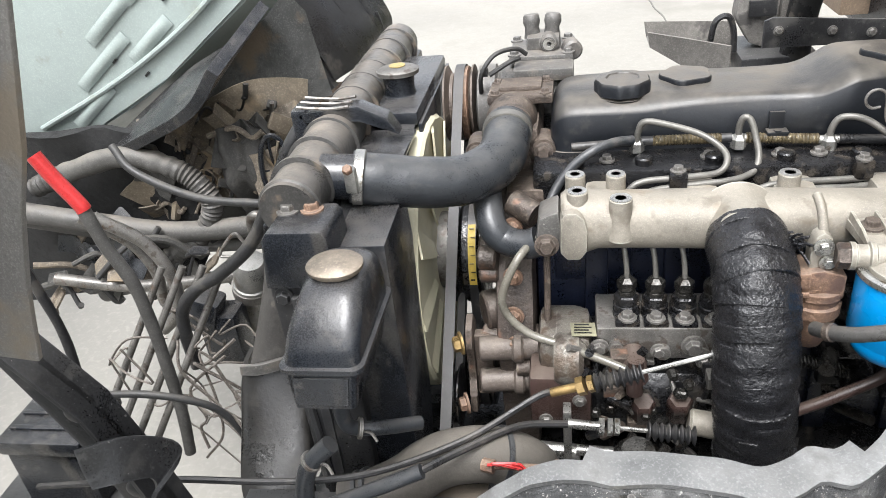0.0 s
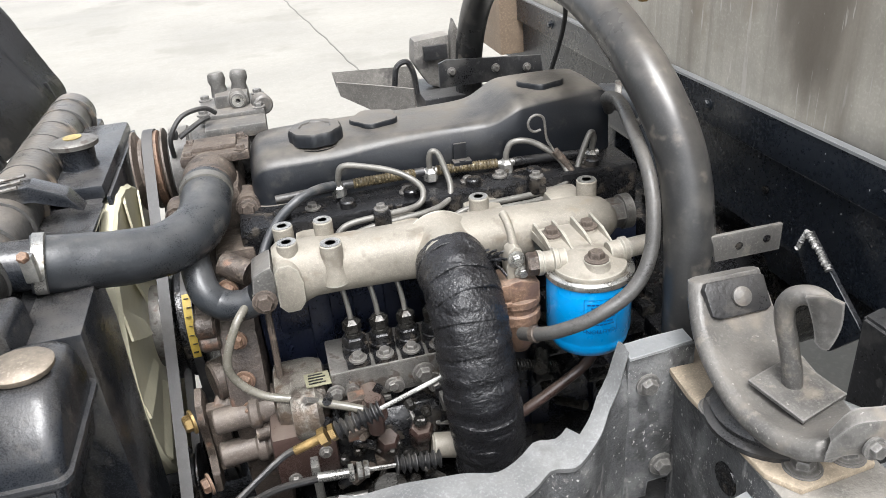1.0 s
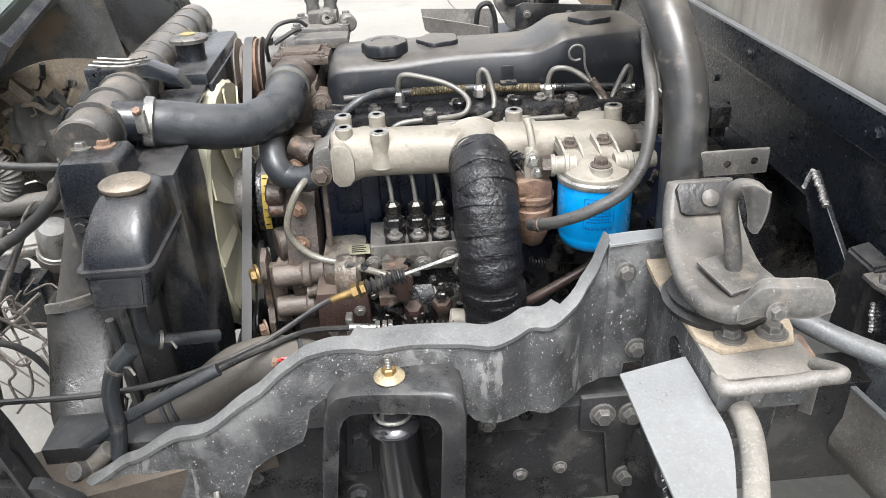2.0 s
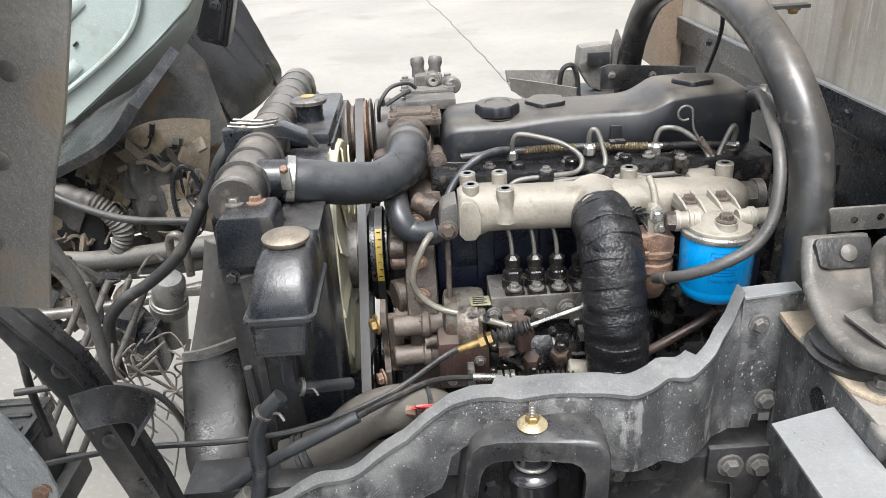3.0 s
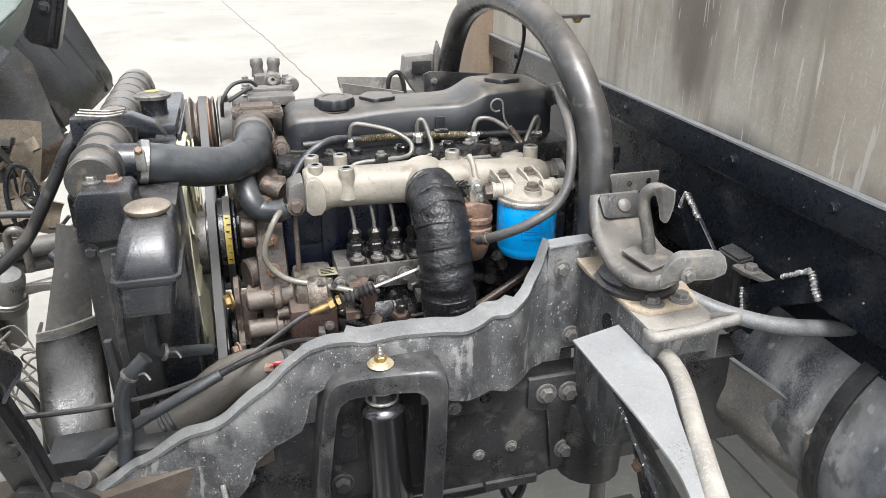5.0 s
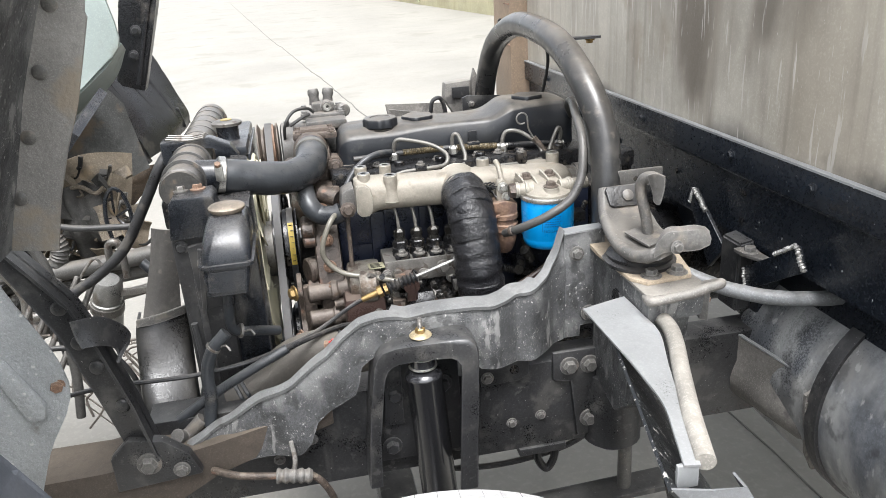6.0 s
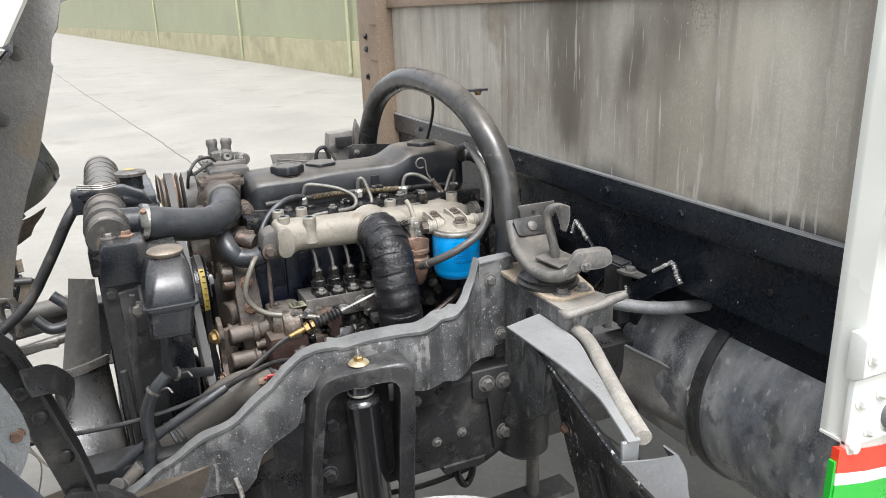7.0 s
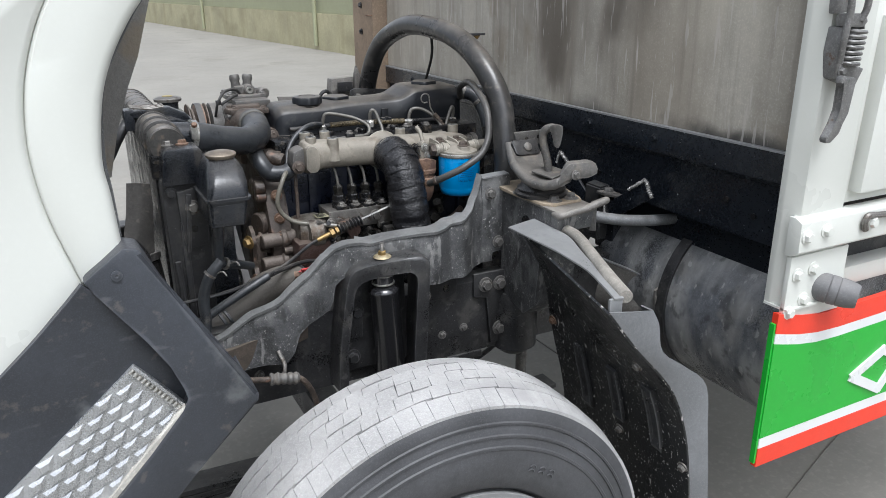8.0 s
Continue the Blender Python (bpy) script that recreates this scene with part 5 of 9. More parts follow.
b = mesh()
loft(b, [[(0.712, 0.405, 0.772), (0.744, 0.405, 0.790), (0.744, 0.411, 0.790), (0.712, 0.411, 0.772)], [(0.712, 0.403, 0.745), (0.748, 0.403, 0.752), (0.748, 0.409, 0.752), (0.712, 0.409, 0.745)], [(0.738, 0.420, 0.640), (0.768, 0.420, 0.640), (0.768, 0.426, 0.640), (0.738, 0.426, 0.640)], [(0.768, 0.435, 0.590), (0.795, 0.435, 0.590), (0.795, 0.441, 0.590), (0.768, 0.441, 0.590)]])
lug = part("strap_lug", b, PALE_DUST, tank)
bolt(lug, (0.727, 0.404, 0.752), (0, -1, 0), 0.010, STEEL)
bolt(lug, (0.782, 0.434, 0.603), (0, -1, 0), 0.009, STEEL)

pipe = thing("air_pipe", (0.7, 0.45, 0.88), "dark grey bent pipe from mount to tank", "pipe")
b = mesh()
tube(b, [(0.50, 0.60, 0.985), (0.56, 0.565, 0.955), (0.61, 0.525, 0.936), (0.655, 0.485, 0.930), (0.69, 0.462, 0.929), (0.732, 0.450, 0.927), (0.785, 0.442, 0.926), (0.86, 0.44, 0.93), (0.93, 0.45, 0.95)], 0.0128, 18, 8)
part("pipe_run", b, mat("grey_pipe_paint", (0.17, 0.175, 0.178), 0.5, 0.0, var=0.3, big=12, dust=0.25, spatter=0.3), pipe)

# box subframe and gearbox, added to keep the gap behind the mount dark
subframe = thing("box_subframe", (1.0, 1.08, 0.84), "black steel subframe beams under the cargo box", "subframe")
for lo, hi in (((FRONT + 0.06, 0.16, 0.86), (FRONT + 0.13, 2.05, 1.02)), ((FRONT + 0.02, 0.60, 0.80), (3.2, 0.67, 0.96)), ((FRONT + 0.02, 1.42, 0.80), (3.2, 1.49, 0.96)), ((1.3, 0.16, 0.86), (1.38, 2.05, 1.02))):
    b = mesh()
    span(b, lo, hi, 0.006)
    part("beam", b, BLACK_SILL, subframe)
gearbox = thing("gearbox", (0.85, 1.05, 0.55), "oily dark gearbox behind the engine", "gearbox")
b = mesh()
lathe(b, (0.60, 1.05, 0.78), (1, 0, 0), [(0.17, 0), (0.17, 0.03), (0.14, 0.06), (0.13, 0.35), (0.10, 0.38), (0.09, 0.60), (0.05, 0.62)], 24)
part("gearbox_case", b, OILY, gearbox)
b = mesh()
rod(b, (1.2, 1.05, 0.78), (3.0, 1.05, 0.74), 0.045, n=16)
part("output_shaft", b, OILY, gearbox)

# ---- engine ----
engine = thing("diesel_engine", (0.25, 1.03, 0.62), "four-cylinder diesel engine, oily and dusty, under the raised cab", "engine")
b = mesh()
span(b, (-0.005, 0.905, 0.66), (0.53, 1.19, 1.035), 0.012)
span(b, (0.02, 0.90, 0.95), (0.12, 0.912, 1.02), 0.006)
block = part("cylinder_block", b, NAVY, engine, "dark navy cylinder block")
for k in range(5):
    x = 0.06 + 0.1 * k
    b = mesh()
    span(b, (x, 0.893, 0.70), (x + 0.03, 0.91, 1.02), 0.006)
    part("block_rib", b, NAVY, block)
b = mesh()
span(b, (-0.005, 0.925, 1.035), (0.535, 1.18, 1.096), 0.006)
head = part("cylinder_head", b, OILY, engine, "oily black cylinder head")
for k in range(6):
    x = 0.05 + 0.085 * k
    b = mesh()
    rod(b, (x, 0.945, 1.09), (x, 0.945, 1.106), 0.011, n=12, edge=0.002)
    part("head_plug", b, OILY, head)
for x in (0.09, 0.215, 0.30, 0.345, 0.47):
    bolt(head, (x, 0.955, 1.098), (0, 0, 1), 0.007, STEEL)
b = mesh()
span(b, (0.53, 0.88, 0.66), (0.60, 1.2, 1.02), 0.02)
part("bell_housing", b, OILY, engine)
b = mesh()
span(b, (0.05, 0.86, 0.56), (0.55, 1.2, 0.70), 0.03)
part("crankcase", b, OILY, engine)
# dark clutter low on the near side of the block
for k in range(46):
    b = mesh()
    x, z = random.uniform(0.22, 0.52), random.uniform(0.74, 0.99)
    y = random.uniform(0.80, 0.89)
    s = random.uniform(0.008, 0.02)
    if k % 2:
        rod(b, (x, y, z), (x + random.uniform(-0.03, 0.03), y + random.uniform(-0.05, 0.05), z + random.uniform(-0.03, 0.03)), s * 0.7, n=10)
    else:
        box(b, (x, y, z), (s * 2, s * 2.4, s * 1.6), 0.003)
    part("union_fitting", b, (OILY, OILY, OILY, OILY_STEEL)[k % 4], engine)

# valve cover, stepping up towards the rear
stations = [(0.016, 1.105, 0.020, 0.030), (0.020, 1.138, 0.010, 0.030), (0.030, 1.156, 0.003, 0.032), (0.046, 1.163, 0, 0.034), (0.085, 1.165, 0, 0.036), (0.135, 1.165, 0, 0.036), (0.170, 1.165, 0, 0.030), (0.215, 1.164, 0, 0.022), (0.27, 1.163, 0, 0.018), (0.325, 1.164, 0, 0.016), (0.348, 1.168, 0, 0.016), (0.366, 1.177, 0, 0.018), (0.384, 1.187, 0, 0.022), (0.405, 1.190, 0, 0.024), (0.455, 1.190, 0, 0.022), (0.500, 1.188, 0.0, 0.016), (0.516, 1.182, 0.003, 0.014), (0.524, 1.168, 0.008, 0.012), (0.527, 1.105, 0.014, 0.012)]
b = mesh()
loops = []
for x, top, inset, soft in stations:
    low = 1.088 - 0.012 * x
    y0, y1 = 0.990 + inset, 1.128 - inset
    bulge = 0.012 * math.exp(-((x - 0.375) / 0.045) ** 2) + 0.004 * math.exp(-((x - 0.10) / 0.06) ** 2)
    f = soft * 0.55
    loops.append([(x, y0 - 0.009, low), (x, y0 - 0.009, low + 0.007), (x, y0 - 0.001, low + 0.009), (x, y0 + 0.001 - bulge * 0.6, (low * 0.55 + (top - f) * 0.45)), (x, y0 + 0.002 - bulge, top - f), (x, y0 + 0.005 - bulge, top - f * 0.75), (x, y0 + soft * 0.35 - bulge * 0.7, top - f * 0.42), (x, y0 + soft * 0.75, top - f * 0.12), (x, y0 + soft, top - 0.0005), (x, 1.07, top + 0.001), (x, y1 - 0.02, top - 0.001), (x, y1 - 0.009, top - 0.008), (x, y1 - 0.004, top - 0.020), (x, y1 + 0.002, low + 0.010), (x, y1 + 0.006, low)])
COUNT = len(loops[0])
ring = [curve_points([l[k] for l in loops], 5) for k in range(COUNT)]
loft(b, [[ring[k][i] for k in range(COUNT)] for i in range(len(ring[0]))])
cover = part("valve_cover", b, COVER, engine, "dusty black valve cover", sharp=60)


def oil_cap(x, y, z, r, grip):
    c = mesh()
    if grip:
        lathe(c, (x, y, z - 0.004), (0, 0, 1), [(r * 0.95, 0), (r * 1.02, 0.003)], 30)
        lathe(c, (x, y, z), (0, 0, 1), [(r * 0.9, 0), (r, 0.003), (r, 0.016), (r * 0.93, 0.020), (r * 0.6, 0.021), (r * 0.55, 0.0195), (0, 0.0195)], 72, 9, 0.03)
    else:
        lathe(c, (x, y, z - 0.002), (0, 0, 1), [(r, 0), (r, 0.006), (r * 0.96, 0.008), (r * 0.5, 0.009), (0, 0.009)], 60, 5, 0.07)
    return part("oil_filler_cap" if grip else "cover_boss", c, COVER, cover)


oil_cap(0.113, 1.035, 1.160, 0.036, True)
oil_cap(0.198, 1.068, 1.1655, 0.033, False)
oil_cap(0.438, 1.045, 1.1915, 0.032, False)
b = mesh()
box(b, (0.299, 0.978, 1.118), (0.026, 0.016, 0.006), 0.002)
box(b, (0.299, 0.984, 1.130), (0.018, 0.004, 0.026), 0.001)
rod(b, (0.299, 0.974, 1.120), (0.299, 0.974, 1.1225), 0.005, n=10)
part("cover_clip", b, COVER, cover)
# breather hose at the rear
b = mesh()
tube(b, [(0.52, 1.02, 1.165), (0.545, 1.0, 1.165), (0.565, 0.975, 1.15), (0.575, 0.95, 1.11), (0.58, 0.93, 1.05)], 0.019, 16)
part("breather_hose", b, HOSE, engine)
b = mesh()
lathe(b, (0.537, 1.008, 1.167), (0.9, -0.45, 0.0), [(0.0205, 0), (0.0215, 0.002), (0.0215, 0.008), (0.0205, 0.010)], 24)
lathe(b, (0.568, 0.97, 1.146), (0.3, -0.6, -0.8), [(0.0205, 0), (0.0215, 0.002), (0.0215, 0.008), (0.0205, 0.010)], 24)
part("hose_clamp", b, STEEL, engine)
for k in range(14):
    b = mesh()
    box(b, (random.uniform(0.535, 0.61), random.uniform(0.87, 0.96), random.uniform(0.98, 1.09)), [random.uniform(0.015, 0.035) for _ in range(3)], 0.004)
    part("rear_fitting", b, OILY, engine)

# intake manifold
manifold = thing("intake_manifold", (0.24, 0.85, 1.04), "pale cast aluminium intake manifold on the cylinder head", "manifold")
b = mesh()
loops = []
for x, yc, zc, ry, rz in ((0.032, 0.836, 1.074, 0.026, 0.034), (0.038, 0.836, 1.074, 0.032, 0.038), (0.058, 0.837, 1.074, 0.033, 0.037), (0.074, 0.839, 1.076, 0.034, 0.033), (0.11, 0.84, 1.0745, 0.035, 0.0315), (0.18, 0.842, 1.072, 0.036, 0.032), (0.23, 0.843, 1.070, 0.037, 0.0325), (0.29, 0.846, 1.068, 0.036, 0.031), (0.38, 0.850, 1.065, 0.034, 0.029), (0.43, 0.853, 1.063, 0.033, 0.028), (0.452, 0.855, 1.061, 0.028, 0.024), (0.462, 0.855, 1.060, 0.02, 0.017)):
    loops.append([(x, yc + ry * math.copysign(abs(math.cos(a)) ** 0.8, math.cos(a)), zc + rz * math.copysign(abs(math.sin(a)) ** 0.8, math.sin(a))) for a in [math.tau * k / 24 for k in range(24)]])
loft(b, loops)
part("plenum", b, ALLOY, manifold, sharp=55)
b = mesh()
slab(b, [(0.030, 1.052), (0.038, 1.042), (0.054, 1.042), (0.062, 1.053), (0.063, 1.078), (0.059, 1.096), (0.050, 1.104), (0.038, 1.104), (0.031, 1.096)], "y", 0.798, 0.03, 0.006)
part("end_boss", b, ALLOY, manifold)
for k in range(4):
    b = mesh()
    span(b, (0.06 + 0.11 * k, 0.865, 1.04), (0.11 + 0.11 * k, 0.93, 1.085), 0.012)
    part("runner", b, ALLOY, manifold)
for x, y, z, r, h in ((0.051, 0.826, 1.119, 0.012, 0.05), (0.049, 0.862, 1.123, 0.012, 0.05), (0.099, 0.815, 1.114, 0.013, 0.05), (0.096, 0.862, 1.122, 0.0115, 0.045), (0.292, 0.876, 1.110, 0.0125, 0.035), (0.437, 0.876, 1.107, 0.013, 0.055)):
    b = mesh()
    lathe(b, (x, y, z - h), (0, 0, 1), [(r * 1.25, 0), (r, h * 0.5), (r, h - 0.001), (r * 0.93, h), (r * 0.45, h), (r * 0.4, h - 0.006), (0, h - 0.006)], 24)
    boss = part("bolt_boss", b, ALLOY, manifold)
    b = mesh()
    lathe(b, (x, y, z), (0, 0, 1), [(r * 0.92, 0), (r * 0.92, 0.0008), (r * 0.48, 0.0008), (r * 0.48, 0)], 24)
    part("machined_face", b, BRIGHT, boss)
b = mesh()
lathe(b, (0.231, 0.846, 1.068), (0, -1, 0.05), [(0.046, 0), (0.041, 0.012), (0.038, 0.026), (0.038, 0.06)], 36)
part("inlet_neck", b, ALLOY, manifold)
b = mesh()
rod(b, (0.455, 0.856, 1.062), (0.482, 0.857, 1.062), 0.020, n=6)
rod(b, (0.476, 0.857, 1.062), (0.488, 0.857, 1.062), 0.023, n=24)
part("end_plug", b, STEEL, manifold)
b = mesh()
slab(b, [(0.006, 1.090), (0.030, 1.100), (0.034, 1.060), (0.024, 1.040), (0.010, 1.040), (0.002, 1.058)], "y", 0.812, 0.05, 0.006)
part("end_bracket", b, GREY_STEEL, manifold, "grimy grey end bracket")
bolt(manifold, (0.015, 0.811, 1.057), (0, -1, 0.1), 0.010, CAST)

# taped intake hose
intake_hose = thing("taped_intake_hose", (0.24, 0.71, 0.80), "fat intake hose wrapped in shiny black tape", "hose")
line = [(0.233, 0.800, 1.066), (0.233, 0.768, 1.063), (0.233, 0.742, 1.051), (0.233, 0.724, 1.028), (0.234, 0.714, 0.998), (0.235, 0.704, 0.955), (0.239, 0.702, 0.91), (0.243, 0.705, 0.86), (0.248, 0.71, 0.80)]
b = mesh()
tube(b, line, 0.0425, 64, 26, wave=0.0006, pitch=0.017, rough=0.0042)
wrap = part("tape_wrap", b, TAPE, intake_hose, sharp=70)
smooth = curve_points(line, 10)
for i in (3, 14, 20, 27, 35, 43, 50, 57, 64):
    d = (smooth[i + 1] - smooth[i - 1]).normalized()
    d = (d + Vector((random.uniform(-0.14, 0.14), random.uniform(-0.08, 0.08), random.uniform(-0.1, 0.1)))).normalized()
    b = mesh()
    lathe(b, smooth[i] - d * 0.009, d, [(0.0425, 0), (0.0434, 0.001), (0.0437, 0.009), (0.0434, 0.017), (0.0425, 0.018)], 40, 7, 0.011)
    part("tape_turn", b, TAPE, wrap)
b = mesh()
for k in range(34):
    s = 0.0015
    p = smooth[6].lerp(smooth[12], random.random()) + Vector((0.036 + random.uniform(-0.004, 0.006), 0.0, 0.012))
    q = p + Vector((random.uniform(0.0, 0.02), random.uniform(-0.02, 0.01), random.uniform(-0.01, 0.02)))
    tube(b, [p, p.lerp(q, 0.5) + Vector((0, 0, 0.004)), q], s, 5, 3)
tagged(part("tape_tails", b, TAPE, intake_hose), kind="stuff")
b = mesh()
lathe(b, (0.245, 0.706, 0.845), (0.09, 0.08, -1), [(0.0435, 0), (0.0455, 0.001), (0.0455, 0.012), (0.0435, 0.013)], 40)
box(b, (0.235, 0.66, 0.846), (0.03, 0.008, 0.013), 0.002)
part("hose_clamp", b, TAPE, intake_hose)

# fuel filter
fuel_filter = thing("fuel_filter", (0.37, 0.735, 0.965), "bright blue spin-on fuel filter below an alloy head", "fuel filter")
FX, FY, FR = 0.377, 0.731, 0.0485
b = mesh()
lathe(b, (FX, FY, 0.972), (0, 0, 1), [(0.0, 0.004), (0.028, 0.003), (0.036, 0.0), (0.042, 0.002), (0.0455, 0.009), (0.047, 0.018), (0.0468, 0.0185), (FR, 0.022), (FR, 0.090), (FR - 0.0005, 0.093)], 56)
can = part("canister", b, BLUE, fuel_filter, "bright blue canister", sharp=50)
b = mesh()
lathe(b, (FX, FY, 1.063), (0, 0, 1), [(0.048, 0), (0.0505, 0.001), (0.051, 0.003), (0.0505, 0.007), (0.047, 0.009), (0.045, 0.007), (0.0, 0.007)], 56)
part("seam_ring", b, BRIGHT, can, "bright rolled rim")
b = mesh()
lathe(b, (FX, FY, 1.068), (0, 0, 1), [(0.041, 0), (0.0425, 0.004), (0.0415, 0.007), (0.034, 0.0095), (0.026, 0.014), (0.018, 0.018), (0.0, 0.018)], 44)
filter_head = part("filter_head", b, ALLOY, fuel_filter, "domed alloy filter head", sharp=50)
b = mesh()
lathe(b, (0.378, 0.713, 1.072), (0, 0, 1), [(0.019, 0), (0.0165, 0.006), (0.0145, 0.011), (0.0145, 0.015), (0.0, 0.015)], 28)
boss_f = part("front_boss", b, ALLOY, filter_head)
bolt(boss_f, (0.378, 0.713, 1.087), (0, 0, 1), 0.0095, CAST)
b = mesh()
loft(b, [[(0.346, 0.742, 1.072), (0.412, 0.742, 1.072), (0.412, 0.742, 1.082), (0.346, 0.742, 1.082)], [(0.340, 0.77, 1.074), (0.416, 0.77, 1.074), (0.416, 0.77, 1.0835), (0.340, 0.77, 1.0835)], [(0.338, 0.812, 1.072), (0.418, 0.812, 1.072), (0.418, 0.812, 1.083), (0.338, 0.812, 1.083)]])
flange_f = part("bolting_flange", b, ALLOY, filter_head, "ribbed bolting flange")
for k, x in enumerate((0.3415, 0.3655, 0.3895, 0.4135)):
    b = mesh()
    loft(b, [[(x - 0.002, 0.748, 1.082), (x + 0.002, 0.748, 1.082), (x + 0.001, 0.748, 1.0835), (x - 0.001, 0.748, 1.0835)], [(x - 0.0025, 0.775, 1.082), (x + 0.0025, 0.775, 1.082), (x + 0.0015, 0.775, 1.0905), (x - 0.0015, 0.775, 1.0905)], [(x - 0.0025, 0.812, 1.082), (x + 0.0025, 0.812, 1.082), (x + 0.0015, 0.812, 1.0925), (x - 0.0015, 0.812, 1.0925)]])
    part("head_rib", b, ALLOY, flange_f)
for x, y in ((0.354, 0.787), (0.400, 0.790)):
    b = mesh()
    lathe(b, (x, y, 1.082), (0, 0, 1), [(0.013, 0), (0.012, 0.005), (0, 0.005)], 20)
    part("bolt_pad", b, ALLOY, flange_f)
    bolt(flange_f, (x, y, 1.087), (0, 0, 1), 0.0085, CAST)
b = mesh()
lathe(b, (0.352, 0.740, 1.078), (-1, 0.12, 0), [(0.0135, 0), (0.0135, 0.008), (0.0155, 0.0095), (0.0155, 0.014), (0.0125, 0.0155), (0.0125, 0.026), (0.0145, 0.027), (0.0145, 0.032), (0.0, 0.032)], 26)
part("inlet_neck", b, ALLOY, filter_head)
b = mesh()
lathe(b, (0.401, 0.733, 1.080), (1, -0.02, 0.06), [(0.0125, 0), (0.0125, 0.014), (0.0145, 0.016), (0.0145, 0.022), (0.0112, 0.024), (0.0112, 0.052), (0.009, 0.054), (0, 0.054)], 26)
part("outlet_neck", b, ALLOY, filter_head)
b = mesh()
lathe(b, (0.322, 0.7435, 1.078), (-1, 0.12, 0), [(0.0125, 0), (0.0135, 0.001), (0.0135, 0.012), (0.0115, 0.014), (0, 0.014)], 6)
part("inlet_plug", b, CAST, fuel_filter, "rusty hexagon plug")


def on_can(text_mesh, a0, z0, scale, flip):
    for v in text_mesh.vertices:
        u, w = v.co.x * scale * flip, v.co.y * scale * flip
        a = a0 + u / FR
        v.co = (FX + (FR + 0.0004) * math.sin(a), FY - (FR + 0.0004) * math.cos(a), z0 + w)


font = bpy.data.curves.new("caution", "FONT")
font.body, font.align_x, font.size = "CAUTION", "CENTER", 1.0
words = bpy.data.objects.new("caution", font)
flat = bpy.data.meshes.new_from_object(words)
bpy.data.objects.remove(words)
on_can(flat, -0.12, 1.0145, 0.0075, -1)
flat.materials.append(BLUE_INK)
attach(new("print_caution", flat), can)
b = mesh()
for k in range(7):
    z = 1.020 + k * 0.0044
    w = (0.016, 0.014, 0.017, 0.015, 0.016, 0.012, 0.016)[k]
    for j in range(7):
        a, a2 = -0.12 - w / FR + 2 * w / FR * (j + 0.08) / 7, -0.12 - w / FR + 2 * w / FR * (j + 0.85) / 7
        quad = [(FX + (FR + 0.0004) * math.sin(q), FY - (FR + 0.0004) * math.cos(q), zz) for q, zz in ((a, z), (a2, z), (a2, z + 0.0017), (a, z + 0.0017))]
        b.faces.new([b.verts.new(p) for p in quad])
for a, a2, z, h in ((-0.52, 0.28, 1.011, 0.0006), (-0.52, 0.28, 1.053, 0.0006)):
    for j in range(8):
        q0, q1 = a + (a2 - a) * j / 8, a + (a2 - a) * (j + 1) / 8
        b.faces.new([b.verts.new((FX + (FR + 0.0004) * math.sin(q), FY - (FR + 0.0004) * math.cos(q), zz)) for q, zz in ((q0, z), (q1, z), (q1, z + h), (q0, z + h))])
for a in (-0.52, 0.27):
    b.faces.new([b.verts.new((FX + (FR + 0.0004) * math.sin(q), FY - (FR + 0.0004) * math.cos(q), zz)) for q, zz in ((a, 1.011), (a + 0.012, 1.011), (a + 0.012, 1.0536), (a, 1.0536))])
part("print_lines", b, BLUE_INK, can)

# long rubber hose over the filter
fuel_hose = thing("fuel_hose", (0.40, 0.70, 1.02), "thick dusty rubber fuel hose looping over the filter", "hose")
b = mesh()
tube(b, [(0.52, 0.99, 1.155), (0.497, 0.95, 1.185), (0.478, 0.885, 1.206), (0.462, 0.83, 1.212), (0.447, 0.775, 1.204), (0.436, 0.718, 1.182), (0.428, 0.686, 1.150), (0.416, 0.666, 1.108), (0.392, 0.656, 1.076), (0.352, 0.657, 1.052), (0.318, 0.672, 1.033), (0.298, 0.695, 1.018), (0.290, 0.715, 1.008)], 0.0078, 16, 10)
part("hose_run", b, mat("dusty_fuel_hose", (0.06, 0.058, 0.055), 0.42, var=0.25, big=25, fine=160, bump=0.15, dust=0.3), fuel_hose)
b = mesh()
lathe(b, (0.300, 0.692, 1.020), (-0.55, 0.7, -0.4), [(0.0085, 0), (0.0098, 0.001), (0.0098, 0.007), (0.0088, 0.008)], 20)
part("hose_clip", b, CAST, fuel_hose)

# rusty pressure valve beside the filter
valve = thing("pressure_valve", (0.30, 0.76, 0.95), "rusty brown pressure valve bolted below the manifold", "valve")
b = mesh()
slab(b, [(0.287, 1.052), (0.312, 1.052), (0.310, 1.075), (0.306, 1.094), (0.298, 1.100), (0.290, 1.094), (0.287, 1.075)], "y", 0.752, 0.02, 0.004)
part("valve_bracket", b, ALLOY, valve, "grimy alloy ear")
b = mesh()
slab(b, [(0.277, 1.031), (0.322, 1.027), (0.323, 1.054), (0.300, 1.060), (0.277, 1.057)], "y", 0.742, 0.04, 0.003)
cap_v = part("valve_cap", b, RUST, valve)
b = mesh()
box(b, (0.281, 0.741, 1.050), (0.012, 0.006, 0.018), 0.002)
box(b, (0.281, 0.741, 1.033), (0.014, 0.006, 0.006), 0.002)
part("crimped_tab", b, RUST, cap_v)
b = mesh()
lathe(b, (0.301, 0.764, 0.952), (0, 0, 1), [(0.008, 0), (0.014, 0.004), (0.020, 0.016), (0.0235, 0.03), (0.0245, 0.046), (0.0275, 0.048), (0.0275, 0.060), (0.025, 0.062), (0.025, 0.070), (0.028, 0.072), (0.028, 0.080), (0.020, 0.082)], 32)
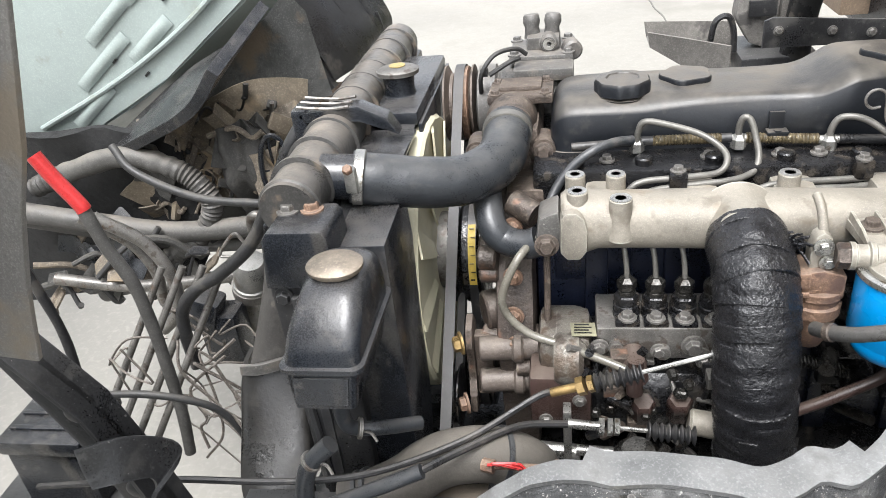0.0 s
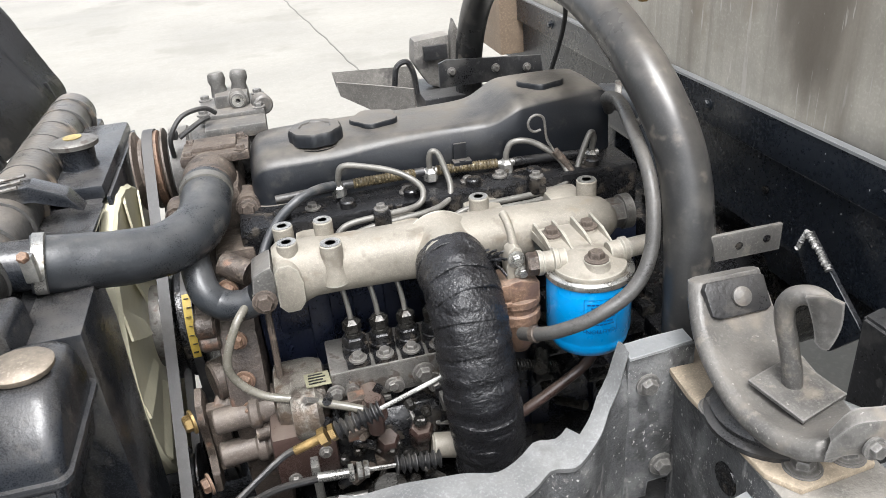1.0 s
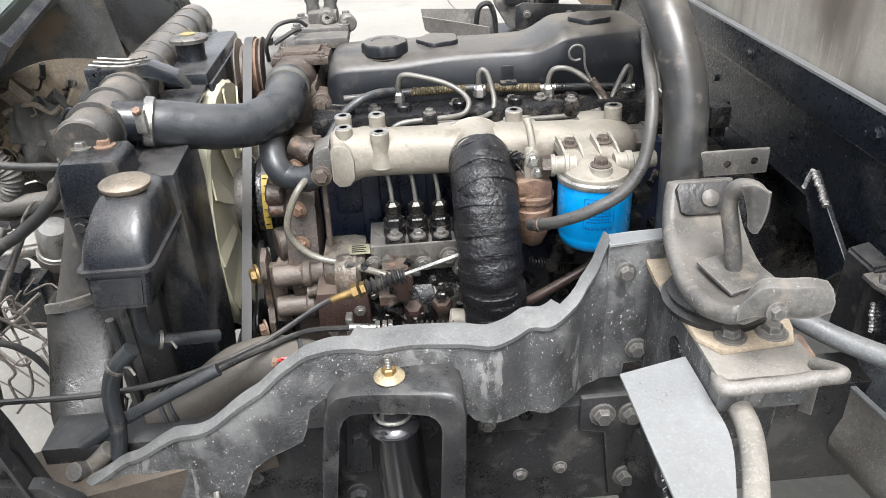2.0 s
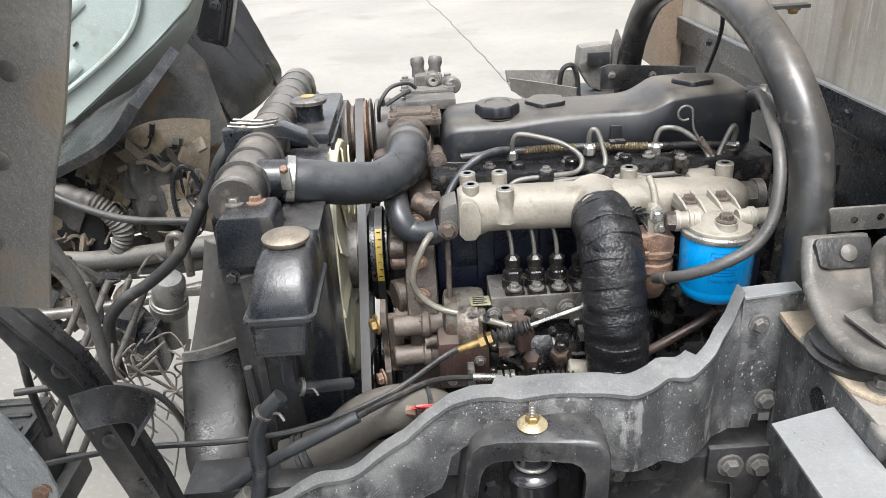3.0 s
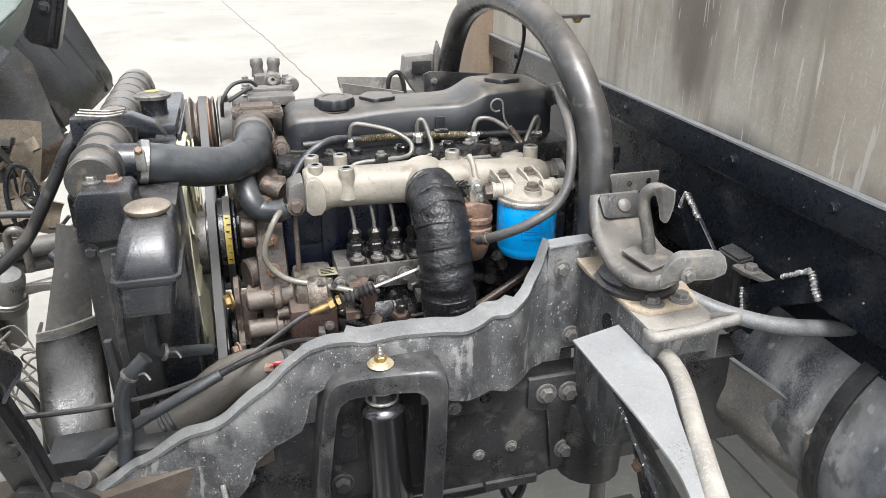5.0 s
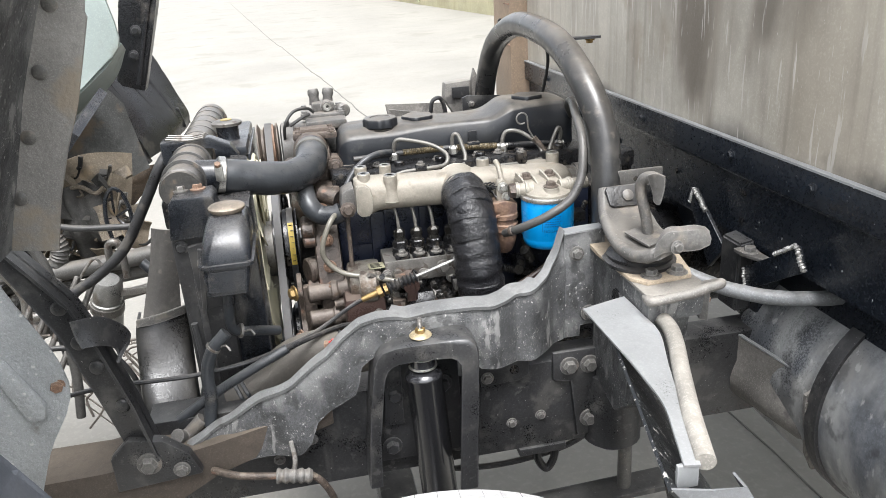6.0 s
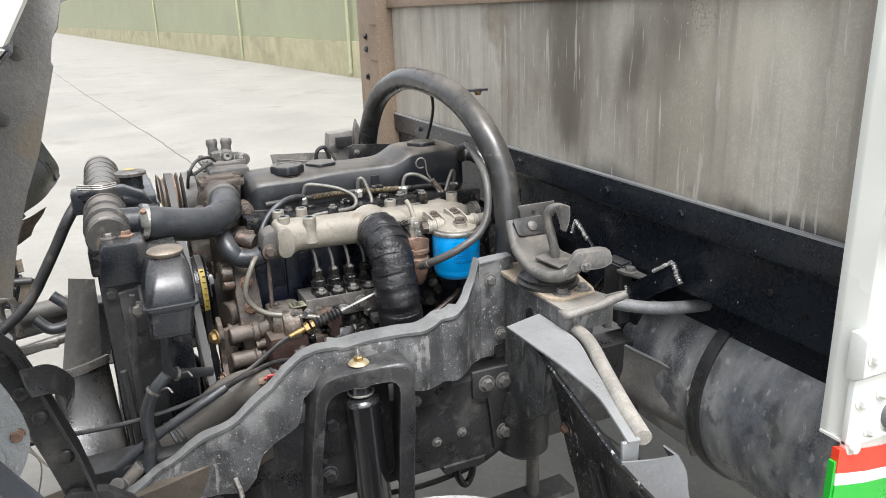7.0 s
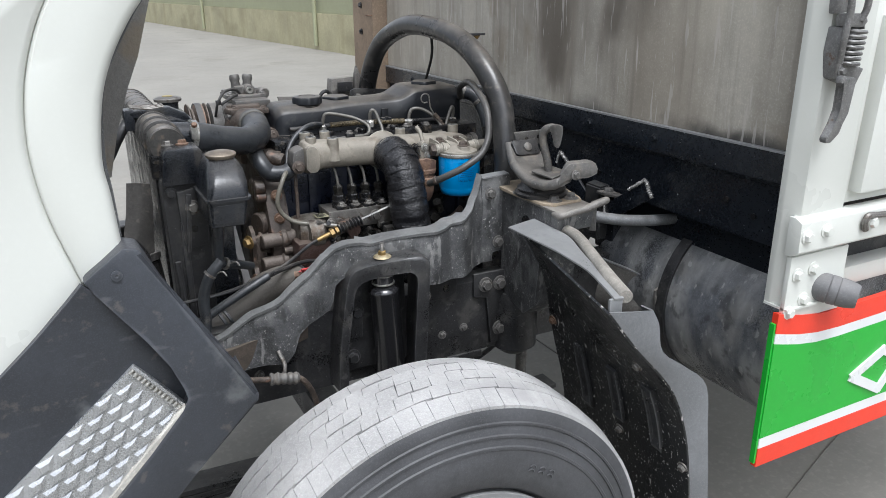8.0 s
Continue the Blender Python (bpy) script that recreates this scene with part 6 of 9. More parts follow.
body = part("valve_body", b, RUST, valve)
bolt(valve, (0.298, 0.751, 1.084), (0, -1, 0), 0.007, BRIGHT)
bolt(valve, (0.304, 0.751, 1.066), (0, -1, 0), 0.006, BRIGHT)
b = mesh()
tube(b, [(0.296, 0.79, 1.125), (0.298, 0.775, 1.115), (0.30, 0.762, 1.09)], 0.005, 10)
part("valve_stem", b, ALLOY, valve)

# injection pump
pump = thing("injection_pump", (0.14, 0.80, 0.78), "in-line fuel injection pump with four delivery holders", "injection pump")
b = mesh()
span(b, (0.072, 0.792, 0.905), (0.262, 0.868, 0.950), 0.003)
part("pump_head", b, STEEL, pump, "oily steel pump head")
b = mesh()
span(b, (0.06, 0.80, 0.78), (0.27, 0.885, 0.905), 0.008)
lathe(b, (0.06, 0.84, 0.83), (1, 0, 0), [(0.055, 0), (0.06, 0.01), (0.06, 0.18), (0.05, 0.2)], 30)
part("pump_body", b, OILY, pump)
for k in range(5):
    x = 0.1085 + 0.0335 * k
    z0 = 0.950 - 0.0012 * k
    b = mesh()
    lathe(b, (x, 0.824, z0), (0, 0, 1), [(0.0165, 0), (0.0165, 0.007), (0.0150, 0.0085), (0.0150, 0.012), (0.0160, 0.013), (0.0160, 0.016), (0.0140, 0.017), (0.0140, 0.019)], 24)
    lathe(b, (x, 0.824, z0 + 0.019), (0, 0, 1), [(0.0150, 0), (0.0150, 0.009), (0.0130, 0.011)], 6)
    holder = part("delivery_holder", b, OILY, pump)
    b = mesh()
    lathe(b, (x, 0.824, z0 + 0.029), (0, 0, 1), [(0.0105, 0), (0.0105, 0.006), (0.0095, 0.0065), (0.0095, 0.009)], 20)
    part("holder_neck", b, OILY_STEEL, holder)
    b = mesh()
    lathe(b, (x, 0.824, z0 + 0.038), (0, 0, 1), [(0.0112, 0), (0.0118, 0.001), (0.0118, 0.011), (0.0085, 0.0135), (0.006, 0.016), (0.0, 0.016)], 6)
    part("union_nut", b, OILY_STEEL, holder, "dull steel union nut")
    b = mesh()
    slab(b, [(x - 0.0145, 0.794), (x + 0.0145, 0.794), (x + 0.0145, 0.818), (x - 0.0145, 0.818)], "z", z0, 0.008, 0.002)
    part("holder_clamp", b, OILY, holder)
    bolt(holder, (x, 0.803, z0 + 0.008), (0, 0, 1), 0.0078, STEEL)
    b = mesh()
    tube(b, [(x, 0.824, z0 + 0.052), (x - 0.001, 0.826, z0 + 0.070), (x - 0.004, 0.834, z0 + 0.090), (x - 0.010, 0.852, z0 + 0.104), (x - 0.012, 0.90, z0 + 0.110)], 0.0033, 10)
    part("delivery_pipe", b, LINE_STEEL, holder)
b = mesh()
for x in (0.075, 0.13, 0.175, 0.215):
    rod(b, (x + 0.02, 0.793, 0.925 - 0.006 * (x > 0.1)), (x + 0.02, 0.782, 0.925 - 0.006 * (x > 0.1)), 0.009, n=16)
    part("gallery_plug", b, STEEL, pump)
    b = mesh()
rod(b, (0.115, 0.79, 0.915), (0.115, 0.745, 0.913), 0.015, n=18)
rod(b, (0.115, 0.752, 0.935), (0.115, 0.752, 0.885), 0.010, n=18)
part("banjo_union", b, BROWN_PAINT, pump, "brown banjo union")
for x, z, s in ((0.075, 0.925, 0.008), (0.145, 0.92, 0.007), (0.185, 0.928, 0.010), (0.20, 0.905, 0.008), (0.09, 0.885, 0.008)):
    bolt(pump, (x, 0.788, z), (0, -1, 0), s, STEEL)
for p, r in (((0.169, 0.768, 0.866), 0.0155), ((0.127, 0.775, 0.855), 0.0150)):
    b = mesh()
    lathe(b, (p[0], p[1], p[2] - 0.03), (0, -0.35, 1), [(r * 0.9, 0), (r * 0.9, 0.02), (r, 0.022), (r, 0.036), (r * 0.8, 0.040), (0, 0.040)], 6)
    part("hex_cap", b, BROWN_PAINT, pump, "brown hexagon cap")
for k in range(60):
    b = mesh()
    x, z = random.uniform(0.05, 0.25), random.uniform(0.79, 0.935)
    y = random.uniform(0.765, 0.80)
    s = random.uniform(0.005, 0.012)
    if k % 3 == 0:
        box(b, (x, y, z), (s * 2.2, s * 2, s * 1.4), 0.002)
    else:
        d = Vector((random.uniform(-1, 1), random.uniform(-0.6, 0.1), random.uniform(-1, 1))).normalized() * random.uniform(0.015, 0.04)
        rod(b, (x, y, z), Vector((x, y, z)) + d, s * 0.6, n=8)
    part("pump_link", b, (OILY, STEEL, OILY, CAST)[k % 4], pump)
for k in range(20):
    b = mesh()
    x, z = random.uniform(0.06, 0.24), random.uniform(0.80, 0.93)
    lathe(b, (x, random.uniform(0.755, 0.785), z), (random.uniform(-0.3, 0.3), -1, random.uniform(-0.3, 0.3)), [(0.006, 0), (0.006, 0.008), (0.004, 0.010), (0, 0.010)], 6)
    part("pump_screw", b, OILY_STEEL, pump)
b = mesh()
rod(b, (0.178, 0.745, 0.848), (0.222, 0.74, 0.842), 0.0155, 0.0165, n=24, edge=0.003)
part("solenoid", b, ALLOY, pump, "pale alloy solenoid")
b = mesh()
tube(b, [(0.095, 0.70, 0.835), (0.115, 0.70, 0.822), (0.14, 0.705, 0.825), (0.15, 0.71, 0.84)], 0.006, 8)
lathe(b, (0.118, 0.72, 0.80), (0, -0.3, 1), [(0.028, 0), (0.03, 0.004), (0.03, 0.012), (0.02, 0.02), (0.02, 0.03), (0.0, 0.03)], 30)
part("feed_pump", b, OILY_STEEL, pump, "oily feed pump cap")
b = mesh()
span(b, (0.0, 0.785, 0.87), (0.06, 0.87, 0.935), 0.014)
lathe(b, (0.02, 0.79, 0.905), (1, 0, 0.0), [(0.03, 0), (0.034, 0.006), (0.034, 0.03), (0.028, 0.036)], 28)
part("drive_housing", b, GRIMY_ALLOY, pump, "grimy alloy drive housing")
b = mesh()
span(b, (-0.012, 0.762, 0.812), (0.066, 0.85, 0.895), 0.010)
brown_box = part("governor_cover", b, BROWN_PAINT, pump, "smooth brown governor cover")
bolt(brown_box, (0.05, 0.761, 0.862), (0, -1, 0), 0.006, STEEL)
bolt(brown_box, (0.008, 0.761, 0.83), (0, -1, 0), 0.006, STEEL)
b = mesh()
rod(b, (0.0, 0.75, 0.79), (0.05, 0.745, 0.79), 0.010, n=14)
rod(b, (0.045, 0.74, 0.80), (0.105, 0.74, 0.796), 0.007, n=12)
span(b, (0.03, 0.73, 0.78), (0.04, 0.75, 0.87), 0.002)
rod(b, (0.0, 0.72, 0.80), (0.0, 0.72, 0.765), 0.012, n=16)
part("lever_linkage", b, BRIGHT, pump, "bright lever linkage")

# alloy cover with a type label, return spring and lower fuel pipe beside the pump
b = mesh()
span(b, (0.020, 0.785, 0.885), (0.066, 0.86, 0.938), 0.012)
lathe(b, (0.043, 0.786, 0.915), (0.1, -1, 0.1), [(0.022, 0), (0.022, 0.006), (0.017, 0.010), (0.0, 0.011)], 26)
cover_a = part("alloy_cover", b, GRIMY_ALLOY, pump, "pale alloy pump cover")
b = mesh()
loft(b, [[(0.042, 0.788, 0.9410), (0.072, 0.788, 0.9410), (0.072, 0.788, 0.9420), (0.042, 0.788, 0.9420)], [(0.040, 0.812, 0.9430), (0.070, 0.812, 0.9430), (0.070, 0.812, 0.9440), (0.040, 0.812, 0.9440)]])
plate_l = part("type_label", b, mat("yellowed_label", (0.22, 0.21, 0.14), 0.5, 0.2, var=0.25, big=30), cover_a, "yellowed type label")
for k in range(4):
    b = mesh()
    y = 0.792 + 0.005 * k
    span(b, (0.045, y, 0.9422 + 0.0004 * k), (0.066 - 0.003 * (k % 2), y + 0.0018, 0.9432 + 0.0004 * k))
    part("label_line", b, OILY, plate_l)
b = mesh()
tube(b, [(0.300 + 0.062 * k / 140 + 0.0, 0.79 + 0.0075 * math.cos(k * 0.62), 0.909 - 0.020 * k / 140 + 0.0075 * math.sin(k * 0.62)) for k in range(141)], 0.0012, 5, 1)
part("return_spring", b, OILY_STEEL, pump, "dark coil return spring")
b = mesh()
tube(b, [(0.392, 0.75, 0.928), (0.372, 0.742, 0.917), (0.325, 0.738, 0.891), (0.288, 0.738, 0.871), (0.262, 0.74, 0.862)], 0.0068, 12)
part("lower_fuel_hose", b, BROWN_PAINT, pump, "brown oily fuel hose")
b = mesh()
tube(b, [(0.020, 0.85, 1.06), (0.014, 0.838, 1.03), (0.013, 0.834, 0.985), (0.012, 0.832, 0.935), (0.014, 0.836, 0.90)], 0.0042, 8)
part("rusty_drain_pipe", b, CAST, engine, "thin rusty pipe down the block")

# throttle and stop cables
cables = thing("control_cables", (0.0, 0.70, 0.80), "two black control cables with bright and brass ends", "cables")
b = mesh()
tube(b, [(-0.62, 0.62, 0.83), (-0.48, 0.60, 0.868), (-0.40, 0.60, 0.876), (-0.28, 0.61, 0.868), (-0.18, 0.625, 0.872), (-0.08, 0.67, 0.882), (0.0, 0.718, 0.905), (0.03, 0.716, 0.918)], 0.004, 8)
part("throttle_cable", b, RUBBER, cables)
b = mesh()
tube(b, [(-0.31, 0.60, 0.795), (-0.24, 0.60, 0.838), (-0.17, 0.602, 0.873), (-0.12, 0.61, 0.893)], 0.0085, 12)
part("cable_sheath", b, HOSE, cables, "grey thick cable sheath")
b = mesh()
tube(b, [(-0.13, 0.608, 0.889), (-0.08, 0.65, 0.886), (-0.02, 0.70, 0.876), (0.04, 0.72, 0.862)], 0.0045, 8)
part("stop_cable", b, RUBBER, cables)
b = mesh()
rod(b, (0.018, 0.716, 0.914), (0.05, 0.714, 0.926), 0.0055, n=12)
rod(b, (0.048, 0.714, 0.925), (0.056, 0.714, 0.928), 0.011, n=6)
rod(b, (0.060, 0.714, 0.929), (0.066, 0.714, 0.931), 0.010, n=6)
part("brass_end", b, BRASS, cables, "brass adjuster")
b = mesh()
tube(b, [(0.067, 0.714, 0.931), (0.092, 0.715, 0.938), (0.120, 0.717, 0.945)], 0.009, 14, 24, wave=0.0028, pitch=0.0075)
part("bellows", b, RUBBER, cables, "black rubber bellows")
b = mesh()
tube(b, [(0.128, 0.72, 0.854), (0.155, 0.72, 0.851), (0.182, 0.72, 0.848)], 0.009, 14, 24, wave=0.0028, pitch=0.0075)
part("bellows", b, RUBBER, cables, "black rubber bellows")
b = mesh()
rod(b, (0.118, 0.717, 0.945), (0.198, 0.725, 0.966), 0.0028, n=8)
rod(b, (0.194, 0.724, 0.965), (0.204, 0.725, 0.968), 0.006, n=8)
part("steel_rod", b, BRIGHT, cables, "bright pull rod")
b = mesh()
rod(b, (0.036, 0.72, 0.863), (0.075, 0.72, 0.859), 0.006, n=12)
for x in (0.072, 0.082, 0.09):
    rod(b, (x, 0.72, 0.859), (x + 0.006, 0.72, 0.8585), 0.0105, n=6)
rod(b, (0.09, 0.72, 0.858), (0.13, 0.72, 0.854), 0.0026, n=8)
part("steel_end", b, BRIGHT, cables, "bright steel adjuster and rod")

# clear return hose
clear = thing("return_hose", (0.0, 0.80, 0.90), "yellowed clear fuel return hose", "hose")
b = mesh()
tube(b, [(0.0, 0.84, 1.05), (-0.022, 0.81, 1.035), (-0.040, 0.80, 0.995), (-0.036, 0.80, 0.965), (-0.01, 0.795, 0.940), (0.03, 0.785, 0.930), (0.075, 0.765, 0.925), (0.108, 0.752, 0.918)], 0.0052, 12, 8)
part("hose_run", b, CLEAR, clear)

# injector lines
lines = thing("injector_lines", (0.25, 0.94, 1.08), "bent steel injector lines with clamps above the head", "fuel lines")
runs = [
    [(0.128, 0.97, 1.112), (0.129, 0.968, 1.128), (0.135, 0.966, 1.143), (0.155, 0.962, 1.143), (0.20, 0.95, 1.132), (0.226, 0.935, 1.118), (0.232, 0.925, 1.105), (0.22, 0.915, 1.094), (0.18, 0.905, 1.094), (0.13, 0.90, 1.092), (0.112, 0.895, 1.08), (0.108, 0.89, 1.06)],
    [(0.253, 0.972, 1.112), (0.252, 0.97, 1.13), (0.256, 0.968, 1.143), (0.264, 0.965, 1.14), (0.27, 0.955, 1.12), (0.272, 0.94, 1.10), (0.262, 0.925, 1.088), (0.23, 0.908, 1.086), (0.16, 0.90, 1.083), (0.135, 0.895, 1.078), (0.13, 0.89, 1.06)],
    [(0.36, 0.972, 1.108), (0.361, 0.97, 1.125), (0.37, 0.968, 1.138), (0.395, 0.962, 1.136), (0.425, 0.95, 1.115), (0.436, 0.94, 1.095), (0.425, 0.925, 1.082), (0.38, 0.915, 1.081), (0.29, 0.905, 1.082), (0.262, 0.90, 1.072), (0.255, 0.89, 1.05)],
    [(0.485, 0.972, 1.10), (0.488, 0.968, 1.125), (0.478, 0.96, 1.135), (0.458, 0.95, 1.10), (0.44, 0.93, 1.075), (0.38, 0.91, 1.073), (0.30, 0.90, 1.074), (0.28, 0.89, 1.055)],
]
for run in runs:
    b = mesh()
    tube(b, run, 0.0042, 10, 8)
    part("injector_line", b, LINE_STEEL, lines)
b = mesh()
tube(b, [(0.122, 0.965, 1.12), (0.098, 0.95, 1.124), (0.07, 0.935, 1.119), (0.042, 0.925, 1.10), (0.022, 0.91, 1.075), (0.008, 0.885, 1.045)], 0.0062, 12)
part("overflow_hose", b, HOSE, lines, "grey rubber overflow hose")
b = mesh()
rod(b, (0.045, 0.966, 1.113), (0.125, 0.972, 1.114), 0.0058, n=12)
part("leak_off_pipe", b, RUBBER, lines)
b = mesh()
rod(b, (0.132, 0.975, 1.114), (0.245, 0.975, 1.114), 0.0062, n=12)
part("leak_off_pipe", b, RUBBER, lines)
b = mesh()
rod(b, (0.372, 0.975, 1.107), (0.475, 0.975, 1.101), 0.0062, n=12)
part("leak_off_pipe", b, RUBBER, lines)
b = mesh()
tube(b, [(0.262, 0.975, 1.113), (0.305, 0.975, 1.1105), (0.348, 0.975, 1.108)], 0.0066, 14, 40, wave=0.0006, pitch=0.004)
AMBER = mat("amber_oily_hose", (0.085, 0.066, 0.036), 0.35, var=0.7, big=60, stain=(0.30, 0.25, 0.15), stain_at=0.58, stain_scale=190)
part("leak_off_sleeve", b, AMBER, lines, "oily amber sleeve")
b = mesh()
tube(b, [(0.148, 0.974, 1.1143), (0.19, 0.974, 1.1143), (0.232, 0.974, 1.1143)], 0.0066, 14, 40, wave=0.0006, pitch=0.004)
part("leak_off_sleeve", b, AMBER, lines, "oily amber sleeve")
for x, z in ((0.128, 1.106), (0.253, 1.106), (0.36, 1.10), (0.485, 1.093)):
    b = mesh()
    lathe(b, (x, 0.972, z - 0.004), (0, 0, 1), [(0.010, 0), (0.010, 0.012), (0.0075, 0.014), (0.006, 0.018)], 6)
    rod(b, (x - 0.012, 0.975, z + 0.007), (x + 0.012, 0.975, z + 0.007), 0.0055, n=12)
    part("union_nut", b, BRIGHT, lines, "bright union nut")
for x, y in ((0.172, 0.903), (0.262, 0.985), (0.385, 0.92)):
    b = mesh()
    box(b, (x, y, 1.092), (0.022, 0.02, 0.024), 0.004)
    c = part("line_clamp", b, OILY, lines)
    bolt(c, (x, y, 1.104), (0, 0, 1), 0.0065, STEEL)
# dipstick
b = mesh()
ringpts = [(0.398 + 0.0115 * math.sin(t), 0.952, 1.165 + 0.0115 * math.cos(t)) for t in [2.6 + k * 0.75 for k in range(8)]]
tube(b, ringpts + [(0.412, 0.951, 1.142), (0.422, 0.948, 1.122)], 0.0018, 8)
part("dipstick_ring", b, STEEL, engine, "wire dipstick ring")
b = mesh()
tube(b, [(0.422, 0.948, 1.124), (0.436, 0.944, 1.105), (0.452, 0.93, 1.075), (0.46, 0.92, 1.05)], 0.0055, 10)
part("dipstick_tube", b, CAST, engine)

# front of the engine: timing case, spacers, pulleys, belts
b = mesh()
slab(b, [(0.84, 0.70), (1.20, 0.70), (1.22, 0.90), (1.17, 1.06), (0.95, 1.07), (0.86, 0.99), (0.82, 0.90)], "x", -0.055, 0.05, 0.01)
DARK_CAST = mat("dark_oily_casting", (0.055, 0.042, 0.034), 0.5, 0.2, var=0.5, big=22, fine=170, bump=0.4, dust=0.3, stain=(0.10, 0.055, 0.036), stain_at=0.6, stain_scale=24, spatter=0.3, edge=0.3)
case = part("timing_case", b, DARK_CAST, engine, "brown cast timing case")
for k in range(14):
    b = mesh()
    y, z = random.uniform(0.86, 1.0), random.uniform(0.78, 1.03)
    rod(b, (-0.05, y, z), (-0.075, y + random.uniform(-0.01, 0.01), z), random.uniform(0.012, 0.028), n=14, edge=0.003)
    part("case_boss", b, DARK_CAST, case)
for y, z in ((0.86, 0.99), (0.845, 0.94), (0.835, 0.90), (0.90, 1.04), (0.85, 0.86)):
    bolt(case, (-0.03, y - 0.012, z), (-0.3, -1, 0), 0.009, RUST)
TUBE_DUST = mat("dusty_spacer_steel", (0.125, 0.102, 0.086), 0.6, 0.2, var=0.35, big=26, fine=170, bump=0.2, dust=0.4, stain=(0.1, 0.07, 0.05), stain_at=0.58, stain_scale=26)
for z, x0 in ((0.892, -0.078), (0.838, -0.080)):
    b = mesh()
    rod(b, (x0, 0.825, z), (0.0, 0.83, z + 0.002), 0.0165, n=20, edge=0.002)
    rod(b, (-0.035, 0.828, z + 0.001), (-0.02, 0.828, z + 0.001), 0.021, n=20, edge=0.003)
    part("spacer_tube", b, TUBE_DUST, engine, "dusty brown spacer tube")
b = mesh()
span(b, (-0.04, 0.83, 0.83), (0.0, 0.86, 0.91), 0.006)
rod(b, (-0.03, 0.82, 0.865), (0.002, 0.82, 0.866), 0.011, n=16)
part("spacer_block", b, CAST, engine)
b = mesh()
slab(b, [(0.86, 0.925), (0.835, 0.915), (0.826, 0.89), (0.836, 0.865), (0.838, 0.83), (0.822, 0.81), (0.818, 0.785), (0.84, 0.775), (0.87, 0.80), (0.88, 0.90)], "x", -0.098, 0.010, 0.004)
slab(b, [(0.842, 0.900), (0.840, 0.80), (0.855, 0.80), (0.858, 0.90)], "x", -0.088, 0.024, 0.003)
bracket = part("idler_bracket", b, CAST, engine, "rusty steel bracket")
bolt(bracket, (-0.104, 0.835, 0.893), (-1, -0.4, 0), 0.011, BRASS)
bolt(bracket, (-0.10, 0.81, 0.81), (-1, -0.4, 0), 0.010, RUST)


def pulley(y, z, r, x0, x1, grooves, material, name):
    c = mesh()
    prof = [(0.02, 0), (r * 0.85, 0.0)]
    w = (x1 - x0) / grooves
    for g in range(grooves):
        prof += [(r, g * w + 0.001), (r, g * w + w * 0.15), (r - 0.012, g * w + w * 0.4), (r - 0.012, g * w + w * 0.6), (r, g * w + w * 0.85), (r, g * w + w - 0.001)]
    prof += [(r * 0.85, x1 - x0), (0.02, x1 - x0)]
    lathe(c, (x0, y, z), (1, 0, 0), prof, 48)
    return part(name, c, material, engine)


def belt(x, w, wheels, thick, name, material):
    """A belt round two wheels (y, z, r), in the plane across the engine's axis."""
    (y0, z0, r0), (y1, z1, r1) = wheels
    d = math.hypot(y1 - y0, z1 - z0)
    base = math.atan2(z1 - z0, y1 - y0)
    off = math.acos((r0 - r1) / d)
    pts = []
    for k in range(17):
        a = base + off + (math.tau - 2 * off) * k / 16
        pts.append((y0, z0, r0, a))
    for k in range(17):
        a = base - off + 2 * off * k / 16
        pts.append((y1, z1, r1, a))
    c = mesh()
    loops = []
    for y, z, r, a in pts + pts[:1]:
        n = (math.cos(a), math.sin(a))
        loops.append([(x - w / 2, y + n[0] * (r + 0.001), z + n[1] * (r + 0.001)), (x + w / 2, y + n[0] * (r + 0.001), z + n[1] * (r + 0.001)), (x + w * 0.36, y + n[0] * (r - thick), z + n[1] * (r - thick)), (x - w * 0.36, y + n[0] * (r - thick), z + n[1] * (r - thick))])
    loft(c, loops, caps=False)
    return part(name, c, material, engine, sharp=60)


pulley(1.20, 1.098, 0.060, -0.152, -0.104, 2, CAST, "compressor_pulley")
pulley(1.045, 0.915, 0.082, -0.138, -0.085, 2, OILY, "fan_pulley")
pulley(1.04, 0.70, 0.075, -0.138, -0.085, 2, OILY, "crank_pulley")
pulley(0.86, 0.78, 0.045, -0.135, -0.115, 1, OILY, "idler_pulley")
BELT = mat("grey_worn_belt", (0.06, 0.06, 0.062), 0.65, var=0.2, dust=0.2)
belt(-0.1255, 0.015, ((1.20, 1.098, 0.060), (0.80, 0.76, 0.052)), 0.009, "drive_belt", BELT)
drive = belt(-0.1, 0.013, ((1.045, 0.915, 0.084), (1.04, 0.70, 0.075)), 0.009, "fan_belt", RUBBER)
b = mesh()
loft(b, [[(-0.1055, 1.045 + 0.0857 * math.cos(a), 0.915 + 0.0857 * math.sin(a)), (-0.0945, 1.045 + 0.0857 * math.cos(a), 0.915 + 0.0857 * math.sin(a)), (-0.0945, 1.045 + 0.085 * math.cos(a), 0.915 + 0.085 * math.sin(a)), (-0.1055, 1.045 + 0.085 * math.cos(a), 0.915 + 0.085 * math.sin(a))] for a in [radians(125 + 6 * k) for k in range(12)]])
belt_label = part("belt_label", b, YELLOW, drive, "yellow printed belt label")
for k in range(7):
    a = radians(130 + 8.5 * k)
    b = mesh()
    box(b, (-0.1 + 0.002 * (k % 2), 1.045 + 0.0859 * math.cos(a), 0.915 + 0.0859 * math.sin(a)), (0.0065, 0.0006, 0.006), 0.0, pose(0, 0, 0, math.degrees(a) - 90, 0, 0))
    part("print_bar", b, OILY, belt_label)
b = mesh()
